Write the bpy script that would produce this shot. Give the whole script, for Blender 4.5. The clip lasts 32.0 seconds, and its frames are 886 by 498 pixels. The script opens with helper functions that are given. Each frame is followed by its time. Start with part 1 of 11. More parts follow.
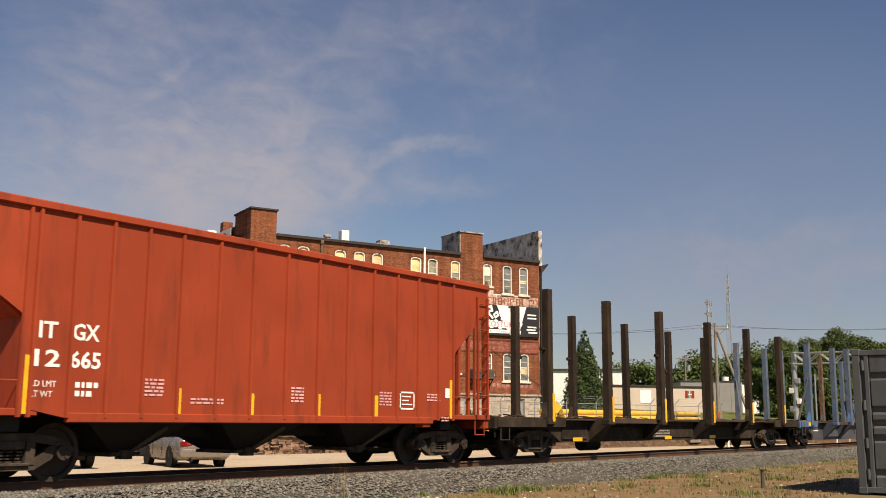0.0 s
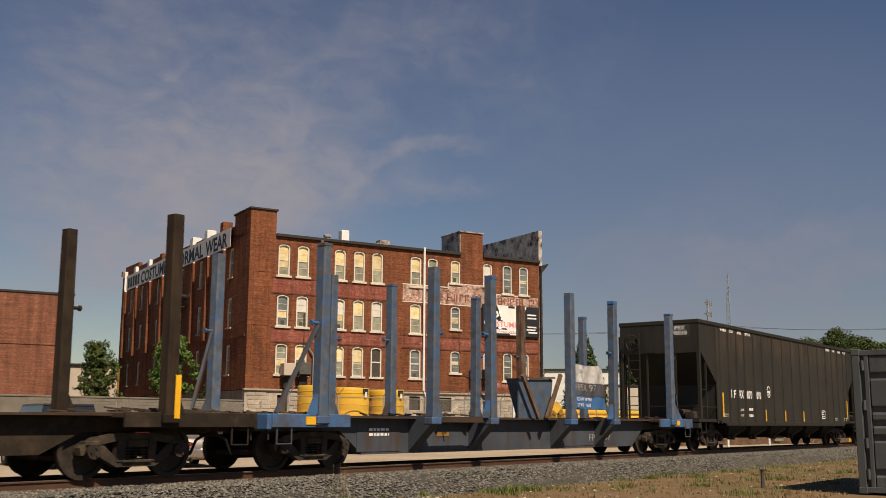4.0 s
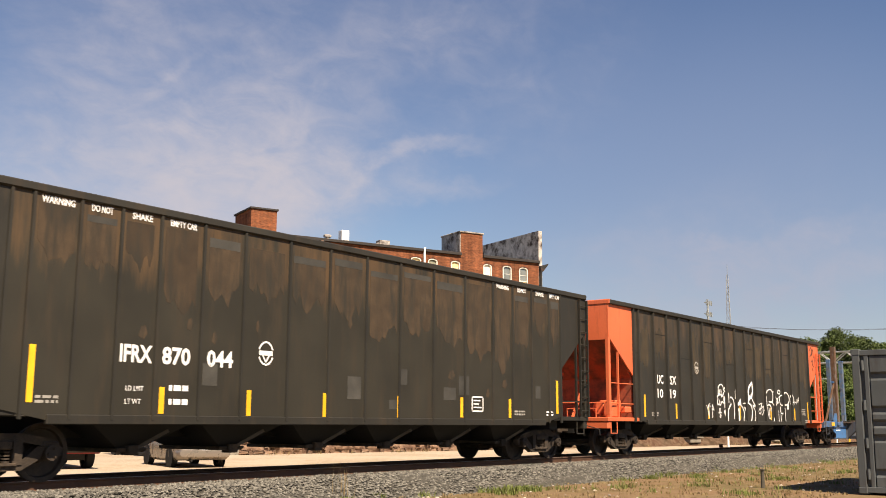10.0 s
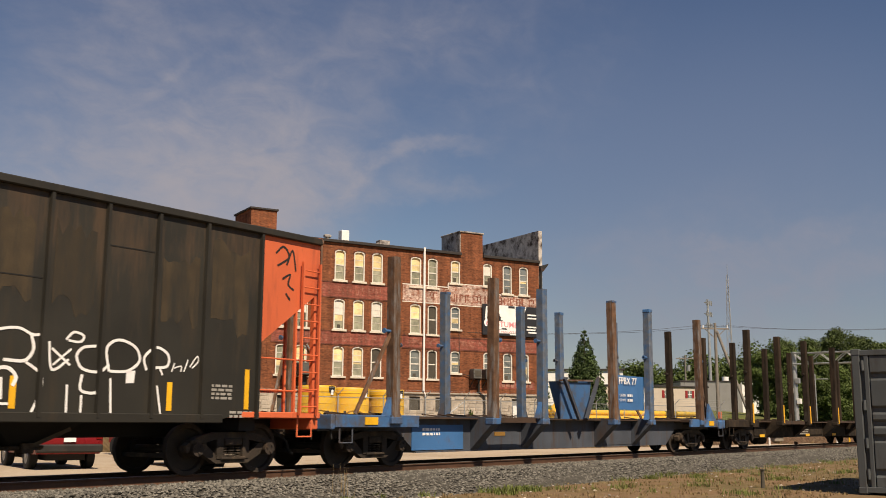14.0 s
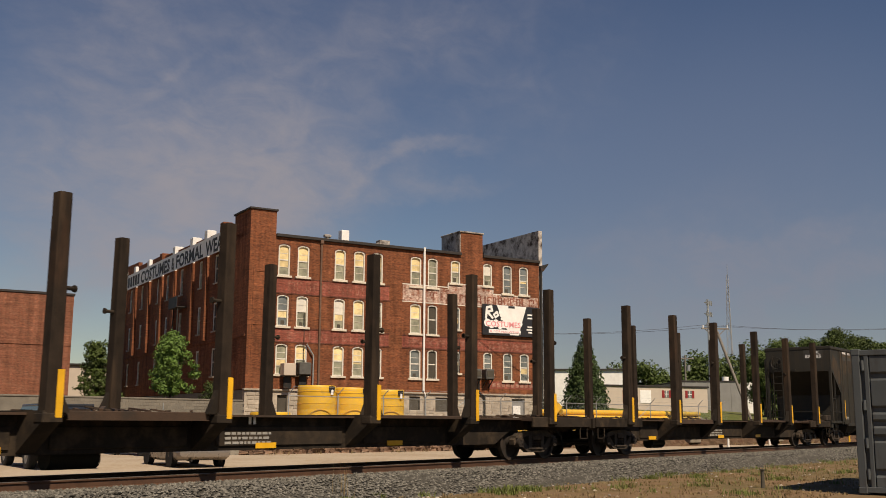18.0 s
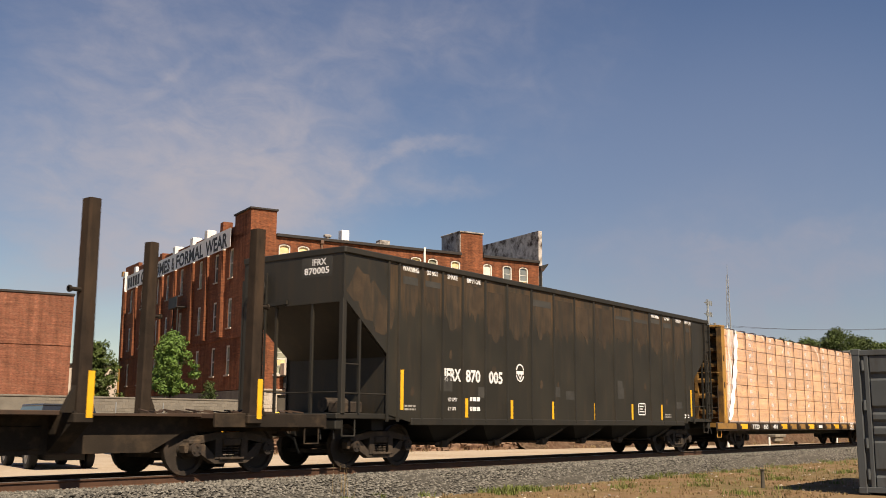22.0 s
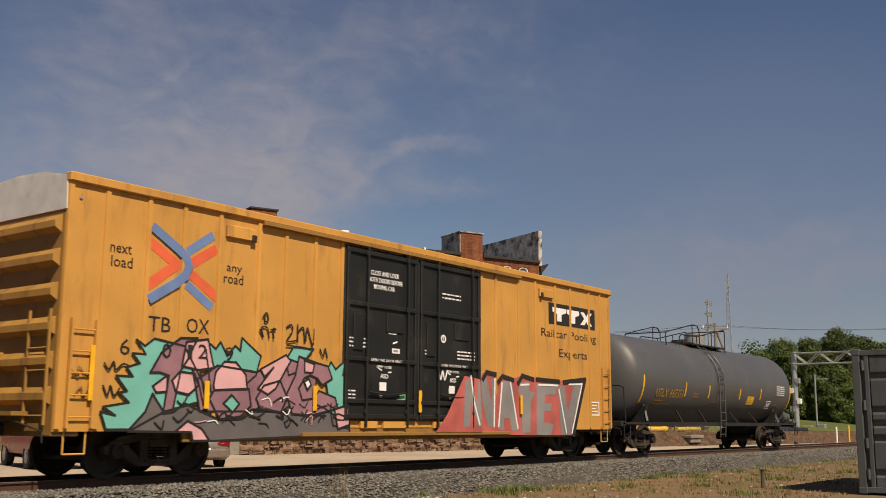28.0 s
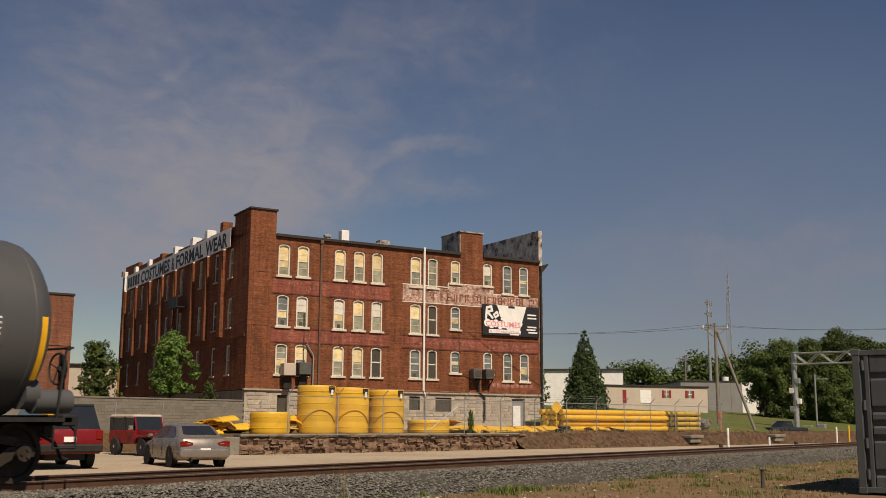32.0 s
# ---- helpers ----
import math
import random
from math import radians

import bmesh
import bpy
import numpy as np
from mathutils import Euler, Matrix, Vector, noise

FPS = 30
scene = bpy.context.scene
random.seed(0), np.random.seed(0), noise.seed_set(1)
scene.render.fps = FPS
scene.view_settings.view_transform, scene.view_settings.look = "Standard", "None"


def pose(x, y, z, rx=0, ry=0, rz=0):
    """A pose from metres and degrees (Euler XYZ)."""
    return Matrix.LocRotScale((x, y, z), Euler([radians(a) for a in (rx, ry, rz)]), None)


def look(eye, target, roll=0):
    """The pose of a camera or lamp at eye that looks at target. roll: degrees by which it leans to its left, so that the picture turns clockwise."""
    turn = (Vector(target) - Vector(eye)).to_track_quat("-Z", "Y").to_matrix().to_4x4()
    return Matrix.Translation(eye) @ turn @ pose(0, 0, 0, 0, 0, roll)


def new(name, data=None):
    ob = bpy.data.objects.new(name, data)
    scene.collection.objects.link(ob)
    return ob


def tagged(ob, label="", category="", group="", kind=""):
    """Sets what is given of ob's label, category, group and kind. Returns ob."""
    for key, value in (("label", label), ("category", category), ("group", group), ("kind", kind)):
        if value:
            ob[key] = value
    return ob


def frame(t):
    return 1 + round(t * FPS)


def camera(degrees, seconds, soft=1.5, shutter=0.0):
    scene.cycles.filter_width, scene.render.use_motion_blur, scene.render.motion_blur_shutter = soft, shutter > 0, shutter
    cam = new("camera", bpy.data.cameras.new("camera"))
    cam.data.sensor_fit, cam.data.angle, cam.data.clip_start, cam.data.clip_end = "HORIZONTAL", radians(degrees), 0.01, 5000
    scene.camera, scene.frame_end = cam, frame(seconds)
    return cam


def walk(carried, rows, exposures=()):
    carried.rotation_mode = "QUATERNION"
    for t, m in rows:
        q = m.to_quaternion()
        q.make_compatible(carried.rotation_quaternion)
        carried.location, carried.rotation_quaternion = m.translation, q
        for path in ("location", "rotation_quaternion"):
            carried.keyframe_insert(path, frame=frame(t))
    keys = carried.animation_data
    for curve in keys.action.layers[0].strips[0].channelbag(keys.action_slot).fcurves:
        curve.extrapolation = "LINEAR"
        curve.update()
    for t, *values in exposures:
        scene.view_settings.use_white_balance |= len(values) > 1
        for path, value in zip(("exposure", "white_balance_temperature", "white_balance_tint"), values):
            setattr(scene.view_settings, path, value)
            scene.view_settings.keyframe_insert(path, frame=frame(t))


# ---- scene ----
cam = camera(47.07, 32.0, soft=0.9, shutter=0.1)
EYE = pose(0.0, 0.0, 0.968, 99.699, -0.291, -52.966)
EXPOSURES = [(t, e - 0.43, 7130, 14) for t, e in ((0.0, 0.90), (1.0, 0.60), (2.0, 0.40), (5.0, 0.50), (6.0, 0.82), (7.0, 1.20), (8.0, 1.32), (9.0, 1.33), (10.0, 1.35), (11.0, 1.30), (12.0, 1.13), (13.0, 0.92), (14.0, 0.65), (15.0, 0.50), (18.0, 0.40), (19.0, 0.45), (20.0, 0.45), (21.0, 0.50), (22.0, 0.97), (23.0, 1.20), (24.0, 0.90), (25.0, 0.10), (28.0, 0.50), (29.0, 0.45), (30.0, 0.65), (31.0, 0.55), (32.0, 0.25))]
walk(cam, [(0.0, EYE), (32.0, EYE)], EXPOSURES)

# ---- sky and sun ----
SUN_EL, SUN_AZ = radians(50), math.atan2(-0.9075, -0.42)     # from the camera's side of the track
world = bpy.data.worlds.new("sky")
scene.world = world
world.use_nodes = True
wn, wl = world.node_tree.nodes, world.node_tree.links
wn.clear()
sky = wn.new("ShaderNodeTexSky")
sky.sky_type, sky.sun_disc = "NISHITA", False
sky.sun_elevation, sky.sun_rotation = SUN_EL, math.pi / 2 - SUN_AZ
sky.air_density, sky.dust_density, sky.ozone_density = 1.1, 0.05, 2.2
co = wn.new("ShaderNodeTexCoord")


def sky_node(kind, **values):
    n = wn.new(kind)
    for key, value in values.items():
        if key == "operation":
            n.operation = value
        else:
            n.inputs[key.replace("_", " ")].default_value = value
    return n


def cloud_layer(turn, scale, noise_scale, lo, hi, seed):
    """Thin cirrus: noise stretched along one heading of the sky."""
    mp = sky_node("ShaderNodeMapping", Location=(seed, seed * 0.7, 0.0), Rotation=(0.0, 0.0, radians(turn)), Scale=scale)
    wl.new(co.outputs["Generated"], mp.inputs["Vector"])
    nz = sky_node("ShaderNodeTexNoise", Scale=noise_scale, Detail=8.0, Roughness=0.6, Distortion=0.6)
    wl.new(mp.outputs["Vector"], nz.inputs["Vector"])
    mr = sky_node("ShaderNodeMapRange", From_Min=lo, From_Max=hi)
    mr.interpolation_type = "SMOOTHSTEP"
    wl.new(nz.outputs["Fac"], mr.inputs["Value"])
    return mr.outputs["Result"]


def sky_math(op, a, b):
    m = wn.new("ShaderNodeMath")
    m.operation = op
    for i, v in enumerate((a, b)):
        if isinstance(v, (int, float)):
            m.inputs[i].default_value = v
        else:
            wl.new(v, m.inputs[i])
    return m.outputs[0]


def sky_region(direction, width):
    """How near the sky is to a heading: 1 there, fading out over the width."""
    dt = wn.new("ShaderNodeVectorMath")
    dt.operation = "DOT_PRODUCT"
    dt.inputs[1].default_value = Vector(direction).normalized()
    wl.new(co.outputs["Generated"], dt.inputs[0])
    mr = sky_node("ShaderNodeMapRange", From_Min=math.cos(radians(width)), From_Max=1.0)
    mr.interpolation_type = "SMOOTHSTEP"
    wl.new(dt.outputs["Value"], mr.inputs["Value"])
    return mr.outputs["Result"]


# thin cirrus: streaks between two headings, feathered and torn by noise: start, end, half width in degrees, density
STREAKS = (
    ((0.411, 0.857, 0.312), (0.681, 0.627, 0.377), 9.00, 0.10),
    ((0.498, 0.818, 0.287), (0.742, 0.578, 0.339), 7.00, 0.12),
    ((0.456, 0.876, 0.156), (0.696, 0.681, 0.226), 7.00, 0.16),
    ((0.465, 0.85, 0.247), (0.639, 0.731, 0.239), 4.50, 0.12),
    ((0.692, 0.622, 0.367), (0.825, 0.414, 0.384), 6.00, 0.06),
    ((0.739, 0.617, 0.271), (0.846, 0.426, 0.32), 5.00, 0.05),
    ((0.952, 0.22, 0.212), (0.881, 0.449, 0.151), 4.00, 0.06),
    ((0.507, 0.851, 0.14), (0.722, 0.646, 0.249), 5.20, 0.43),
    ((0.586, 0.767, 0.261), (0.711, 0.665, 0.227), 3.00, 0.28),
    ((0.648, 0.738, 0.186), (0.723, 0.647, 0.244), 2.20, 0.30),
    ((0.565, 0.796, 0.217), (0.673, 0.69, 0.268), 2.60, 0.16),
    ((0.445, 0.868, 0.22), (0.541, 0.813, 0.215), 2.40, 0.22),
    ((0.695, 0.68, 0.232), (0.761, 0.592, 0.265), 0.75, 0.17),
    ((0.728, 0.637, 0.252), (0.793, 0.547, 0.269), 0.60, 0.14),
    ((0.728, 0.651, 0.214), (0.798, 0.558, 0.229), 1.00, 0.14),
    ((0.747, 0.623, 0.234), (0.793, 0.568, 0.221), 1.10, 0.10),
    ((0.56, 0.785, 0.266), (0.632, 0.725, 0.275), 0.70, 0.14),
    ((0.647, 0.704, 0.293), (0.674, 0.656, 0.341), 2.20, 0.15),
    ((0.675, 0.664, 0.321), (0.774, 0.508, 0.378), 2.60, 0.09),
    ((0.598, 0.723, 0.345), (0.634, 0.692, 0.346), 0.70, 0.13),
    ((0.556, 0.774, 0.304), (0.578, 0.739, 0.345), 0.60, 0.20),
    ((0.504, 0.811, 0.297), (0.561, 0.743, 0.365), 4.00, 0.06),
    ((0.779, 0.537, 0.324), (0.805, 0.489, 0.335), 0.80, 0.06),
    ((0.452, 0.837, 0.309), (0.571, 0.732, 0.371), 4.50, 0.07),
    ((0.644, 0.728, 0.234), (0.703, 0.686, 0.189), 3.00, 0.18),
    ((0.536, 0.827, 0.168), (0.651, 0.74, 0.17), 3.50, 0.16),
    ((0.897, 0.415, 0.15), (0.931, 0.322, 0.17), 1.20, 0.22),
    ((0.92, 0.356, 0.164), (0.958, 0.224, 0.18), 1.50, 0.24),
    ((0.855, 0.497, 0.147), (0.963, 0.228, 0.142), 3.00, 0.17),
    ((0.856, 0.511, 0.081), (0.968, 0.232, 0.097), 4.50, 0.20),
    ((0.934, 0.336, 0.121), (0.967, 0.214, 0.136), 1.20, 0.20),
    ((0.883, 0.438, 0.167), (0.937, 0.303, 0.174), 0.70, 0.09),
)
warp_map = sky_node("ShaderNodeMapping", Rotation=(0.0, 0.0, radians(40)), Scale=(1.0, 1.0, 1.6))
wl.new(co.outputs["Generated"], warp_map.inputs["Vector"])
warp = sky_node("ShaderNodeTexNoise", Scale=9.0, Detail=7.0, Roughness=0.58)
wl.new(warp_map.outputs["Vector"], warp.inputs["Vector"])
warp_off = wn.new("ShaderNodeVectorMath")
warp_off.operation = "MULTIPLY_ADD"
warp_off.inputs[1].default_value = (0.11, 0.11, 0.11)
wl.new(warp.outputs["Color"], warp_off.inputs[0])
shifted = wn.new("ShaderNodeVectorMath")
shifted.operation = "ADD"
shifted.inputs[1].default_value = (-0.055, -0.055, -0.055)
wl.new(co.outputs["Generated"], shifted.inputs[0])
wl.new(shifted.outputs[0], warp_off.inputs[2])


def sky_dot(vector):
    n = wn.new("ShaderNodeVectorMath")
    n.operation = "DOT_PRODUCT"
    n.inputs[1].default_value = vector
    wl.new(warp_off.outputs[0], n.inputs[0])
    return n.outputs["Value"]


def streak(p, q, width, density):
    p, q = Vector(p), Vector(q)
    c = (p + q) / 2
    along = (q - p).normalized()
    across = c.cross(along).normalized()
    u = sky_math("DIVIDE", sky_math("SUBTRACT", sky_dot(along), c.dot(along)), (q - p).length * 0.62)
    v = sky_math("DIVIDE", sky_math("SUBTRACT", sky_dot(across), c.dot(across)), radians(width))
    r = sky_math("SQRT", sky_math("ADD", sky_math("MULTIPLY", u, u), sky_math("MULTIPLY", v, v)), 0.0)
    mr = sky_node("ShaderNodeMapRange", From_Min=1.3, From_Max=0.0)
    mr.interpolation_type = "SMOOTHSTEP"
    wl.new(r, mr.inputs["Value"])
    return sky_math("MULTIPLY", mr.outputs["Result"], density)


low = sky_region((0.95, 0.36, 0.09), 20)
fibres = cloud_layer(58, (1.3, 5.5, 6.5), 4.2, 0.25, 0.78, 3.1)
cover = 0.0
for row in STREAKS:
    cover = sky_math("ADD", cover, streak(*row))
torn = sky_math("ADD", sky_math("MULTIPLY", fibres, 1.1), 0.75)
puffs = cloud_layer(20, (2.0, 3.2, 4.5), 7.0, 0.3, 0.72, 8.3)
torn = sky_math("MULTIPLY", torn, sky_math("ADD", sky_math("MULTIPLY", puffs, 0.7), 0.6))
amount = sky_math("SUBTRACT", 1.0, sky_math("POWER", 0.26, sky_math("MULTIPLY", cover, torn)))
mixc = wn.new("ShaderNodeMixRGB")
mixc.inputs[2].default_value = (5.5, 5.5, 6.3, 1)
wl.new(amount, mixc.inputs[0])
hs = wn.new("ShaderNodeHueSaturation")
hs.inputs["Hue"].default_value, hs.inputs["Saturation"].default_value = 0.51, 1.12
wl.new(sky.outputs["Color"], hs.inputs["Color"])
wl.new(hs.outputs["Color"], mixc.inputs[1])
haze = wn.new("ShaderNodeMixRGB")                    # bluish distance low in the sky
haze.inputs[2].default_value = (2.75, 3.45, 5.2, 1)
wl.new(sky_math("MULTIPLY", low, 0.45), haze.inputs[0])
wl.new(mixc.outputs[0], haze.inputs[1])
bg = wn.new("ShaderNodeBackground")
bg.inputs["Strength"].default_value = 0.055
wl.new(haze.outputs[0], bg.inputs["Color"])
wo = wn.new("ShaderNodeOutputWorld")
wl.new(bg.outputs[0], wo.inputs["Surface"])
sun = new("sun", bpy.data.lights.new("sun", "SUN"))
sun.data.energy, sun.data.angle, sun.data.color = 5.0, radians(0.53), (1.0, 0.90, 0.74)
sun.matrix_world = look((0, 0, 60), Vector((0, 0, 60)) - Vector((math.cos(SUN_EL) * math.cos(SUN_AZ), math.cos(SUN_EL) * math.sin(SUN_AZ), math.sin(SUN_EL))))

# ---- geometry helpers ----
class G:
    """Collects vertices and faces of one mesh; ox is taken off every x."""

    def __init__(self, ox=0.0):
        self.v, self.f, self.ox = [], [], ox

    def add(self, vs, fs):
        n = len(self.v)
        self.v += [(x - self.ox, y, z) for x, y, z in vs]
        self.f += [tuple(n + i for i in f) for f in fs]
        return self

    def box(self, x0, x1, y0, y1, z0, z1, c=0.0):
        x0, x1, y0, y1, z0, z1 = min(x0, x1), max(x0, x1), min(y0, y1), max(y0, y1), min(z0, z1), max(z0, z1)
        if c <= 0:
            vs = [(x, y, z) for x in (x0, x1) for y in (y0, y1) for z in (z0, z1)]
            return self.add(vs, [(0, 1, 3, 2), (4, 6, 7, 5), (0, 4, 5, 1), (2, 3, 7, 6), (0, 2, 6, 4), (1, 5, 7, 3)])
        c = min(c, (x1 - x0) / 2.2, (y1 - y0) / 2.2, (z1 - z0) / 2.2)
        vs, idx = [], {}
        for i, x in enumerate((x0, x1)):
            for j, y in enumerate((y0, y1)):
                for k, z in enumerate((z0, z1)):
                    dx, dy, dz = c * (1 - 2 * i), c * (1 - 2 * j), c * (1 - 2 * k)
                    idx[i, j, k] = len(vs)
                    vs += [(x, y + dy, z + dz), (x + dx, y, z + dz), (x + dx, y + dy, z)]
        fs = []
        for a in range(3):
            for s in (0, 1):
                ring = []
                for p, q in ((0, 0), (1, 0), (1, 1), (0, 1)):
                    key = [0, 0, 0]
                    key[a], key[(a + 1) % 3], key[(a + 2) % 3] = s, p, q
                    ring.append(idx[tuple(key)] + a)
                fs.append(tuple(ring))
        for a in range(3):
            b, d = (a + 1) % 3, (a + 2) % 3
            for p in (0, 1):
                for q in (0, 1):
                    k0, k1 = [0, 0, 0], [0, 0, 0]
                    k0[b], k0[d], k1[b], k1[d], k1[a] = p, q, p, q, 1
                    fs.append((idx[tuple(k0)] + b, idx[tuple(k1)] + b, idx[tuple(k1)] + d, idx[tuple(k0)] + d))
        for i in idx.values():
            fs.append((i, i + 1, i + 2))
        return self.add(vs, fs)

    def prism(self, pts, axis, a, b):
        """The polygon pts, pushed from a to b along an axis; pts are in the other two, in x, y, z order."""
        n = len(pts)
        put = {"x": lambda p, t: (t, p[0], p[1]), "y": lambda p, t: (p[0], t, p[1]), "z": lambda p, t: (p[0], p[1], t)}[axis]
        vs = [put(p, a) for p in pts] + [put(p, b) for p in pts]
        return self.add(vs, [tuple(range(n)), tuple(range(n, 2 * n))] + [(i, (i + 1) % n, n + (i + 1) % n, n + i) for i in range(n)])

    def cyl(self, p, q, r, n=10, r2=None):
        p, q = Vector(p), Vector(q)
        d = (q - p).normalized()
        s = d.orthogonal().normalized()
        t = d.cross(s)
        r2 = r if r2 is None else r2
        ring = [s * math.cos(2 * math.pi * i / n) + t * math.sin(2 * math.pi * i / n) for i in range(n)]
        vs = [tuple(p + e * r) for e in ring] + [tuple(q + e * r2) for e in ring]
        return self.add(vs, [tuple(range(n)), tuple(range(n, 2 * n))] + [(i, (i + 1) % n, n + (i + 1) % n, n + i) for i in range(n)])

    def tube(self, path, r, n=6):
        for p, q in zip(path, path[1:]):
            self.cyl(p, q, r, n)
        return self

    def lathe(self, prof, c, axis, n=24):
        """Turns (radius, along) pairs about an axis through c."""
        put = {"x": lambda r, h, a: (c[0] + h, c[1] + r * math.cos(a), c[2] + r * math.sin(a)),
               "y": lambda r, h, a: (c[0] + r * math.cos(a), c[1] + h, c[2] + r * math.sin(a)),
               "z": lambda r, h, a: (c[0] + r * math.cos(a), c[1] + r * math.sin(a), c[2] + h)}[axis]
        vs = [put(r, h, 2 * math.pi * i / n) for r, h in prof for i in range(n)]
        fs = [(k * n + i, k * n + (i + 1) % n, (k + 1) * n + (i + 1) % n, (k + 1) * n + i) for k in range(len(prof) - 1) for i in range(n)]
        if prof[0][0] > 1e-6:
            fs.append(tuple(range(n)))
        if prof[-1][0] > 1e-6:
            fs.append(tuple((len(prof) - 1) * n + i for i in range(n)))
        return self.add(vs, fs)

    def bar(self, p, q, w, h):
        """A square bar from p to q."""
        p, q = Vector(p), Vector(q)
        d = (q - p).normalized()
        s = d.cross(Vector((0, 0, 1)))
        s = s.normalized() if s.length > 1e-3 else Vector((1, 0, 0))
        t = s.cross(d)
        off = [s * (w / 2) + t * (h / 2), s * (-w / 2) + t * (h / 2), s * (-w / 2) - t * (h / 2), s * (w / 2) - t * (h / 2)]
        vs = [tuple(p + e) for e in off] + [tuple(q + e) for e in off]
        return self.add(vs, [(0, 1, 2, 3), (4, 5, 6, 7), (0, 1, 5, 4), (1, 2, 6, 5), (2, 3, 7, 6), (3, 0, 4, 7)])

    def mesh(self, name, mat, angle=35):
        me = bpy.data.meshes.new(name)
        me.from_pydata(self.v, [], self.f)
        bm = bmesh.new()
        bm.from_mesh(me)
        bmesh.ops.remove_doubles(bm, verts=bm.verts, dist=1e-5) if len(self.v) < 4000 else None
        bmesh.ops.recalc_face_normals(bm, faces=bm.faces)
        bm.to_mesh(me)
        bm.free()
        if mat is not None:
            me.materials.append(mat)
        me.shade_smooth()
        me.set_sharp_from_angle(angle=radians(angle))
        return me


def part(name, g, mat, parent, label=""):
    """Links a mesh (or collected geometry) as one object under a thing or a part."""
    me = g if isinstance(g, bpy.types.Mesh) else g.mesh(name, mat)
    ob = new(name, me)
    ob.parent = parent
    if label:
        ob["label"] = label
    return ob


def thing(name, m, label, category, group="", kind=""):
    ob = new(name)
    ob.empty_display_size = 0.2
    ob.matrix_basis = m
    return tagged(ob, label, category, group, kind)


def solid(name, g, mat, label, category="", group="", kind=""):
    """A top-level thing that is one mesh."""
    me = g if isinstance(g, bpy.types.Mesh) else g.mesh(name, mat)
    return tagged(new(name, me), label, category, group, kind)


def lettering(name, words, x, y, z, height, mat, parent, width=None, face="front", label="", bold=0.0, back=0.0):
    """Words in the built-in font as one thin mesh: x, z of the lower left corner, seen from -y ("front") or from -x ("end")."""
    cu = bpy.data.curves.new(name, "FONT")
    cu.body, cu.size, cu.extrude, cu.offset = words, height / 0.73, 0.002, bold
    cu.resolution_u = 2
    ob = bpy.data.objects.new(name, cu)
    me = bpy.data.meshes.new_from_object(ob)
    bpy.data.objects.remove(ob)
    xs = [v.co.x for v in me.vertices] or [0, 1]
    k = width / (max(xs) - min(xs)) if width else 1.0
    x0 = min(xs)
    for v in me.vertices:
        u, w, d = (v.co.x - x0) * k, v.co.y, v.co.z
        d -= back if d < 0 else 0.0
        v.co = (x + u, y - d, z + w) if face == "front" else (x - d, y - u, z + w)
    me.materials.clear()
    me.materials.append(mat)
    return part(name, me, mat, parent, label)


def stroke(g, pts, y, w, d=0.004):
    """A flat painted stroke along (x, z) points at depth y."""
    for (x0, z0), (x1, z1) in zip(pts, pts[1:]):
        dx, dz = x1 - x0, z1 - z0
        n = math.hypot(dx, dz) or 1.0
        ax, az, ex, ez = -dz / n * w / 2, dx / n * w / 2, dx / n * w / 3, dz / n * w / 3
        g.prism([(x0 - ex + ax, z0 - ez + az), (x1 + ex + ax, z1 + ez + az), (x1 + ex - ax, z1 + ez - az), (x0 - ex - ax, z0 - ez - az)], "y", y, y - d - 0.0006 * (len(g.v) // 8 % 9))
    return g


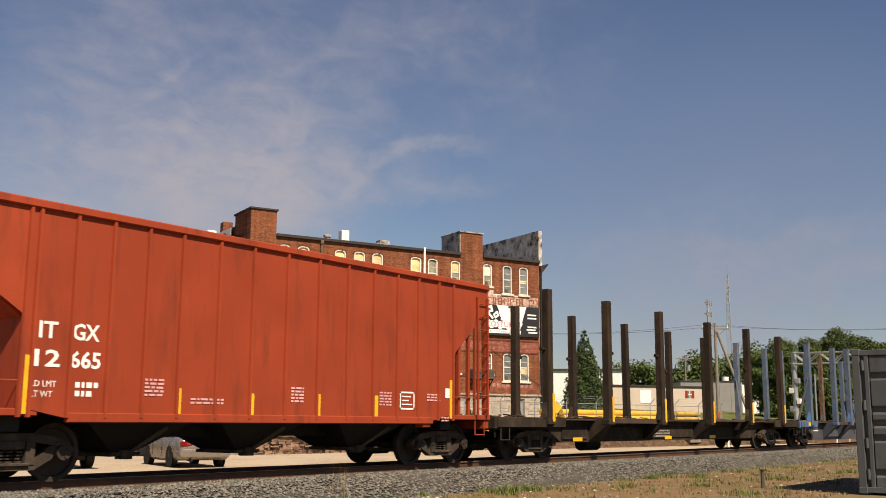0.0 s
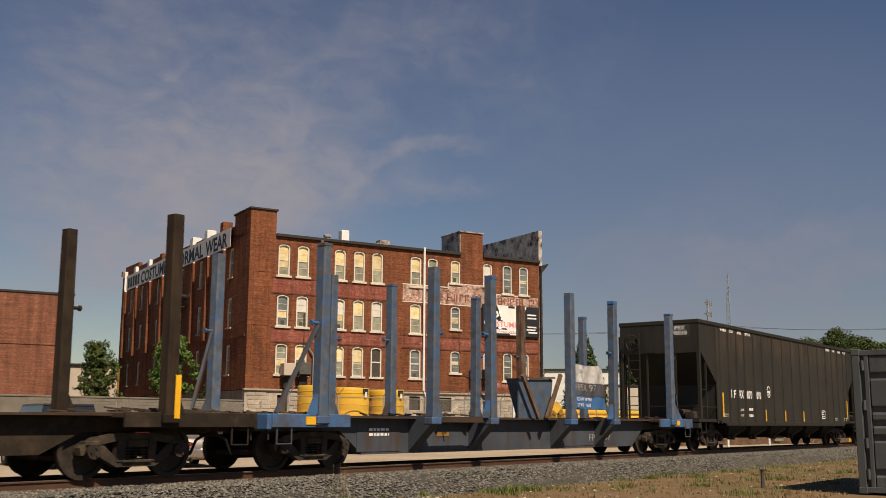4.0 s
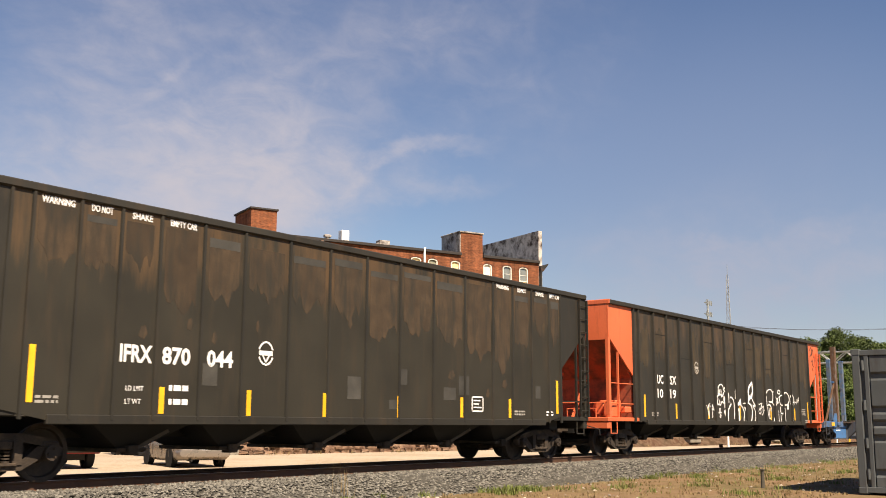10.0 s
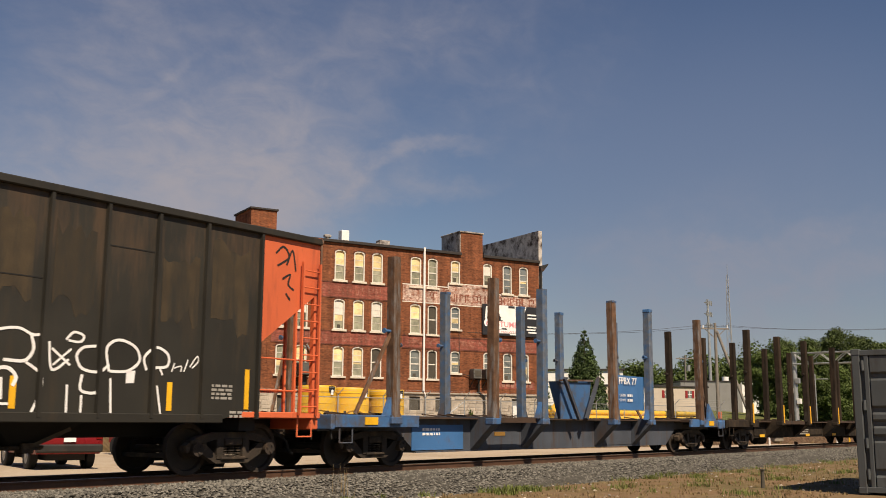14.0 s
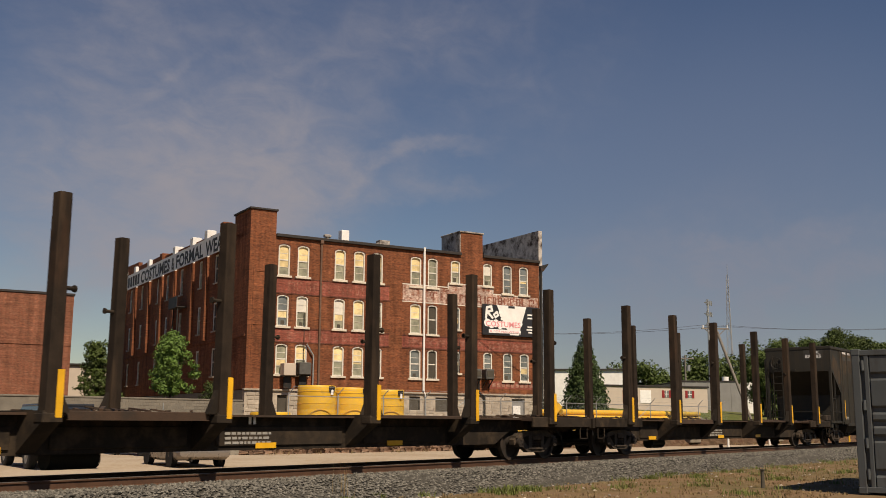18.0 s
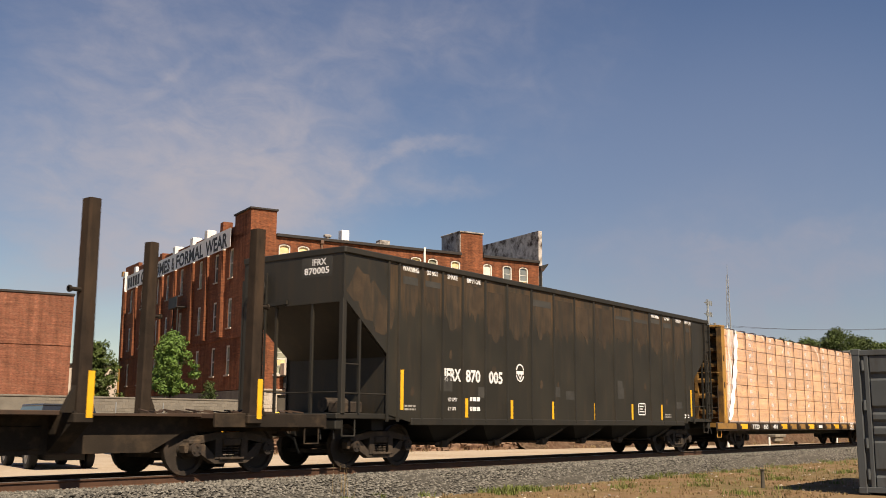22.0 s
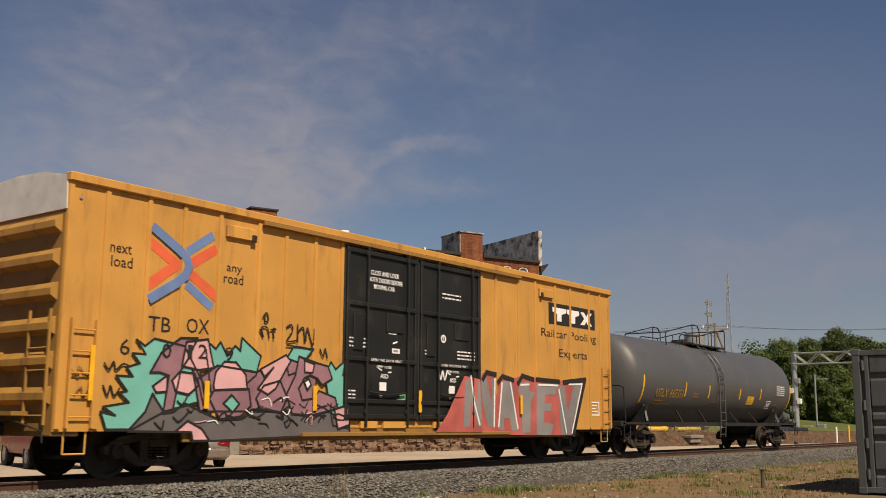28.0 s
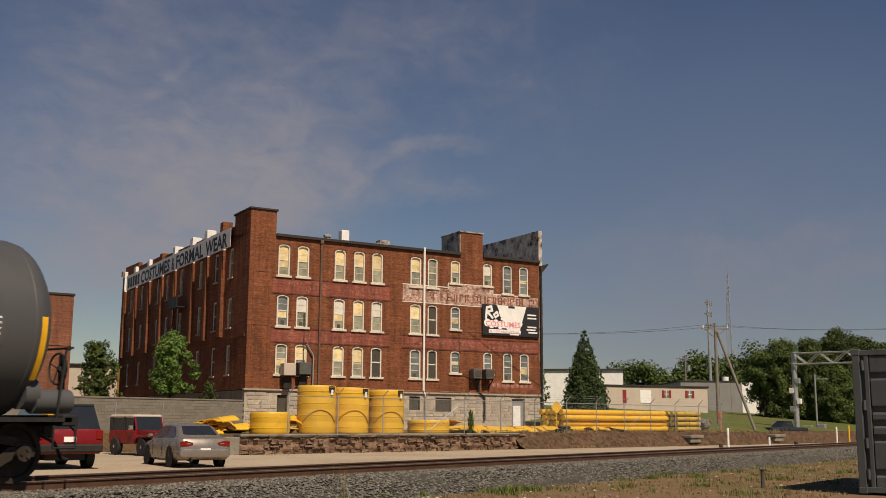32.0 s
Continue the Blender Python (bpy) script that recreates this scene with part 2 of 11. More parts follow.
# ---- materials ----
def material(name, color, rough=0.7, metal=0.0, vary=0.15, scale=3.0, bump=0.1, fine=60.0, dirt=None, dirt_amount=0.0, streak=False, spec=0.4, dirt_scale=1.5, stretch=None):
    """A weathered surface: base colour varied at two scales, dirt or rust in patches, fine relief."""
    m = bpy.data.materials.new(name)
    m.use_nodes = True
    n, l = m.node_tree.nodes, m.node_tree.links
    b = n["Principled BSDF"]
    b.inputs["Roughness"].default_value, b.inputs["Metallic"].default_value = rough, metal
    b.inputs["Specular IOR Level"].default_value = spec
    tc = n.new("ShaderNodeTexCoord")
    info = n.new("ShaderNodeObjectInfo")
    n1 = n.new("ShaderNodeTexNoise")
    n1.inputs["Scale"].default_value, n1.inputs["Detail"].default_value = scale, 6.0
    n2 = n.new("ShaderNodeTexNoise")
    n2.inputs["Scale"].default_value, n2.inputs["Detail"].default_value = fine, 3.0
    place = tc.outputs["Object"]
    if stretch is not None:
        ms = n.new("ShaderNodeMapping")
        ms.inputs["Scale"].default_value = stretch
        l.new(place, ms.inputs["Vector"])
        place = ms.outputs["Vector"]
    l.new(place, n1.inputs["Vector"])
    l.new(place, n2.inputs["Vector"])
    add = n.new("ShaderNodeMath")
    add.operation = "ADD"
    l.new(n1.outputs["Fac"], add.inputs[0])
    half = n.new("ShaderNodeMath")
    half.operation = "MULTIPLY"
    half.inputs[1].default_value = 0.5
    l.new(n2.outputs["Fac"], half.inputs[0])
    l.new(half.outputs[0], add.inputs[1])
    mr = n.new("ShaderNodeMapRange")
    mr.inputs["From Min"].default_value, mr.inputs["From Max"].default_value = 0.5, 1.0
    mr.inputs["To Min"].default_value, mr.inputs["To Max"].default_value = 1.0 - vary, 1.0 + vary
    l.new(add.outputs[0], mr.inputs["Value"])
    rnd = n.new("ShaderNodeMapRange")
    rnd.inputs["To Min"].default_value, rnd.inputs["To Max"].default_value = 1.0 - vary * 0.5, 1.0 + vary * 0.5
    l.new(info.outputs["Random"], rnd.inputs["Value"])
    mul = n.new("ShaderNodeMath")
    mul.operation = "MULTIPLY"
    l.new(mr.outputs["Result"], mul.inputs[0])
    l.new(rnd.outputs["Result"], mul.inputs[1])
    sc = n.new("ShaderNodeVectorMath")
    sc.operation = "SCALE"
    sc.inputs[0].default_value = color
    l.new(mul.outputs[0], sc.inputs["Scale"])
    out = sc.outputs["Vector"]
    if dirt is not None:
        n3 = n.new("ShaderNodeTexNoise")
        n3.inputs["Scale"].default_value, n3.inputs["Detail"].default_value, n3.inputs["Roughness"].default_value = dirt_scale, 8.0, 0.65
        if streak:
            mp3 = n.new("ShaderNodeMapping")
            mp3.inputs["Scale"].default_value = (2.2, 2.2, 0.35)
            l.new(tc.outputs["Object"], mp3.inputs["Vector"])
            l.new(mp3.outputs["Vector"], n3.inputs["Vector"])
        else:
            l.new(tc.outputs["Object"], n3.inputs["Vector"])
        r3 = n.new("ShaderNodeMapRange")
        r3.inputs["From Min"].default_value, r3.inputs["From Max"].default_value = 0.62 - dirt_amount * 0.35, 0.8 - dirt_amount * 0.3
        l.new(n3.outputs["Fac"], r3.inputs["Value"])
        mix = n.new("ShaderNodeMixRGB")
        mix.inputs[2].default_value = (*dirt, 1)
        l.new(r3.outputs["Result"], mix.inputs[0])
        l.new(out, mix.inputs[1])
        out = mix.outputs[0]
    l.new(out, b.inputs["Base Color"])
    rr = n.new("ShaderNodeMapRange")
    rr.inputs["To Min"].default_value, rr.inputs["To Max"].default_value = max(0.0, rough - 0.12), min(1.0, rough + 0.12)
    l.new(n1.outputs["Fac"], rr.inputs["Value"])
    l.new(rr.outputs["Result"], b.inputs["Roughness"])
    if bump > 0:
        bp = n.new("ShaderNodeBump")
        bp.inputs["Strength"].default_value, bp.inputs["Distance"].default_value = bump, 0.02
        l.new(add.outputs[0], bp.inputs["Height"])
        l.new(bp.outputs["Normal"], b.inputs["Normal"])
    return m


def rust_streaks(m, rust, z0, z1, amount=0.3):
    """Rust running down the upper part of a painted sheet, over its paint."""
    n, l = m.node_tree.nodes, m.node_tree.links
    b = n["Principled BSDF"]
    paint = b.inputs["Base Color"].links[0].from_socket
    tc = n.new("ShaderNodeTexCoord")
    sp = n.new("ShaderNodeSeparateXYZ")
    l.new(tc.outputs["Object"], sp.inputs[0])
    up = n.new("ShaderNodeMapRange")
    up.inputs["From Min"].default_value, up.inputs["From Max"].default_value, up.inputs["To Max"].default_value = z0, z1, amount
    l.new(sp.outputs["Z"], up.inputs["Value"])
    value = up.outputs["Result"]
    for scale, stretch, gain in ((1.0, (6.0, 1.0, 0.7), 0.55), (1.0, (1.1, 1.0, 0.35), 0.6), (1.0, (26.0, 1.0, 3.0), 0.22)):
        mp = n.new("ShaderNodeMapping")
        mp.inputs["Scale"].default_value = stretch
        l.new(tc.outputs["Object"], mp.inputs["Vector"])
        nz = n.new("ShaderNodeTexNoise")
        nz.inputs["Scale"].default_value, nz.inputs["Detail"].default_value, nz.inputs["Roughness"].default_value = scale, 7.0, 0.6
        l.new(mp.outputs["Vector"], nz.inputs["Vector"])
        ma = n.new("ShaderNodeMath")
        ma.operation = "MULTIPLY_ADD"
        ma.inputs[1].default_value = gain
        l.new(nz.outputs["Fac"], ma.inputs[0])
        l.new(value, ma.inputs[2])
        value = ma.outputs[0]
    fade = n.new("ShaderNodeMapRange")
    fade.inputs["From Min"].default_value, fade.inputs["From Max"].default_value, fade.inputs["To Max"].default_value = 0.86, 1.12, 0.8
    l.new(value, fade.inputs["Value"])
    mix = n.new("ShaderNodeMixRGB")
    mix.inputs[2].default_value = (*rust, 1)
    l.new(fade.outputs["Result"], mix.inputs[0])
    l.new(paint, mix.inputs[1])
    l.new(mix.outputs[0], b.inputs["Base Color"])
    return m


def brick_material(name, c1, c2, mortar, size=(0.215, 0.075), patch=0.35, dark=(0.10, 0.035, 0.022), blotch=0.45, edge=(0.42, 0.75), streaks=0.3):
    """Fired brick in running bond at its true size, with soot and repair patches."""
    m = bpy.data.materials.new(name)
    m.use_nodes = True
    n, l = m.node_tree.nodes, m.node_tree.links
    b = n["Principled BSDF"]
    b.inputs["Roughness"].default_value, b.inputs["Specular IOR Level"].default_value = 0.9, 0.2
    tc = n.new("ShaderNodeTexCoord")
    sp = n.new("ShaderNodeSeparateXYZ")
    l.new(tc.outputs["Object"], sp.inputs[0])
    ad = n.new("ShaderNodeMath")
    ad.operation = "ADD"
    l.new(sp.outputs["X"], ad.inputs[0])
    l.new(sp.outputs["Y"], ad.inputs[1])
    cb = n.new("ShaderNodeCombineXYZ")
    l.new(ad.outputs[0], cb.inputs["X"])
    l.new(sp.outputs["Z"], cb.inputs["Y"])
    bt = n.new("ShaderNodeTexBrick")
    bt.inputs["Color1"].default_value, bt.inputs["Color2"].default_value, bt.inputs["Mortar"].default_value = (*c1, 1), (*c2, 1), (*mortar, 1)
    bt.inputs["Scale"].default_value, bt.inputs["Brick Width"].default_value, bt.inputs["Row Height"].default_value = 1.0, size[0], size[1]
    bt.inputs["Mortar Size"].default_value, bt.inputs["Bias"].default_value = 0.008, -0.1
    l.new(cb.outputs[0], bt.inputs["Vector"])
    nz = n.new("ShaderNodeTexNoise")
    nz.inputs["Scale"].default_value, nz.inputs["Detail"].default_value, nz.inputs["Roughness"].default_value = blotch, 8.0, 0.6
    l.new(tc.outputs["Object"], nz.inputs["Vector"])
    mr = n.new("ShaderNodeMapRange")
    mr.inputs["From Min"].default_value, mr.inputs["From Max"].default_value = edge
    mr.inputs["To Max"].default_value = patch
    l.new(nz.outputs["Fac"], mr.inputs["Value"])
    mx = n.new("ShaderNodeMixRGB")
    mx.inputs[2].default_value = (*dark, 1)
    l.new(mr.outputs["Result"], mx.inputs[0])
    l.new(bt.outputs["Color"], mx.inputs[1])
    # rain streaks and courses of lighter and darker firing
    tone = mx.outputs[0]
    for stretch, scale, gain in (((2.2, 2.2, 0.22), 1.0, streaks), ((0.5, 0.5, 7.0), 1.0, streaks * 0.8), ((4.6, 4.6, 13.0), 1.0, streaks * 0.9)):
        ms = n.new("ShaderNodeMapping")
        ms.inputs["Scale"].default_value = stretch
        l.new(tc.outputs["Object"], ms.inputs["Vector"])
        ns = n.new("ShaderNodeTexNoise")
        ns.inputs["Scale"].default_value, ns.inputs["Detail"].default_value = scale, 5.0
        l.new(ms.outputs["Vector"], ns.inputs["Vector"])
        rs = n.new("ShaderNodeMapRange")
        rs.inputs["From Min"].default_value, rs.inputs["From Max"].default_value = 0.3, 0.7
        rs.inputs["To Min"].default_value, rs.inputs["To Max"].default_value = 1.0 - gain, 1.0 + gain
        l.new(ns.outputs["Fac"], rs.inputs["Value"])
        sc = n.new("ShaderNodeVectorMath")
        sc.operation = "SCALE"
        l.new(tone, sc.inputs[0])
        l.new(rs.outputs["Result"], sc.inputs["Scale"])
        tone = sc.outputs["Vector"]
    l.new(tone, b.inputs["Base Color"])
    bp = n.new("ShaderNodeBump")
    bp.inputs["Strength"].default_value, bp.inputs["Distance"].default_value = 0.5, 0.01
    bp.invert = True
    l.new(bt.outputs["Fac"], bp.inputs["Height"])
    l.new(bp.outputs["Normal"], b.inputs["Normal"])
    return m


def ground_material(name, c1, c2, c3, scale=0.6, fine=9.0, bump=0.6):
    """Loose ground: three tones mixed by two noises, with stony relief."""
    m = bpy.data.materials.new(name)
    m.use_nodes = True
    n, l = m.node_tree.nodes, m.node_tree.links
    b = n["Principled BSDF"]
    b.inputs["Roughness"].default_value, b.inputs["Specular IOR Level"].default_value = 0.95, 0.1
    tc = n.new("ShaderNodeTexCoord")
    a = n.new("ShaderNodeTexNoise")
    a.inputs["Scale"].default_value, a.inputs["Detail"].default_value, a.inputs["Roughness"].default_value = scale, 7.0, 0.6
    f = n.new("ShaderNodeTexVoronoi")
    f.inputs["Scale"].default_value = fine
    for q in (a, f):
        l.new(tc.outputs["Object"], q.inputs["Vector"])
    r = n.new("ShaderNodeMapRange")
    r.inputs["From Min"].default_value, r.inputs["From Max"].default_value = 0.42, 0.6
    l.new(a.outputs["Fac"], r.inputs["Value"])
    m1 = n.new("ShaderNodeMixRGB")
    m1.inputs[1].default_value, m1.inputs[2].default_value = (*c1, 1), (*c2, 1)
    l.new(r.outputs["Result"], m1.inputs[0])
    m2 = n.new("ShaderNodeMixRGB")
    m2.inputs[2].default_value = (*c3, 1)
    r2 = n.new("ShaderNodeMapRange")
    r2.inputs["From Min"].default_value, r2.inputs["From Max"].default_value, r2.inputs["To Max"].default_value = 0.2, 0.9, 0.7
    sepc = n.new("ShaderNodeSeparateColor")
    l.new(f.outputs["Color"], sepc.inputs[0])
    l.new(sepc.outputs[0], r2.inputs["Value"])
    l.new(r2.outputs["Result"], m2.inputs[0])
    l.new(m1.outputs[0], m2.inputs[1])
    l.new(m2.outputs[0], b.inputs["Base Color"])
    bp = n.new("ShaderNodeBump")
    bp.inputs["Strength"].default_value, bp.inputs["Distance"].default_value = bump, 0.04
    l.new(f.outputs["Distance"], bp.inputs["Height"])
    l.new(bp.outputs["Normal"], b.inputs["Normal"])
    return m


RUST = (0.11, 0.05, 0.028)
M_BRICK = brick_material("red_brick", (0.262, 0.087, 0.038), (0.145, 0.047, 0.023), (0.155, 0.078, 0.046), patch=0.6, dark=(0.105, 0.042, 0.02))
M_DARKBRICK = brick_material("sooty_brick", (0.15, 0.052, 0.032), (0.10, 0.036, 0.024), (0.12, 0.06, 0.045))
M_BRICK2 = brick_material("orange_brick", (0.246, 0.0942, 0.0541), (0.202, 0.0722, 0.0433), (0.187, 0.108, 0.0722))
M_STONE = material("limestone", (0.40, 0.34, 0.27), 0.9, vary=0.3, scale=2.0, bump=0.5, fine=14, dirt=(0.16, 0.12, 0.09), dirt_amount=0.2)
M_STUCCO = material("peeling_stucco", (0.44, 0.40, 0.36), 0.9, vary=0.3, scale=2.0, bump=0.4, fine=9, dirt=(0.05, 0.032, 0.024), dirt_amount=0.52, dirt_scale=1.3)
M_WHITE = material("white_paint", (0.80, 0.78, 0.74), 0.6, vary=0.1, scale=2.0, bump=0.05)
M_TRIM = material("cream_window_paint", (0.66, 0.62, 0.54), 0.7, vary=0.12, scale=4.0, bump=0.05)
M_PIPEBROWN = material("brown_pipe_paint", (0.15, 0.085, 0.055), 0.7, vary=0.3, scale=2.0, bump=0.05)
M_ACGREY = material("grey_unit_paint", (0.10, 0.095, 0.085), 0.6, vary=0.25, scale=3.0, bump=0.05)
M_SILL = material("pale_stone_sill", (0.62, 0.55, 0.45), 0.85, vary=0.2, scale=4.0, bump=0.2)
M_BLIND = material("cream_blind", (0.74, 0.58, 0.30), 0.8, vary=0.35, scale=1.6, bump=0.05)
M_PANE = material("window_glass", (0.16, 0.17, 0.16), 0.12, vary=0.3, scale=1.2, bump=0.0, spec=0.8)
M_CURTAIN = material("net_curtain", (0.26, 0.255, 0.185), 0.85, vary=0.45, scale=1.8, bump=0.1)
M_BOARD = material("boarded_panel", (0.07, 0.06, 0.045), 0.85, vary=0.2)
M_ROOF = material("tarred_roof", (0.035, 0.03, 0.028), 0.85, vary=0.25)
M_GHOST = brick_material("faded_white_paint", (0.66, 0.52, 0.44), (0.50, 0.34, 0.27), (0.34, 0.21, 0.16), patch=0.95, dark=(0.24, 0.085, 0.05), blotch=2.4, edge=(0.44, 0.62))
M_GHOST3 = brick_material("half_worn_white_paint", (0.44, 0.25, 0.19), (0.31, 0.13, 0.09), (0.30, 0.17, 0.13), patch=0.7, dark=(0.22, 0.08, 0.05))
M_GHOST4 = brick_material("nearly_gone_paint", (0.37, 0.16, 0.115), (0.26, 0.09, 0.06), (0.26, 0.13, 0.10), patch=1.0, dark=(0.20, 0.066, 0.042), blotch=3.0, edge=(0.40, 0.58))
M_GHOST2 = brick_material("faded_red_paint", (0.31, 0.085, 0.058), (0.22, 0.062, 0.042), (0.24, 0.11, 0.085), patch=0.7, dark=(0.17, 0.055, 0.035), blotch=1.6)
M_BLACKSIGN = material("black_sign_board", (0.022, 0.022, 0.026), 0.5, vary=0.1, bump=0.02)
M_STEEL = material("grey_steel", (0.30, 0.30, 0.29), 0.5, 0.4, vary=0.2, bump=0.05)
M_DARKSTEEL = material("dark_steel", (0.0245, 0.0231, 0.021), 0.6, 0.2, vary=0.3, scale=4, bump=0.1, dirt=RUST, dirt_amount=0.1)
M_TRUCK = material("grimy_cast_steel", (0.036, 0.026, 0.018), 0.8, 0.0, vary=0.45, scale=5, bump=0.25, fine=40, dirt=(0.105, 0.07, 0.042), dirt_amount=0.28, dirt_scale=3)
M_WHEEL = material("wheel_steel", (0.026, 0.019, 0.014), 0.75, 0.0, vary=0.4, scale=5, bump=0.1, dirt=(0.07, 0.045, 0.028), dirt_amount=0.25, dirt_scale=3)
M_RAIL = material("rusty_rail", (0.0825, 0.0413, 0.024), 0.7, 0.2, vary=0.25, scale=5, bump=0.15)
M_RAILTOP = material("polished_rail_head", (0.40, 0.36, 0.32), 0.35, 0.8, vary=0.15, bump=0.0)
M_TIE = material("creosoted_tie", (0.0488, 0.0375, 0.03), 0.9, vary=0.35, scale=4, bump=0.4)
M_BALLAST = ground_material("ballast", (0.072, 0.066, 0.055), (0.05, 0.046, 0.038), (0.11, 0.10, 0.083), 0.8, 12.0, 0.9)
M_STONES = material("ballast_stone", (0.115, 0.106, 0.089), 0.95, vary=0.45, scale=12, bump=0.3, fine=40)
stone_nodes, stone_links = M_STONES.node_tree.nodes, M_STONES.node_tree.links
stone_tone = stone_nodes.new("ShaderNodeMapRange")
stone_tone.inputs["To Min"].default_value, stone_tone.inputs["To Max"].default_value = 0.4, 1.6
stone_links.new(stone_nodes.new("ShaderNodeNewGeometry").outputs["Random Per Island"], stone_tone.inputs["Value"])
stone_scale = stone_nodes.new("ShaderNodeVectorMath")
stone_scale.operation = "SCALE"
stone_links.new(stone_nodes["Principled BSDF"].inputs["Base Color"].links[0].from_socket, stone_scale.inputs[0])
stone_links.new(stone_tone.outputs["Result"], stone_scale.inputs["Scale"])
stone_links.new(stone_scale.outputs["Vector"], stone_nodes["Principled BSDF"].inputs["Base Color"])
M_DIRT = ground_material("dry_dirt", (0.186, 0.116, 0.0623), (0.123, 0.0963, 0.0416), (0.215, 0.147, 0.0873), 0.35, 7.0, 0.5)
M_LOT = ground_material("pale_gravel", (0.42, 0.338, 0.244), (0.338, 0.256, 0.174), (0.465, 0.385, 0.291), 0.25, 10.0, 0.35)
M_GRASSLAND = ground_material("rough_grass", (0.10, 0.125, 0.035), (0.15, 0.14, 0.05), (0.08, 0.10, 0.03), 0.15, 3.0, 0.6)
M_CONCRETE = material("old_concrete", (0.196, 0.174, 0.14), 0.9, vary=0.25, scale=1.2, bump=0.3, fine=20, dirt=(0.102, 0.0935, 0.0765), dirt_amount=0.2)
M_WALLSTONE = material("brown_rubble_stone", (0.13, 0.075, 0.047), 0.9, vary=0.6, scale=4, bump=0.8, fine=14, dirt=(0.30, 0.235, 0.17), dirt_amount=0.22, dirt_scale=2.6)
M_RENDER = material("crumbling_render", (0.20, 0.125, 0.082), 0.95, vary=0.5, scale=3.0, bump=0.9, fine=12, dirt=(0.095, 0.048, 0.03), dirt_amount=0.5, dirt_scale=1.6, stretch=(0.6, 1.0, 2.2))
M_YELLOW = material("yellow_plastic", (0.72, 0.42, 0.035), 0.45, vary=0.1, scale=1.5, bump=0.03, dirt=(0.35, 0.22, 0.05), dirt_amount=0.05)
M_YELLOWOLD = material("faded_yellow_plastic", (0.50, 0.33, 0.05), 0.6, vary=0.2, scale=1.5, bump=0.05, dirt=(0.25, 0.18, 0.06), dirt_amount=0.2)
M_OCHREPLASTIC = material("shaded_yellow_moulding", (0.55, 0.30, 0.03), 0.5, vary=0.1, bump=0.0)
M_BANK = ground_material("red_earth", (0.088, 0.047, 0.029), (0.062, 0.04, 0.024), (0.15, 0.10, 0.066), 0.8, 6.0, 0.9)
M_REFLECT = material("yellow_reflector", (0.80, 0.42, 0.02), 0.45, vary=0.15, bump=0.0)
M_RED = rust_streaks(material("red_hopper_paint", (0.29, 0.046, 0.0175), 0.65, vary=0.12, scale=0.8, bump=0.05, dirt=(0.19, 0.036, 0.016), dirt_amount=0.32, streak=True, spec=0.2), (0.14, 0.034, 0.016), -2.0, 8.0, 0.08)
M_REDROOF = material("dark_red_roof", (0.30, 0.055, 0.025), 0.7, vary=0.2)
M_BLACKCAR = material("black_hopper_paint", (0.0205, 0.0182, 0.0135), 0.6, vary=0.25, scale=0.9, bump=0.05, dirt=(0.036, 0.026, 0.016), dirt_amount=0.3, streak=True)
M_BROWNWEAR = material("brown_weathered_paint", (0.043, 0.030, 0.016), 0.8, vary=0.3, scale=2.5, bump=0.1, dirt=(0.022, 0.0195, 0.0145), dirt_amount=0.5, streak=True, dirt_scale=2.0)
M_RUSTPATCH = material("rusty_panel_patch", (0.046, 0.030, 0.017), 0.85, vary=0.35, scale=3, bump=0.15, dirt=(0.024, 0.020, 0.014), dirt_amount=0.45, streak=True, dirt_scale=2.5)

M_RUSTYBLACK = rust_streaks(material("rust_streaked_black_paint", (0.0205, 0.0178, 0.0118), 0.65, vary=0.25, scale=0.9, bump=0.05, dirt=(0.034, 0.025, 0.015), dirt_amount=0.3, streak=True), (0.095, 0.054, 0.024), 3.0, 3.8, 0.30)
M_WORNBLACK = rust_streaks(material("worn_black_paint", (0.0225, 0.0205, 0.0155), 0.62, vary=0.25, scale=0.9, bump=0.05, dirt=(0.036, 0.027, 0.017), dirt_amount=0.3, streak=True), (0.085, 0.05, 0.027), 2.6, 4.0, 0.26)
M_GRAFRED = material("dull_red_spray_paint", (0.42, 0.10, 0.085), 0.65, vary=0.3, scale=1.5, bump=0.0)
M_SILVERSPRAY = material("dull_silver_spray_paint", (0.22, 0.205, 0.20), 0.6, vary=0.2, scale=1.5, bump=0.0)
M_PATCHGREY = material("grey_touch_up_paint", (0.045, 0.042, 0.036), 0.7, vary=0.3, scale=2.5, bump=0.02)
# orange at half brightness: shade under the sloping ends put into colour, plus brown dirt
M_ORANGESHADEDIRT = material("shaded_dirty_orange_paint", (0.30, 0.062, 0.028), 0.75, vary=0.3, scale=1.2, bump=0.08, dirt=(0.07, 0.035, 0.022), dirt_amount=0.5, dirt_scale=1.6)
M_STAKEBLACK = rust_streaks(material("sooty_stake_steel", (0.027, 0.019, 0.0135), 0.85, vary=0.35, scale=4, bump=0.2, dirt=(0.055, 0.036, 0.023), dirt_amount=0.4, streak=True, spec=0.15), (0.085, 0.042, 0.024), -6.0, 10.0, 0.18)
M_BARESTEEL = material("bare_weathered_steel", (0.46, 0.44, 0.41), 0.6, vary=0.3, scale=3.0, bump=0.3, fine=9, dirt=(0.20, 0.20, 0.21), dirt_amount=0.3, dirt_scale=4.0)
M_DUSTY = material("dusty_steel", (0.085, 0.068, 0.05), 0.85, vary=0.25, scale=4, bump=0.1)
# black steel, taken darker still so the colour carries the shade under the cars
M_BLACKSHADE = material("shade_darkened_black", (0.00858, 0.0078, 0.00666), 0.75, vary=0.3, bump=0.1)
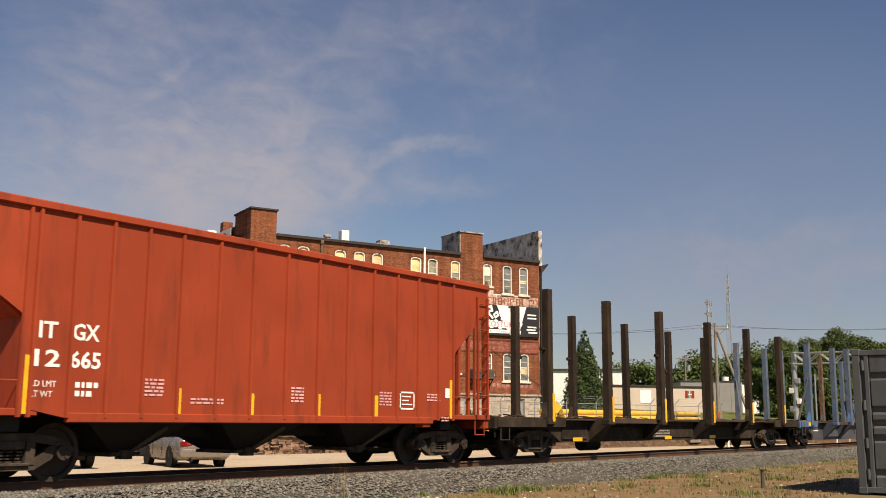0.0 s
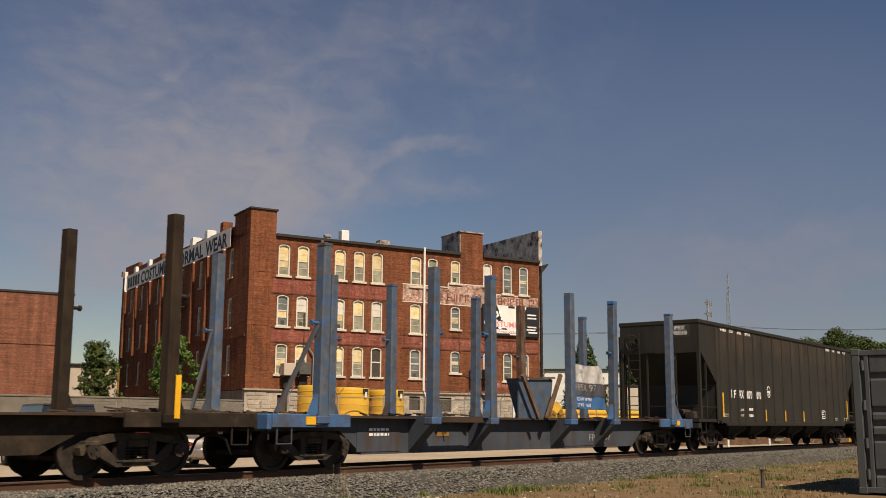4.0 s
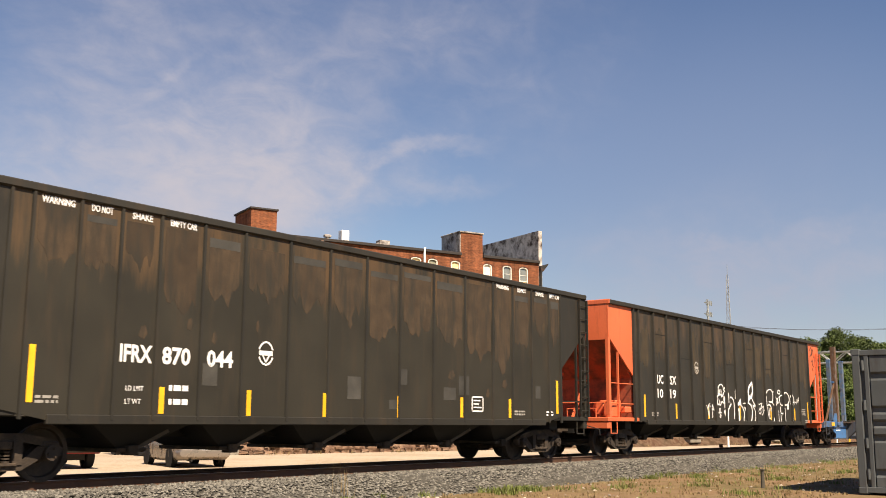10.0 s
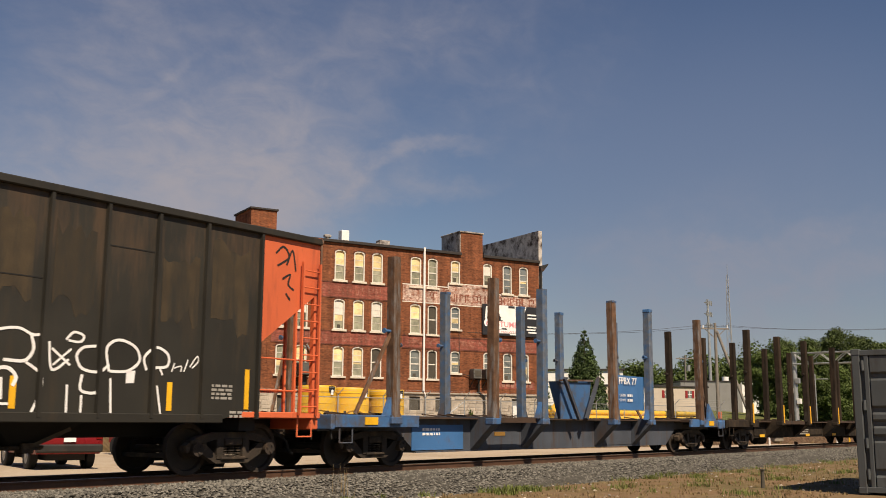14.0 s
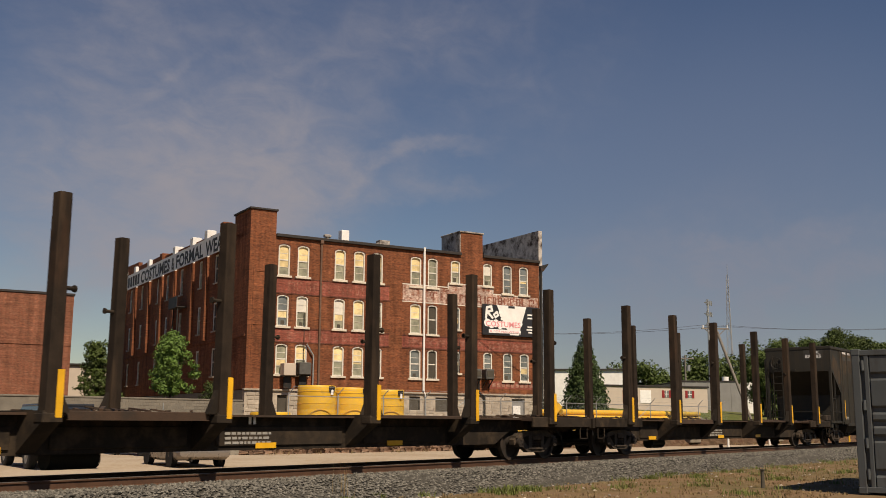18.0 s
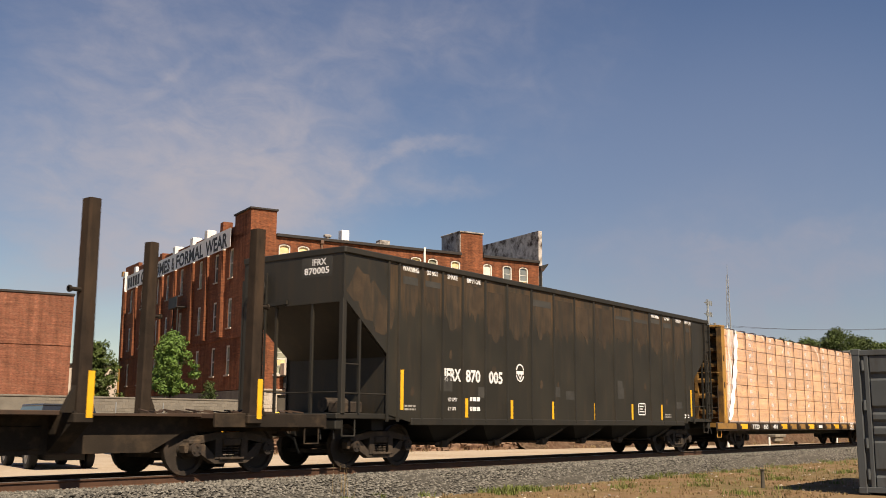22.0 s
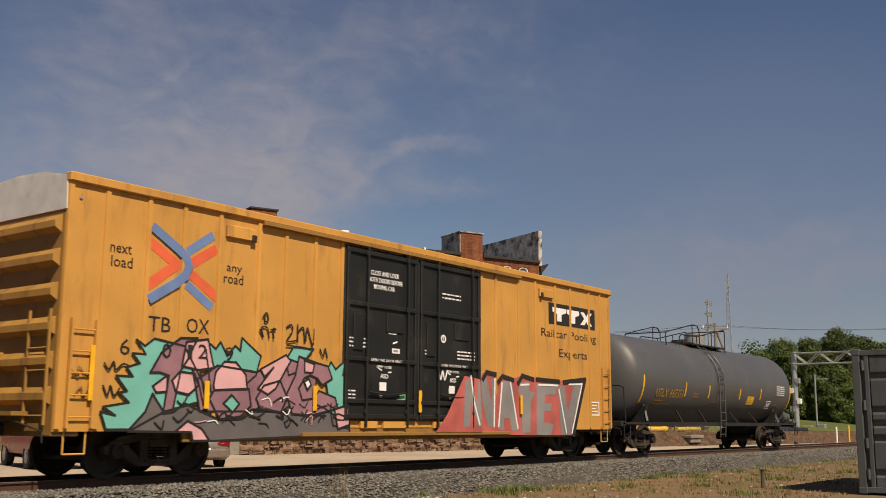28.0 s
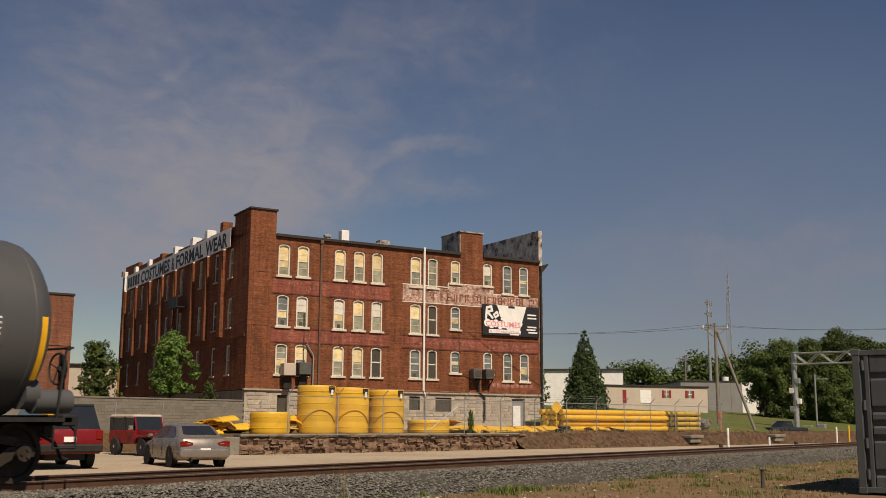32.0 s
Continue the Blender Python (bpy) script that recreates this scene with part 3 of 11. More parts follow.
M_ORANGE = material("orange_end_paint", (0.62, 0.13, 0.05), 0.55, vary=0.12, scale=0.8, bump=0.04, dirt=(0.36, 0.075, 0.035), dirt_amount=0.2, streak=True)
M_BLUE = material("worn_blue_paint", (0.048, 0.132, 0.288), 0.6, vary=0.2, scale=1.5, bump=0.08, dirt=(0.08, 0.068, 0.06), dirt_amount=0.5, dirt_scale=1.8)
M_BLUECLEAN = material("bright_blue_paint", (0.045, 0.143, 0.323), 0.55, vary=0.15, scale=1.5, bump=0.05, dirt=(0.09, 0.075, 0.0638), dirt_amount=0.1)
M_BLUEGREY = material("blue_grey_worn_steel", (0.058, 0.066, 0.082), 0.65, vary=0.25, scale=1.5, bump=0.1, dirt=(0.0672, 0.042, 0.028), dirt_amount=0.35, streak=True)
M_RUSTSTAKE = rust_streaks(material("rusted_stake", (0.12, 0.066, 0.039), 0.85, vary=0.4, scale=5, bump=0.25, dirt=(0.19, 0.185, 0.18), dirt_amount=0.36, dirt_scale=3.2, streak=True, spec=0.2), (0.06, 0.035, 0.025), -6.0, 10.0, 0.2)
M_LOGCAR = material("sooty_black_frame", (0.0235, 0.0175, 0.0125), 0.85, vary=0.4, scale=1.5, bump=0.15, dirt=(0.058, 0.040, 0.025), dirt_amount=0.42, dirt_scale=2.2, spec=0.2)
M_DECK = material("rusty_deck", (0.06, 0.0348, 0.0216), 0.9, vary=0.3, scale=2, bump=0.3, dirt=(0.03, 0.024, 0.018), dirt_amount=0.3)
M_TTXYELLOW = material("railcar_yellow", (0.565, 0.283, 0.062), 0.55, vary=0.12, scale=0.9, bump=0.05, dirt=(0.33, 0.165, 0.05), dirt_amount=0.22, streak=True)
M_GREENTAG = material("green_printed_paper", (0.16, 0.42, 0.20), 0.6, vary=0.4, scale=14, bump=0.0)
M_OCHRE = material("dirty_yellow_steel", (0.295, 0.156, 0.0369), 0.65, vary=0.2, scale=1.5, bump=0.08, dirt=(0.123, 0.0697, 0.0328), dirt_amount=0.3)
M_ROOFPALE = material("galvanised_roof", (0.62, 0.59, 0.54), 0.55, 0.1, vary=0.15, dirt=(0.45, 0.40, 0.33), dirt_amount=0.2)
M_DOORBLACK = material("black_door_paint", (0.014, 0.014, 0.0126), 0.5, vary=0.2, scale=1.5, bump=0.04, dirt=(0.035, 0.0315, 0.0245), dirt_amount=0.15)
M_TANK = material("grey_tank_paint", (0.0851, 0.0851, 0.0873), 0.45, vary=0.12, scale=0.7, bump=0.03, dirt=(0.0703, 0.0688, 0.0666), dirt_amount=0.25, streak=True)
M_LUMBER = material("wrapped_lumber", (0.80, 0.455, 0.25), 0.45, vary=0.3, scale=1.6, bump=0.3, fine=9, dirt=(0.56, 0.31, 0.165), dirt_amount=0.3, stretch=(0.3, 1.0, 9.0), spec=0.5, dirt_scale=2.4)
M_LUMBER.node_tree.nodes["Principled BSDF"].inputs["Coat Weight"].default_value = 0.5
M_LUMBER.node_tree.nodes["Principled BSDF"].inputs["Coat Roughness"].default_value = 0.18
M_STAKEWORN = rust_streaks(material("worn_blue_stake", (0.088, 0.102, 0.125), 0.7, vary=0.35, scale=5, bump=0.25, dirt=(0.045, 0.11, 0.22), dirt_amount=0.45, dirt_scale=4.5), (0.085, 0.055, 0.04), -6.0, 10.0, 0.13)
M_FILM = material("clear_wrap", (0.86, 0.80, 0.75), 0.18, vary=0.1, scale=2.0, bump=0.5, fine=6, spec=0.6)
film_nodes, film_links = M_FILM.node_tree.nodes, M_FILM.node_tree.links
film_map = film_nodes.new("ShaderNodeMapping")
film_map.inputs["Scale"].default_value = (9.0, 9.0, 0.9)
film_links.new(film_nodes.new("ShaderNodeTexCoord").outputs["Object"], film_map.inputs["Vector"])
film_noise = film_nodes.new("ShaderNodeTexNoise")
film_noise.inputs["Scale"].default_value, film_noise.inputs["Detail"].default_value = 1.0, 5.0
film_links.new(film_map.outputs["Vector"], film_noise.inputs["Vector"])
film_range = film_nodes.new("ShaderNodeMapRange")
film_range.inputs["From Min"].default_value, film_range.inputs["From Max"].default_value = 0.38, 0.66
film_range.inputs["To Min"].default_value, film_range.inputs["To Max"].default_value = 0.1, 0.85
film_links.new(film_noise.outputs["Fac"], film_range.inputs["Value"])
film_links.new(film_range.outputs["Result"], film_nodes["Principled BSDF"].inputs["Alpha"])
M_FOLD = material("gathered_clear_wrap", (0.92, 0.86, 0.82), 0.25, vary=0.1, scale=2.0, bump=0.4, fine=8, spec=0.7)
M_SEAM = material("overlapped_clear_wrap", (0.9, 0.8, 0.72), 0.3, vary=0.1, scale=2.0, bump=0.3, fine=8, spec=0.5)
M_SEAM.node_tree.nodes["Principled BSDF"].inputs["Alpha"].default_value = 0.06
M_HEM = material("gathered_wrap_hem", (0.42, 0.33, 0.28), 0.4, vary=0.2, scale=3.0, bump=0.3, fine=14)
M_SHEET = material("clear_sheet", (0.85, 0.72, 0.62), 0.16, vary=0.1, scale=1.5, bump=0.6, fine=5, spec=0.6)
sheet_nodes, sheet_links = M_SHEET.node_tree.nodes, M_SHEET.node_tree.links
sheet_map = sheet_nodes.new("ShaderNodeMapping")
sheet_map.inputs["Scale"].default_value = (0.55, 1.0, 1.4)
sheet_map.inputs["Rotation"].default_value = (0, 0.5, 0)
sheet_links.new(sheet_nodes.new("ShaderNodeTexCoord").outputs["Object"], sheet_map.inputs["Vector"])
sheet_noise = sheet_nodes.new("ShaderNodeTexNoise")
sheet_noise.inputs["Scale"].default_value, sheet_noise.inputs["Detail"].default_value, sheet_noise.inputs["Roughness"].default_value = 1.3, 7.0, 0.65
sheet_links.new(sheet_map.outputs["Vector"], sheet_noise.inputs["Vector"])
sheet_range = sheet_nodes.new("ShaderNodeMapRange")
sheet_range.inputs["From Min"].default_value, sheet_range.inputs["From Max"].default_value = 0.4, 0.75
sheet_range.inputs["To Min"].default_value, sheet_range.inputs["To Max"].default_value = 0.02, 0.3
sheet_links.new(sheet_noise.outputs["Fac"], sheet_range.inputs["Value"])
sheet_links.new(sheet_range.outputs["Result"], sheet_nodes["Principled BSDF"].inputs["Alpha"])
for node in sheet_nodes:
    if node.type == "BUMP":
        node.inputs["Strength"].default_value, node.inputs["Distance"].default_value = 1.0, 0.07
sheet_gloss = sheet_nodes.new("ShaderNodeBsdfGlossy")
sheet_gloss.inputs["Roughness"].default_value = 0.2
sheet_mix = sheet_nodes.new("ShaderNodeMixShader")
sheet_mix.inputs[0].default_value = 0.06
sheet_links.new(sheet_nodes["Bump"].outputs["Normal"], sheet_gloss.inputs["Normal"])
sheet_links.new(sheet_nodes["Principled BSDF"].outputs[0], sheet_mix.inputs[1])
sheet_links.new(sheet_gloss.outputs[0], sheet_mix.inputs[2])
sheet_links.new(sheet_mix.outputs[0], sheet_nodes["Material Output"].inputs["Surface"])
M_BULKPOST = material("worn_yellow_steel", (0.37, 0.195, 0.043), 0.6, vary=0.15, scale=1.5, bump=0.05, dirt=(0.18, 0.09, 0.03), dirt_amount=0.3, streak=True)
M_SOOTBROWN = material("sooty_brown_steel", (0.045, 0.028, 0.017), 0.8, vary=0.3, scale=3, bump=0.1)
M_RUSTBLACK = material("black_rusted_steel", (0.03, 0.015, 0.01), 0.7, vary=0.2, bump=0.0)
# darker yellow than the outer posts, with near-black patches
M_BULKHEAD = material("dark_patched_yellow_steel", (0.19, 0.098, 0.021), 0.75, vary=0.35, scale=1.5, bump=0.1, dirt=(0.035, 0.022, 0.012), dirt_amount=0.6, dirt_scale=1.6)
M_STRAP = material("dark_strap", (0.10, 0.06, 0.04), 0.6, vary=0.1, bump=0.0)
M_LABELWHITE = material("white_label", (0.80, 0.78, 0.76), 0.6, vary=0.08, bump=0.0)
M_BLACKINK = material("black_lettering", (0.02, 0.018, 0.016), 0.6, vary=0.05, bump=0.0)
M_GREYINK = material("faded_grey_lettering", (0.30, 0.28, 0.25), 0.7, vary=0.2, bump=0.0)
M_GOLDINK = material("gold_lettering", (0.50, 0.30, 0.05), 0.6, vary=0.1, bump=0.0)
M_PINK = material("pink_spray_paint", (0.66, 0.36, 0.37), 0.6, vary=0.15, scale=2, bump=0.0)
M_ROSE = material("rose_sign_paint", (0.78, 0.28, 0.30), 0.6, vary=0.1, bump=0.0)
M_MAUVE = material("mauve_spray_paint", (0.30, 0.155, 0.185), 0.6, vary=0.25, scale=2, bump=0.0)
M_TEAL = material("teal_spray_paint", (0.15, 0.45, 0.38), 0.6, vary=0.1, scale=2, bump=0.0)
M_SPRAYGREY = material("grey_spray_paint", (0.13, 0.115, 0.115), 0.6, vary=0.15, scale=2, bump=0.0)
M_SIGNRED = material("red_logo_paint", (0.68, 0.12, 0.05), 0.55, vary=0.1, bump=0.0)
M_SIGNBLUE = material("blue_logo_paint", (0.14, 0.22, 0.42), 0.55, vary=0.1, bump=0.0)
M_LEAF = material("broad_leaves", (0.0588, 0.0876, 0.015), 0.7, vary=0.45, scale=1.2, bump=0.0, fine=5)
M_LEAFLIGHT = material("young_leaves", (0.085, 0.15, 0.024), 0.65, vary=0.35, scale=1.5, bump=0.0, fine=5)
M_LEAFDARK = material("conifer_needles", (0.0482, 0.0803, 0.0207), 0.8, vary=0.4, scale=1.5, bump=0.0, fine=5)
M_GRASS = material("grass_blades", (0.12, 0.145, 0.03), 0.8, vary=0.35, scale=2, bump=0.0)
M_STRAW = material("dry_grass", (0.24, 0.17, 0.08), 0.85, vary=0.3, scale=2, bump=0.0)
M_BARK = material("bark", (0.09, 0.065, 0.045), 0.9, vary=0.3, scale=5, bump=0.5)
M_POLE = material("weathered_pole_wood", (0.189, 0.168, 0.144), 0.9, vary=0.2, scale=2, bump=0.3)
M_GALV = material("galvanised_steel", (0.36, 0.37, 0.37), 0.5, 0.5, vary=0.15, bump=0.03)
M_BEIGE = material("beige_siding", (0.50, 0.42, 0.34), 0.8, vary=0.08, scale=1.0, bump=0.05)
M_GREYSIDING = material("grey_siding", (0.24, 0.235, 0.225), 0.8, vary=0.1, scale=1.0, bump=0.05)
M_SHUTTER = material("red_shutter", (0.252, 0.018, 0.018), 0.6, vary=0.1, bump=0.0)
M_CONTAINER = material("grey_container_paint", (0.075, 0.082, 0.084), 0.55, vary=0.15, scale=1.2, bump=0.06, dirt=(0.048, 0.04, 0.036), dirt_amount=0.2, streak=True)
M_CARSILVER = material("silver_car_paint", (0.27, 0.235, 0.205), 0.28, 0.5, vary=0.05, bump=0.0)
M_CARRED = material("red_car_paint", (0.20, 0.010, 0.012), 0.3, 0.1, vary=0.06, bump=0.0)
M_CARDARK = material("dark_car_paint", (0.035, 0.038, 0.045), 0.3, 0.2, vary=0.06, bump=0.0)
M_CARGLASS = material("car_glass", (0.02, 0.022, 0.025), 0.08, vary=0.1, bump=0.0, spec=0.8)
M_TYRE = material("tyre_rubber", (0.018, 0.018, 0.018), 0.85, vary=0.2, bump=0.1)
M_RIM = material("alloy_rim", (0.40, 0.40, 0.40), 0.35, 0.7, vary=0.1, bump=0.0)
M_TAIL = material("tail_lamp_red", (0.2, 0.0075, 0.006), 0.2, vary=0.05, bump=0.0)
M_CHROME = material("chrome", (0.75, 0.74, 0.72), 0.15, 0.95, vary=0.03, bump=0.0)

# ---- ground, track ----
YC = 16.27                                   # the track's centre line; it runs along x, rail heads at z = 0
LOW, YARD = -0.5, 0.40                       # the gravel lot, and the yard behind the stone wall
WALL_A, WALL_B = Vector((31.4, 35.03, 0)), Vector((76.6, 27.87, 0))
WALL_U = (WALL_B - WALL_A).normalized()
WALL_N = Vector((-WALL_U.y, WALL_U.x, 0))    # away from the camera


def build_ground():
    line = [(-3000, 48), (28.5, 48), (31.6, 35.3), (76.6, 28.2), (120, 21.5), (3000, 21.5)]
    near = [(-3000, -1500), (28.5, -1500), (31.6, -1500), (76.6, -1500), (120, -1500), (3000, -1500)]
    far = [(-3000, 3500), (28.5, 3500), (31.6, 3500), (76.6, 3500), (120, 3500), (3000, 3500)]
    rise = [YARD, YARD, YARD, YARD, -0.2, -0.2]
    vs = [(x, y, LOW) for x, y in near] + [(x, y, LOW) for x, y in line]
    vs += [(x, y + 0.25, h) for (x, y), h in zip(line, rise)] + [(x, y, h) for (x, y), h in zip(far, rise)]
    fs = [(r * 6 + i, r * 6 + i + 1, (r + 1) * 6 + i + 1, (r + 1) * 6 + i) for r in range(3) for i in range(5)]
    g = G().add(vs, fs)
    solid("ground", g, M_DIRT, "dry brown dirt with thin grass beside the railway", "ground", kind="structure")
    # pale gravel lot between the track and the wall
    g = G().add([(-60, 18.9, LOW + 0.012), (150, 18.6, LOW + 0.012), (150, 21.0, LOW + 0.012), (120, 21.2, LOW + 0.012), (76.6, 27.6, LOW + 0.012),
                 (31.4, 34.9, LOW + 0.012), (28.3, 47.6, LOW + 0.012), (-60, 47.6, LOW + 0.012)], [tuple(range(8))])
    solid("gravel_lot", g, M_LOT, "pale dusty gravel lot behind the track", "gravel lot", kind="structure")
    # grass bank beyond the yard
    g = G()
    n = 40
    for i in range(n + 1):
        x = 78 + i * 8.0
        for j, (y, h) in enumerate(((24.5 if x > 98 else 30.5, -0.1), (33, 0.75), (42, 1.6), (60, 3.0), (120, 3.4))):
            g.v.append((x, y + 0.4 * math.sin(i * 1.7 + j), h * (1.0 if i else 0.5) + 0.12 * math.sin(i * 2.3 + j * 1.1)))
    g.f = [(i * 5 + j, (i + 1) * 5 + j, (i + 1) * 5 + j + 1, i * 5 + j + 1) for i in range(n) for j in range(4)]
    solid("grass_bank", g, M_GRASSLAND, "green grassy bank rising behind the crossing", "grass bank", kind="structure")


def rail(name, y):
    pts = [(-0.07, -0.172), (0.07, -0.172), (0.07, -0.16), (0.012, -0.135), (0.012, -0.045), (0.037, -0.03), (0.037, -0.006), (-0.037, -0.006), (-0.037, -0.03), (-0.012, -0.045), (-0.012, -0.135), (-0.07, -0.16)]
    ob = solid(name, G().prism([(y + a, b) for a, b in pts], "x", -40, 420), M_RAIL, "rust-brown steel rail spiked to timber ties", "rail", "rails of the track", "structure")
    part("rail_head", G().prism([(y - 0.036, -0.006), (y + 0.036, -0.006), (y + 0.028, 0.0), (y - 0.028, 0.0)], "x", -40, 420), M_RAILTOP, ob, "worn bright running surface")


def build_track():
    prof = [(-3.35, LOW - 0.02), (-2.75, -0.33), (-2.0, -0.185), (-1.45, -0.175), (1.45, -0.175), (2.0, -0.185), (2.6, -0.36), (3.0, LOW - 0.02)]
    g = G()
    n = 230
    rng = random.Random(3)
    for i in range(n + 1):
        x = -30 + i * 2.0
        for y, z in prof:
            edge = abs(y) > 1.6
            g.v.append((x, YC + y + (rng.uniform(-0.14, 0.14) if edge else 0), z + (rng.uniform(-0.03, 0.03) if edge else 0)))
    k = len(prof)
    g.f = [(i * k + j, (i + 1) * k + j, (i + 1) * k + j + 1, i * k + j + 1) for i in range(n) for j in range(k - 1)]
    solid("ballast_bed", g, M_BALLAST, "grey crushed stone ballast under the track", "ballast", kind="structure")
    rail("rail_near", YC - 0.755)
    rail("rail_far", YC + 0.755)
    bed = tagged(new("tie_row"), "weathered timber ties half sunk in ballast", "railway ties", kind="structure")
    me = G().box(-0.115, 0.115, -1.3, 1.3, -0.32, -0.166, 0.012).mesh("tie", M_TIE)
    for i in range(150):
        ob = part("tie", me, M_TIE, bed)
        ob.location = (2 + i * 0.535, YC + rng.uniform(-0.04, 0.04), rng.uniform(-0.012, 0.0))
    # loose stones on the near shoulder
    base = [(0, 0, 1), (0.9, 0, 0.25), (0.3, 0.85, 0.2), (-0.75, 0.5, 0.3), (-0.7, -0.6, 0.2), (0.3, -0.9, 0.3), (0, 0, -0.6)]
    faces = [(0, 1, 2), (0, 2, 3), (0, 3, 4), (0, 4, 5), (0, 5, 1), (6, 2, 1), (6, 3, 2), (6, 4, 3), (6, 5, 4), (6, 1, 5)]
    r = np.random.RandomState(5)
    m = 46000
    y = YC + np.where(r.rand(m) < 0.86, r.uniform(-3.5, -0.85, m), r.uniform(-0.6, 1.6, m))
    x = 6 + 62 * r.rand(m) ** 1.35
    z = np.interp(y - YC, [p[0] for p in prof], [p[1] for p in prof]) + r.uniform(0.0, 0.02, m)
    s = r.uniform(0.02, 0.05, m)
    a = r.uniform(0, 6.28, m)
    b0 = np.array(base)
    jit = b0[None] * r.uniform(0.7, 1.3, (m, 7, 3))
    ca, sa = np.cos(a)[:, None], np.sin(a)[:, None]
    vx = (jit[..., 0] * ca - jit[..., 1] * sa) * s[:, None] + x[:, None]
    vy = (jit[..., 0] * sa + jit[..., 1] * ca) * s[:, None] + y[:, None]
    vz = jit[..., 2] * s[:, None] * 0.8 + z[:, None]
    vs = np.stack([vx, vy, vz], -1).reshape(-1, 3)
    fs = (np.array(faces)[None] + 7 * np.arange(m)[:, None, None]).reshape(-1, 3)
    me = bpy.data.meshes.new("ballast_stones")
    me.from_pydata(vs.tolist(), [], fs.tolist())
    me.materials.append(M_STONES)
    tagged(new("ballast_stones", me), "loose grey crushed stones on the ballast shoulder", "ballast stones", kind="stuff")


def blades(name, spots, mat, label, height, seed, lean=0.5, width=0.012):
    """Tufts of thin blades at (x, y, z, size, count)."""
    rng = random.Random(seed)
    vs, fs = [], []
    for x, y, z, s, c in spots:
        for _ in range(c):
            a, q = rng.uniform(0, 6.28), rng.uniform(0, s)
            bx, by = x + q * math.cos(a), y + q * math.sin(a)
            h, d, e = height * rng.uniform(0.5, 1.2), rng.uniform(0, 6.28), rng.uniform(0.1, lean)
            lx, ly = math.cos(d) * e * h, math.sin(d) * e * h
            wx, wy = -math.sin(d) * width, math.cos(d) * width
            n = len(vs)
            vs += [(bx - wx, by - wy, z - 0.02), (bx + wx, by + wy, z - 0.02), (bx + lx * 0.4 + wx * 0.7, by + ly * 0.4 + wy * 0.7, z + h * 0.6), (bx + lx * 0.4 - wx * 0.7, by + ly * 0.4 - wy * 0.7, z + h * 0.6), (bx + lx, by + ly, z + h)]
            fs += [(n, n + 1, n + 2, n + 3), (n + 3, n + 2, n + 4)]
    me = bpy.data.meshes.new(name)
    me.from_pydata(vs, [], fs)
    me.materials.append(mat)
    return tagged(new(name, me), label, "grass", kind="stuff")


def build_verge():
    rng = random.Random(11)
    spots = []
    for _ in range(1500):
        x = 14 + 46 * rng.random() ** 1.2
        y = rng.uniform(6.5, 13.1)
        spots.append((x, y, LOW, rng.uniform(0.05, 0.3), rng.randint(5, 14)))
    blades("dry_grass", spots, M_STRAW, "sparse dry yellow grass on the verge", 0.055, 1, 1.2, 0.01)
    spots = [(18.6, 12.6, LOW, 0.5, 200), (19.4, 12.3, LOW, 0.35, 110), (14.3, 15.9 - 2.9, LOW, 0.25, 70), (13.9, 13.1, LOW, 0.2, 40), (24.5, 12.6, LOW, 0.35, 60), (27.5, 12.9, LOW, 0.4, 70),
             (21.8, 11.2, LOW, 0.4, 50), (31, 12.4, LOW, 0.4, 60), (23.6, 10.1, LOW, 0.3, 50), (29.5, 10.5, LOW, 0.4, 50), (35, 12.0, LOW, 0.5, 60), (16.5, 12.9, LOW, 0.2, 30)]
    for x, y, s, c in ((19.6, 12.5, 0.5, 260), (18.2, 12.1, 0.4, 140), (25.9, 12.5, 0.35, 110), (27.6, 11.9, 0.3, 90), (32.2, 13.4, 0.4, 90), (14.5, 13.3, 0.2, 60), (15.4, 13.2, 0.25, 90), (27.7, 9.6, 0.5, 80), (21.6, 8.4, 0.4, 60)):
        spots.append((x, y, LOW, s, c))
    for _ in range(70):
        spots.append((rng.uniform(15, 50), rng.uniform(7, 13), LOW, rng.uniform(0.2, 0.7), rng.randint(20, 50)))
    blades("grass_tufts", spots, M_GRASS, "green weeds and grass tufts beside the ballast", 0.12, 2, 1.3, 0.01)
    # pale stones and litter on the dirt
    g = G()
    for _ in range(230):
        x, y, s = 15 + 40 * rng.random() ** 1.3, rng.uniform(7.0, 13.3), rng.uniform(0.015, 0.045) * (1.8 if rng.random() < 0.05 else 1)
        g.lathe([(0, -s * 0.3), (s * rng.uniform(0.8, 1.1), 0), (s * 0.6, s * 0.5), (0, s * 0.6)], (x, y, LOW + 0.01), "z", 6)
    solid("verge_stones", g, M_STONE, "pale limestone pebbles lying on the dirt", "pebbles", kind="stuff")
    # tall dry stalks beside the ballast
    blades("dry_stalks", [(14.55, 13.35, LOW, 0.35, 16)], M_STRAW, "tall dry grass stalks at the ballast foot", 0.7, 5, 0.25, 0.004)
    g = G()
    g.cyl((24.0, 8.72, LOW - 0.05), (24.02, 8.72, LOW + 0.42), 0.05, 8, 0.045).box(23.96, 24.08, 8.67, 8.77, LOW + 0.4, LOW + 0.44, 0.01)
    solid("marker_stub", g, M_BOARD, "short dark weathered stake standing in the dirt", "stake")

# ---- the brick warehouse ----
BROT = -22.0
BLD = pose(53.66, 59.55, 0.0, 0, 0, BROT)      # its near corner; x along the front, y along the side wall


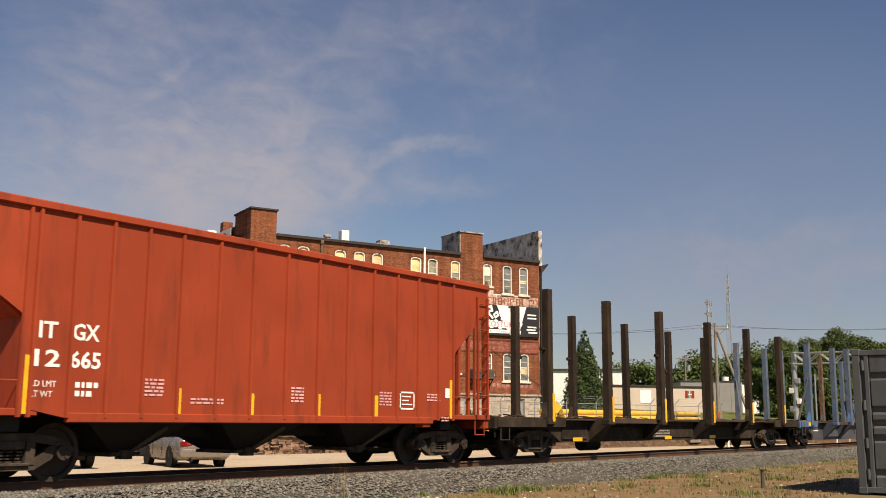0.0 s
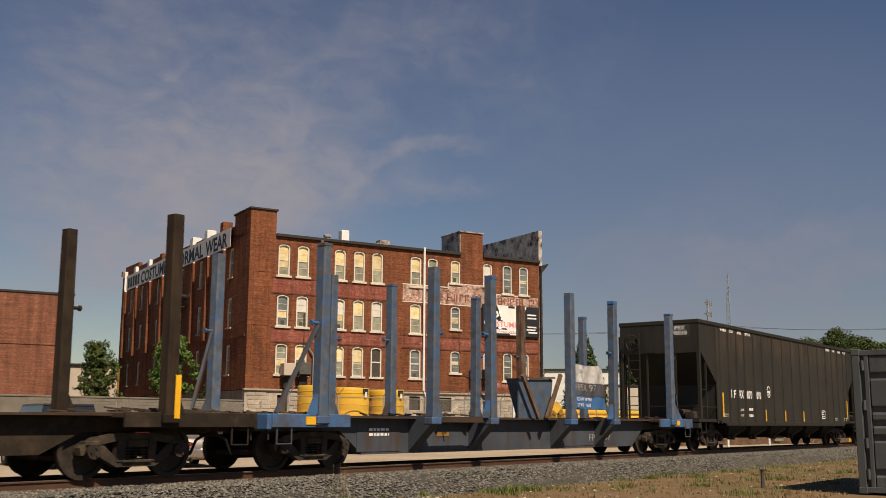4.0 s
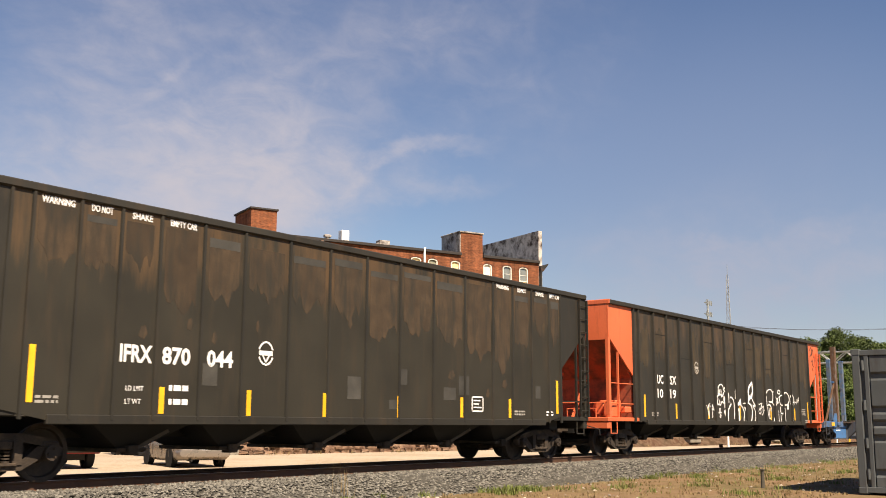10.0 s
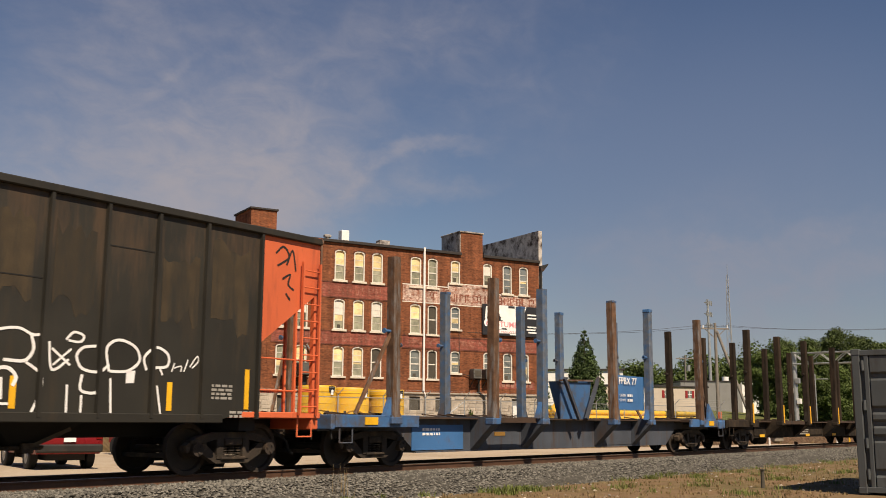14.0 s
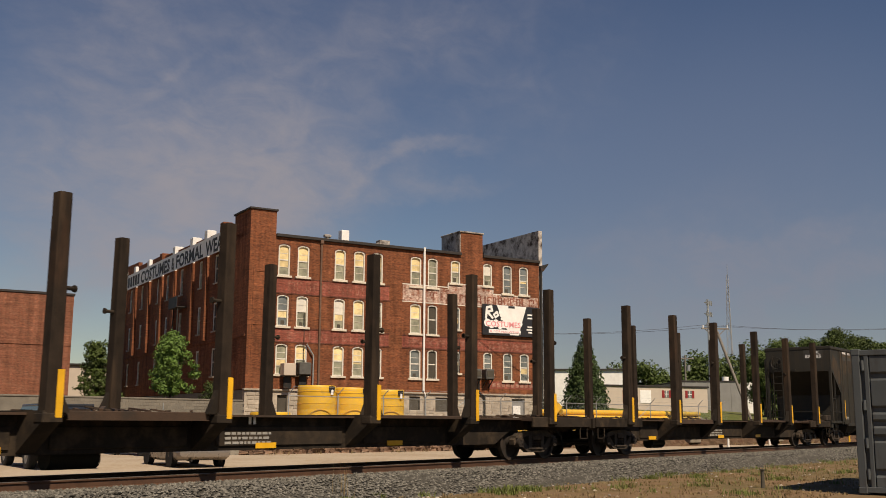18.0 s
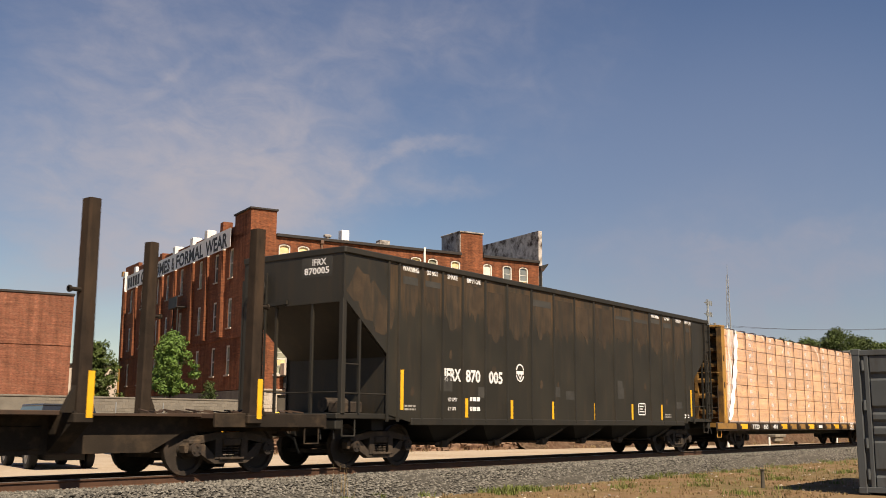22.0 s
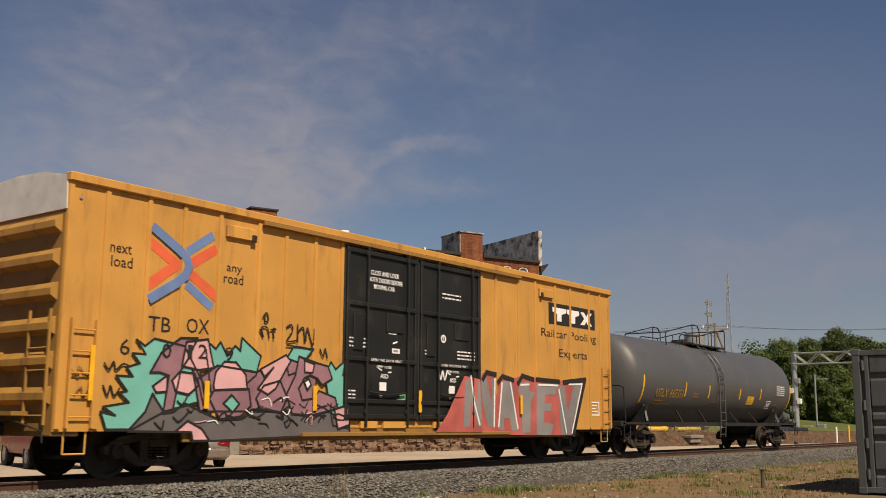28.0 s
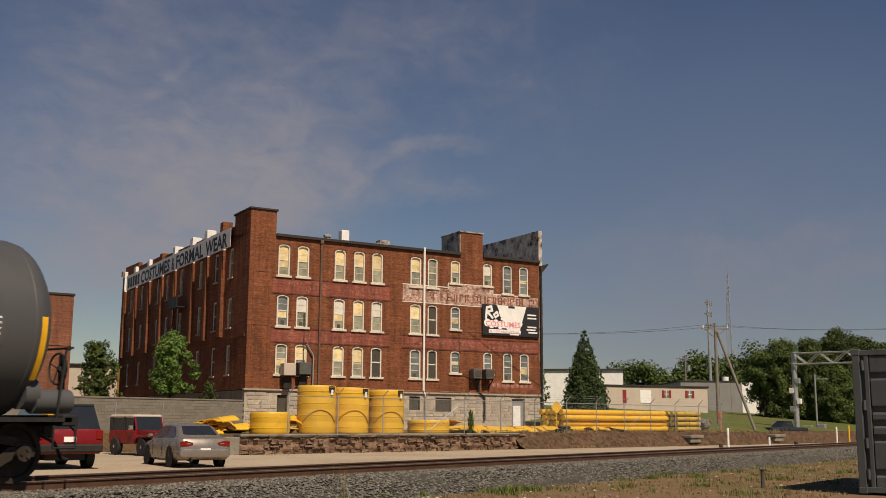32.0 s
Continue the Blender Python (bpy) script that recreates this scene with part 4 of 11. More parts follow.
def wall_grid(g, u0, u1, z0, z1, holes, y0, thick, along="x"):
    """A wall with rectangular holes that go through it."""
    us = sorted({u0, u1, *[h[0] for h in holes], *[h[1] for h in holes]})
    zs = sorted({z0, z1, *[h[2] for h in holes], *[h[3] for h in holes]})
    put = (lambda u, d, z: (u, y0 + d, z)) if along == "x" else (lambda u, d, z: (y0 + d, u, z))
    inside = lambda a, b: any(h[0] - 1e-4 < a < h[1] + 1e-4 and h[2] - 1e-4 < b < h[3] + 1e-4 for h in holes)
    for a, b in zip(us, us[1:]):
        for c, d in zip(zs, zs[1:]):
            if not inside((a + b) / 2, (c + d) / 2):
                g.add([put(a, 0, c), put(b, 0, c), put(b, 0, d), put(a, 0, d)], [(0, 1, 2, 3)])
                g.add([put(a, thick, c), put(b, thick, c), put(b, thick, d), put(a, thick, d)], [(0, 1, 2, 3)])
    for a, b, c, d in list(holes) + [(u0, u1, z0, z1)]:
        for p, q in (((a, c), (b, c)), ((b, c), (b, d)), ((b, d), (a, d)), ((a, d), (a, c))):
            g.add([put(p[0], 0, p[1]), put(q[0], 0, q[1]), put(q[0], thick, q[1]), put(p[0], thick, p[1])], [(0, 1, 2, 3)])
    return g


def arch(w, rise, n=6):
    """Points of a segmental arch of half width w."""
    return [(w * math.cos(math.pi * i / n), rise * math.sin(math.pi * i / n)) for i in range(n + 1)]


def front_window(parent, wall, u0, u1, z0, z1, look_kind, rng):
    """An arched sash window in the front wall: frame > panes; sill."""
    w, c, rise = (u1 - u0) / 2, (u0 + u1) / 2, 0.20
    top = z1 - rise
    for s in (-1, 1):       # brick in the corners above the arch
        pts = [(c + s * w, z1), (c, z1)] + [(c + s * x, top + z) for x, z in reversed(arch(w, rise)) if x >= -1e-6]
        wall.prism(pts, "y", 0.0, 0.25)
    g = G()
    t = 0.105
    ring = arch(w, rise, 8)
    inner = arch(w - t, rise - 0.05, 8)
    for i in range(8):
        a, b, d, e = ring[i], ring[i + 1], inner[i + 1], inner[i]
        g.prism([(c + a[0], top + a[1]), (c + b[0], top + b[1]), (c + d[0], top - 0.05 + d[1]), (c + e[0], top - 0.05 + e[1])], "y", 0.0, 0.16)
    g.box(c - w, c - w + t, 0.0, 0.16, z0, top).box(c + w - t, c + w, 0.0, 0.16, z0, top)
    zm = z0 + (z1 - z0) * 0.5
    g.box(c - w + t, c + w - t, 0.09, 0.15, zm - 0.05, zm + 0.05).box(c - w + t, c + w - t, 0.1, 0.15, z0, z0 + 0.1)
    wall_hood = G()
    hood, hood2 = arch(w + 0.10, rise + 0.08, 8), arch(w, rise, 8)
    for i in range(8):
        a, b, d, e = hood[i], hood[i + 1], hood2[i + 1], hood2[i]
        wall_hood.prism([(c + a[0], top + a[1]), (c + b[0], top + b[1]), (c + d[0], top + d[1]), (c + e[0], top + e[1])], "y", -0.03, 0.02)
    frame_ob = part("window_frame", g, M_TRIM, parent)
    part("brick_arch", wall_hood, M_DARKBRICK, frame_ob)
    part("window_sill", G().box(c - w - 0.18, c + w + 0.18, -0.13, 0.1, z0 - 0.17, z0, 0.015), M_SILL, frame_ob)
    a, b = c - w + t, c + w - t
    if look_kind == "board":
        part("boarding", G().box(a, b, 0.10, 0.13, z0, top + 0.1), M_BOARD, frame_ob, "dark boarded-up opening")
        return
    part("lower_pane", G().box(a, b, 0.13, 0.14, z0 + 0.1, zm - 0.05), M_PANE if look_kind == "dark" else M_CURTAIN, frame_ob)
    part("upper_pane", G().box(a, b, 0.12, 0.13, zm + 0.05, top + 0.12), {"blind": M_BLIND, "pale": M_TRIM, "dark": M_PANE}.get(look_kind, M_CURTAIN), frame_ob)
    for q in (zm + (z1 - zm) * 0.42, z0 + (zm - z0) * 0.55):
        part("glazing_bar", G().box(a, b, 0.105, 0.12, q - 0.02, q + 0.02), M_TRIM if q > zm else M_SILL, frame_ob)
    if rng.random() < 0.35:
        drop = rng.uniform(0.15, 0.55)
        part("half_blind", G().box(a + 0.02, b - 0.02, 0.122, 0.129, zm - 0.05 - drop, zm - 0.05), M_BLIND, frame_ob, "blind hanging into the lower sash")
    if rng.random() < 0.35:
        e = a + rng.uniform(0.1, 0.3)
        part("dark_gap", G().box(e, e + 0.3, 0.118, 0.127, z0 + 0.12, z0 + rng.uniform(0.35, 0.6)), M_BOARD, frame_ob, "dark open corner of a sash")


def blocky(u0, u1, z0, z1, y, rng):
    """Worn sign writing that can no longer be read: upright and level strokes of letter size."""
    g = G()
    u = u0
    while u < u1:
        w = rng.uniform(0.35, 0.6)
        t = 0.12
        g.box(u, u + t, y, y - 0.004, z0, z1)
        if rng.random() < 0.75:
            g.box(u + w - t, u + w, y, y - 0.004, z0 + (0.0 if rng.random() < 0.6 else (z1 - z0) * 0.5), z1)
        for q in (z0, (z0 + z1) / 2 - t / 2, z1 - t):
            if rng.random() < 0.5:
                g.box(u + t, u + w - t, y, y - 0.0035, q, q + t)
        u += w + rng.uniform(0.12, 0.3)
    return g


def build_warehouse():
    rng = random.Random(21)
    b = thing("brick_warehouse", BLD, "three-storey red brick warehouse with arched sash windows and painted signs", "warehouse")
    cols = [(2.40, 3.38), (4.05, 5.04), (7.32, 8.29), (9.07, 10.06), (10.76, 11.75), (14.44, 15.48), (16.16, 17.11), (18.47, 19.42), (21.87, 22.78), (23.97, 24.94), (25.79, 26.75)]
    rows = [(4.66, 7.06), (8.44, 10.92), (12.48, 15.0)]
    kinds = [["curtain", "blind", "blind", "blind", "board", "dark", "board", "dark", "dark", "dark", "dark"],
             ["dark", "pale", "pale", "blind", "pale", "blind", "board", "dark", None, None, None],
             ["blind", "blind", "blind", "blind", "blind", "blind", "curtain", "blind", "pale", "dark", "dark"]]
    wins = []
    for (z0, z1), ks in zip(rows, kinds):
        for i, ((u0, u1), kind) in enumerate(zip(cols, ks)):
            if kind:
                short = 0.55 if i in (7, 8) else 0.0
                wins.append((u0, u1, z0 + short, z1 + 0.06 * (i / 10), kind))
    front = G()
    wall_grid(front, 0, 28.0, 3.45, 15.6, [w[:4] for w in wins], 0.0, 0.45)
    for u0, u1, z0, z1, kind in wins:
        front_window(b, front, u0, u1, z0, z1, kind, rng)
    part("front_wall", front, M_BRICK, b)
    g = G().box(0, 2.15, 0.0, 3.7, 15.6, 17.6)
    part("corner_tower", g, M_BRICK, b)
    part("tower_coping", G().box(-0.12, 2.27, -0.12, 3.82, 17.6, 17.75, 0.02), M_ROOF, b, "dark metal coping")
    part("second_tower", G().box(19.5, 21.8, 0.0, 3.2, 15.6, 17.65), M_BRICK, b)
    part("tower_side", G().box(19.42, 19.5, 0.05, 3.2, 15.9, 17.65), M_STUCCO, b, "peeling grey stucco side")
    part("tower_coping", G().box(19.36, 21.9, -0.1, 3.3, 17.65, 17.78, 0.02), M_STUCCO, b)
    cor = G().box(2.15, 19.5, -0.22, 0.25, 15.55, 15.8, 0.03).box(21.8, 28.05, -0.22, 0.25, 15.55, 15.8, 0.03)
    part("cornice", cor, M_ROOF, b, "dark tarred cornice")
    # party wall on the far side, standing above the roof
    part("party_wall", G().prism([(0.0, 3.4), (0.0, 18.65), (24, 18.65), (24, 15.4), (40, 15.2), (40, 3.4)], "x", 28.0, 28.4), M_STUCCO, b, "peeling grey stucco party wall")
    part("roof", G().box(0.4, 28, 0.45, 39.6, 15.2, 15.4), M_ROOF, b)
    part("rear_wall", G().box(0, 28, 39.6, 40.0, 0.4, 15.4), M_BRICK, b)
    # side wall with pilasters, in shade
    side = G()
    sw = []
    for u in (4.25, 8.0, 12.3, 18.0, 22.6, 25.9, 32.0, 36.5):
        sw += [(u - 0.45, u + 0.45, 12.6, 15.0), (u - 0.45, u + 0.45, 8.5, 10.9), (u - 0.45, u + 0.45, 4.7, 7.05)]
    wall_grid(side, 0.45, 39.6, 3.45, 16.0, sw, 0.0, 0.45, "y")
    part("side_wall", side, M_BRICK, b)
    for i, (u0, u1, z0, z1) in enumerate(sw):
        g = G().box(0.05, 0.14, u0, u0 + 0.1, z0, z1).box(0.05, 0.14, u1 - 0.1, u1, z0, z1).box(0.05, 0.14, u0, u1, z1 - 0.14, z1).box(0.07, 0.13, u0, u1, (z0 + z1) / 2 - 0.05, (z0 + z1) / 2 + 0.05)
        f = part("window_frame", g, M_TRIM, b)
        part("window_sill", G().box(-0.1, 0.1, u0 - 0.1, u1 + 0.1, z0 - 0.13, z0), M_STONE, f)
        part("pane", G().box(0.12, 0.13, u0 + 0.1, u1 - 0.1, z0, z1 - 0.14), (M_CURTAIN, M_BOARD, M_PANE)[(0, 1, 0, 0, 2, 0, 0, 0)[i // 3]], f)
    for u in (6.1, 10.3, 14.4, 19.9, 24.3, 28.9, 34.3, 38.9):
        part("pilaster", G().box(-0.3, 0.0, u - 0.35, u + 0.35, 7.8, 16.6), M_BRICK, b)
        part("painted_return", G().box(-0.31, -0.03, u - 0.362, u - 0.35, 15.05, 16.6), M_WHITE, b, "whitewashed side of a pilaster")
        part("chimney_cap", G().box(-0.32, 0.5, u - 0.4, u + 0.4, 16.6, 17.5 - 0.006 * u, 0.03), M_WHITE if int(u) % 3 else M_BRICK, b, "whitewashed brick parapet pier")
    part("parapet", G().prism([(3.7, 15.9), (39.6, 15.9), (39.6, 17.9), (34, 17.8), (34, 17.3), (24, 17.3), (24, 17.1), (10, 16.9), (3.7, 16.75)], "x", 0.0, 0.4), M_BRICK, b)
    part("belt_course", G().box(-0.08, 0.0, 0.45, 39.6, 7.55, 7.75), M_BRICK, b)
    board = part("wall_sign", G().box(-0.33, -0.305, 3.75, 37.5, 15.05, 16.65), M_WHITE, b, "long white painted sign with black capitals")
    x = 36.9
    for words, length in (("COSTUMES", 11.0), ("&", 1.4), ("FORMAL", 8.6), ("WEAR", 6.2)):
        if words == "COSTUMES":
            for k in range(5):
                part("letter_bar", G().box(-0.336, -0.33, x - 0.75, x, 15.25, 16.35), M_BLACKINK, board)
                x -= 1.0
            x -= 0.4
        lettering("letters", words, -0.336, x, 15.22, 1.2, M_BLACKINK, board, length - 0.5, "end", bold=0.05)
        x -= length + 0.1
    part("fire_escape", G().box(-1.0, -0.1, 15.8, 18.4, 11.2, 11.3).box(-1.0, -0.95, 15.8, 18.4, 11.3, 12.2).box(-0.9, -0.8, 15.9, 16.0, 7.4, 11.2).box(-0.9, -0.8, 17.2, 17.3, 7.4, 11.2), M_DARKSTEEL, b, "black iron fire escape")
    part("corner_downpipe", G().cyl((-0.15, 39.5, 0.4), (-0.15, 39.5, 17.0), 0.12, 8).box(-0.4, 0.1, 39.2, 39.8, 16.9, 17.4), M_OCHRE, b, "yellowed metal downpipe")
    # painted signs left on the front
    sign = part("painted_sign", G().prism([(13.7, 11.15), (13.7, 12.65), (18.2, 12.45), (18.2, 13.0), (22.9, 13.0), (22.9, 12.4), (27.85, 12.3), (27.85, 11.15)], "y", -0.006, 0.0), M_GHOST, b, "faded white painted sign on brick")
    part("worn_letters", blocky(15.9, 27.0, 11.4, 12.1, -0.007, rng), M_GHOST4, sign, "worn letters in a darker tone")
    part("sign_border", G().box(13.66, 27.85, -0.012, -0.006, 11.09, 11.16).box(13.66, 18.2, -0.012, -0.006, 12.58, 12.66).box(18.2, 22.9, -0.012, -0.006, 12.97, 13.04).box(18.16, 18.24, -0.012, -0.006, 12.45, 13.0).box(22.86, 22.94, -0.012, -0.006, 12.35, 13.0).box(22.9, 26.2, -0.012, -0.006, 12.3, 12.38), M_TRIM, sign, "white painted border line")
    sign = part("painted_sign", G().box(13.7, 27.85, -0.006, 0.0, 7.25, 8.2), M_GHOST2, b, "faded red painted sign band")
    lettering("letters", "IMPORTERS & JOBBERS", 14.3, -0.008, 7.42, 0.62, M_GHOST4, sign, 13.0, bold=0.05)
    part("raised_border", G().box(13.7, 27.85, -0.035, 0.0, 7.13, 7.25).box(13.7, 27.85, -0.035, 0.0, 8.2, 8.32), M_DARKBRICK, sign)
    for z0, z1 in ((11.1, 12.25), (7.25, 8.25)):
        panel = part("painted_panel", G().box(2.0, 12.4, -0.005, 0.0, z0, z1), M_GHOST2, b, "faded red painted panel")
        part("raised_border", G().box(1.94, 12.46, -0.035, 0.0, z0 - 0.1, z0).box(1.94, 12.46, -0.035, 0.0, z1, z1 + 0.1), M_DARKBRICK, panel, "raised courses of darker brick")
        part("worn_letters", blocky(3.3, 11.6, z0 + 0.2, z1 - 0.2, -0.006, rng), M_GHOST4, panel, "worn traces of painted letters")
    for z0, z1 in ((10.95, 12.65), (7.05, 8.45)):
        part("raised_frame", G().box(0.35, 0.45, -0.04, 0.0, z0 - 1.5, z1).box(1.65, 1.75, -0.04, 0.0, z0 - 1.5, z1).box(0.35, 1.75, -0.04, 0.0, z1, z1 + 0.1), M_BRICK, b, "raised brick frame on the tower")
    sign = part("painted_sign", G().box(22.5, 27.4, -0.006, 0.0, 3.95, 4.6), M_GHOST2, b)
    for k in range(9):
        part("letter_bar", G().box(22.8 + k * 0.5, 23.15 + k * 0.5, -0.01, -0.006, 4.1, 4.45), M_GHOST3, sign)
    # the billboard
    bb = part("billboard", G().box(21.65, 27.8, -0.22, -0.1, 8.65, 11.4, 0.02), M_BLACKSIGN, b, "black advertising board with a white figure and pink letters")
    part("white_figure", G().prism([(23.15, 11.38), (26.4, 11.38), (25.75, 9.5), (25.5, 8.75), (24.6, 8.75), (24.0, 9.6), (23.7, 10.2)], "y", -0.228, -0.222), M_WHITE, bb, "white shirt-front shape")
    part("black_tie", G().box(24.4, 25.1, -0.234, -0.228, 11.15, 11.36, 0.002), M_BLACKSIGN, bb)
    part("white_script", stroke(stroke(stroke(G(), [(22.0, 10.15), (22.1, 11.1), (22.55, 11.2), (22.65, 10.85), (22.15, 10.7), (22.7, 10.2)], -0.23, 0.22), [(22.85, 10.5), (23.0, 10.25), (23.3, 10.45), (23.15, 10.75), (22.85, 10.5)], -0.23, 0.18), [(23.45, 10.75), (23.6, 10.4), (23.85, 10.8), (23.65, 10.1)], -0.23, 0.18), M_WHITE, bb)
    back = G()
    for i, (u, z, r) in enumerate(((22.15, 9.75, 0.36), (22.6, 9.62, 0.36), (23.05, 9.72, 0.36), (23.5, 9.6, 0.36), (23.95, 9.68, 0.36), (24.4, 9.58, 0.36), (24.85, 9.66, 0.36), (25.3, 9.7, 0.36), (25.65, 9.8, 0.3))):
        back.lathe([(r, 0.0), (r, -0.004), (0, -0.004)], (u, -0.23 - 0.0004 * i, z), "y", 14)
    part("word_backing", back.box(22.3, 25.75, -0.2345, -0.228, 8.86, 9.2, 0.001), M_LABELWHITE, bb, "white bulging ground behind the words")
    lettering("sign_text", "COSTUMES", 21.98, -0.24, 9.44, 0.5, M_ROSE, bb, 3.75, bold=0.012)
    lettering("sign_text", "& FORMALWEAR", 22.4, -0.24, 8.92, 0.2, M_ROSE, bb, 3.2)
    for u0, z in ((26.5, 10.6), (26.5, 10.3), (26.5, 9.5), (26.4, 9.25), (26.6, 9.0)):
        part("text_bar", G().box(u0, u0 + (2.6 if u0 < 23 else 1.0), -0.228, -0.222, z, z + (0.26 if u0 < 23 else 0.13)), M_WHITE, bb)
    # stone basement
    base = G()
    holes = [(2.66, 3.55, 1.75, 3.05), (5.6, 6.3, 1.9, 3.05), (14.45, 15.5, 2.0, 3.15), (24.9, 26.3, 0.5, 3.1), (17.0, 18.6, 1.9, 3.1)]
    wall_grid(base, 0.0, 28.0, 0.3, 3.4, holes, 0.02, 0.5)
    wb = part("stone_basement", base, M_STONE, b, "coursed pale limestone basement")
    me = {}
    z = 0.45
    while z < 3.25:
        h = rng.choice((0.26, 0.32, 0.38))
        u = 0.05 + rng.uniform(0, 0.3)
        while u < 27.6:
            w = rng.choice((0.5, 0.7, 0.9, 1.1))
            if z > 1.0 and not any(a - w < u < c and d - h < z < e for a, c, d, e in holes):
                key = (w, h)
                if key not in me:
                    me[key] = G().box(0.015, w - 0.015, -0.035, 0.03, 0.012, h - 0.012, 0.02).mesh("stone_block", M_STONE)
                s = part("stone_block", me[key], M_STONE, wb)
                s.location = (u, 0.02, z)
            u += w
        z += h
    part("water_table", G().box(-0.1, 28.1, -0.14, 0.3, 3.36, 3.5, 0.02), M_STONE, b, "pale stone water table")
    for i, (a, c, d, e) in enumerate(holes):
        part("basement_door" if i == 3 else "basement_window", G().box(a, c, 0.2, 0.26, d, e).box(a, a + 0.08, 0.1, 0.2, d, e).box(c - 0.08, c, 0.1, 0.2, d, e).box(a, c, 0.1, 0.2, e - 0.1, e), M_BOARD if i != 3 else M_GREYSIDING, b)
    part("door_leaf", G().box(25.1, 25.9, 0.12, 0.19, 0.5, 2.5, 0.01), M_WHITE, b, "white basement door")
    part("side_basement", G().box(0.0, 0.4, 0.5, 39.6, 0.3, 3.4), M_CONCRETE, b)
    # pipes, boxes, air conditioners
    part("white_downpipe", G().cyl((15.72, -0.16, 3.6), (15.72, -0.16, 15.9), 0.1, 8).tube([(15.72, -0.16, 3.6), (15.9, -0.16, 3.3), (15.9, -0.16, 0.5)], 0.06), M_WHITE, b, "white painted downpipe")
    part("brown_downpipe", G().cyl((6.08, -0.1, 3.5), (6.08, -0.1, 15.6), 0.09, 8).box(5.93, 6.23, -0.25, 0.0, 15.3, 15.6, 0.03), M_PIPEBROWN, b, "brown painted downpipe")
    part("vent_pipe", G().tube([(5.55, -0.2, 3.5), (5.55, -0.2, 6.2), (4.95, -0.2, 7.1)], 0.06), M_GALV, b, "bent galvanised vent pipe")
    part("cable", G().tube([(4.75, -0.06, 9.6), (4.78, -0.06, 4.0)], 0.03, 5).tube([(19.3, -0.06, 9.0), (19.35, -0.06, 5.2), (20.4, -0.2, 5.0)], 0.03, 5), M_ROOF, b)
    for u, z, mat in ((3.3, 4.75, M_BEIGE), (4.6, 4.85, M_ACGREY)):
        ac = part("air_conditioner", G().box(u - 0.5, u + 0.5, -0.9, -0.1, z - 0.2, z + 0.75, 0.03), mat, b)
        part("bracket", G().box(u - 0.5, u - 0.42, -0.85, 0.0, z - 0.3, z - 0.2).box(u + 0.42, u + 0.5, -0.85, 0.0, z - 0.3, z - 0.2).box(u - 0.3, u + 0.3, -0.4, -0.3, z - 1.2, z - 0.2), M_DARKSTEEL, ac)
    for u in (20.75, 22.05):
        ac = part("air_conditioner", G().box(u - 0.42, u + 0.42, -0.85, -0.1, 4.75, 5.6, 0.04), M_ACGREY, b, "dark grey air conditioner on a bracket")
        part("grille", G().box(u - 0.32, u + 0.32, -0.87, -0.85, 4.95, 5.45).box(u - 0.36, u + 0.36, -0.88, -0.86, 5.18, 5.22), M_BOARD, ac)
        for d in (-0.36, 0.3):
            part("bracket", G().bar((u + d, -0.8, 4.75), (u + d, -0.05, 4.0), 0.06, 0.08).box(u + d - 0.03, u + d + 0.03, -0.85, 0.0, 4.68, 4.75), M_DARKSTEEL, ac)
    part("meter_pipe", G().tube([(21.3, -0.12, 4.8), (21.3, -0.12, 3.6), (21.9, -0.12, 3.2), (21.9, -0.12, 1.2)], 0.09, 8), M_DARKSTEEL, b, "dark pipe running down the wall")
    for u, w, mat in ((8.6, 0.7, M_WHITE), (12.2, 1.0, M_STUCCO)):
        part("chimney", G().box(u, u + w, 1.5, 2.2, 15.4, 17.0 if u < 9 else 16.5, 0.03), mat, b, "whitewashed roof chimney" if u < 9 else "stucco roof chimney")
    part("roof_vent", G().cyl((7.5, 2.0, 15.4), (7.5, 2.0, 16.4), 0.15, 8).box(7.2, 7.8, 1.8, 2.2, 16.3, 16.55, 0.05).prism([(11.2, 15.4), (12.2, 15.4), (12.2, 16.3)], "y", 1.6, 2.2), M_STUCCO, b)
    part("corner_pipe", G().cyl((28.15, -0.1, 0.4), (28.15, -0.1, 15.3), 0.13, 8).prism([(28.0, 15.3), (29.0, 15.6), (28.6, 15.1), (28.1, 14.6)], "y", -0.25, 0.05), M_DARKSTEEL, b, "rusty corner downpipe with hopper head")

# ---- the freight train ----
CARS, WHEELSETS, WHEEL_R = [], [], 0.457
MESH = {}


def start_car(name, x0, x1, label, category):
    """An empty for one car; its parts are in its own space, x from its middle."""
    xc = (x0 + x1) / 2
    car = thing(name, pose(xc, YC, 0), label, category, "cars of the freight train")
    CARS.append((car, xc))
    return car, xc


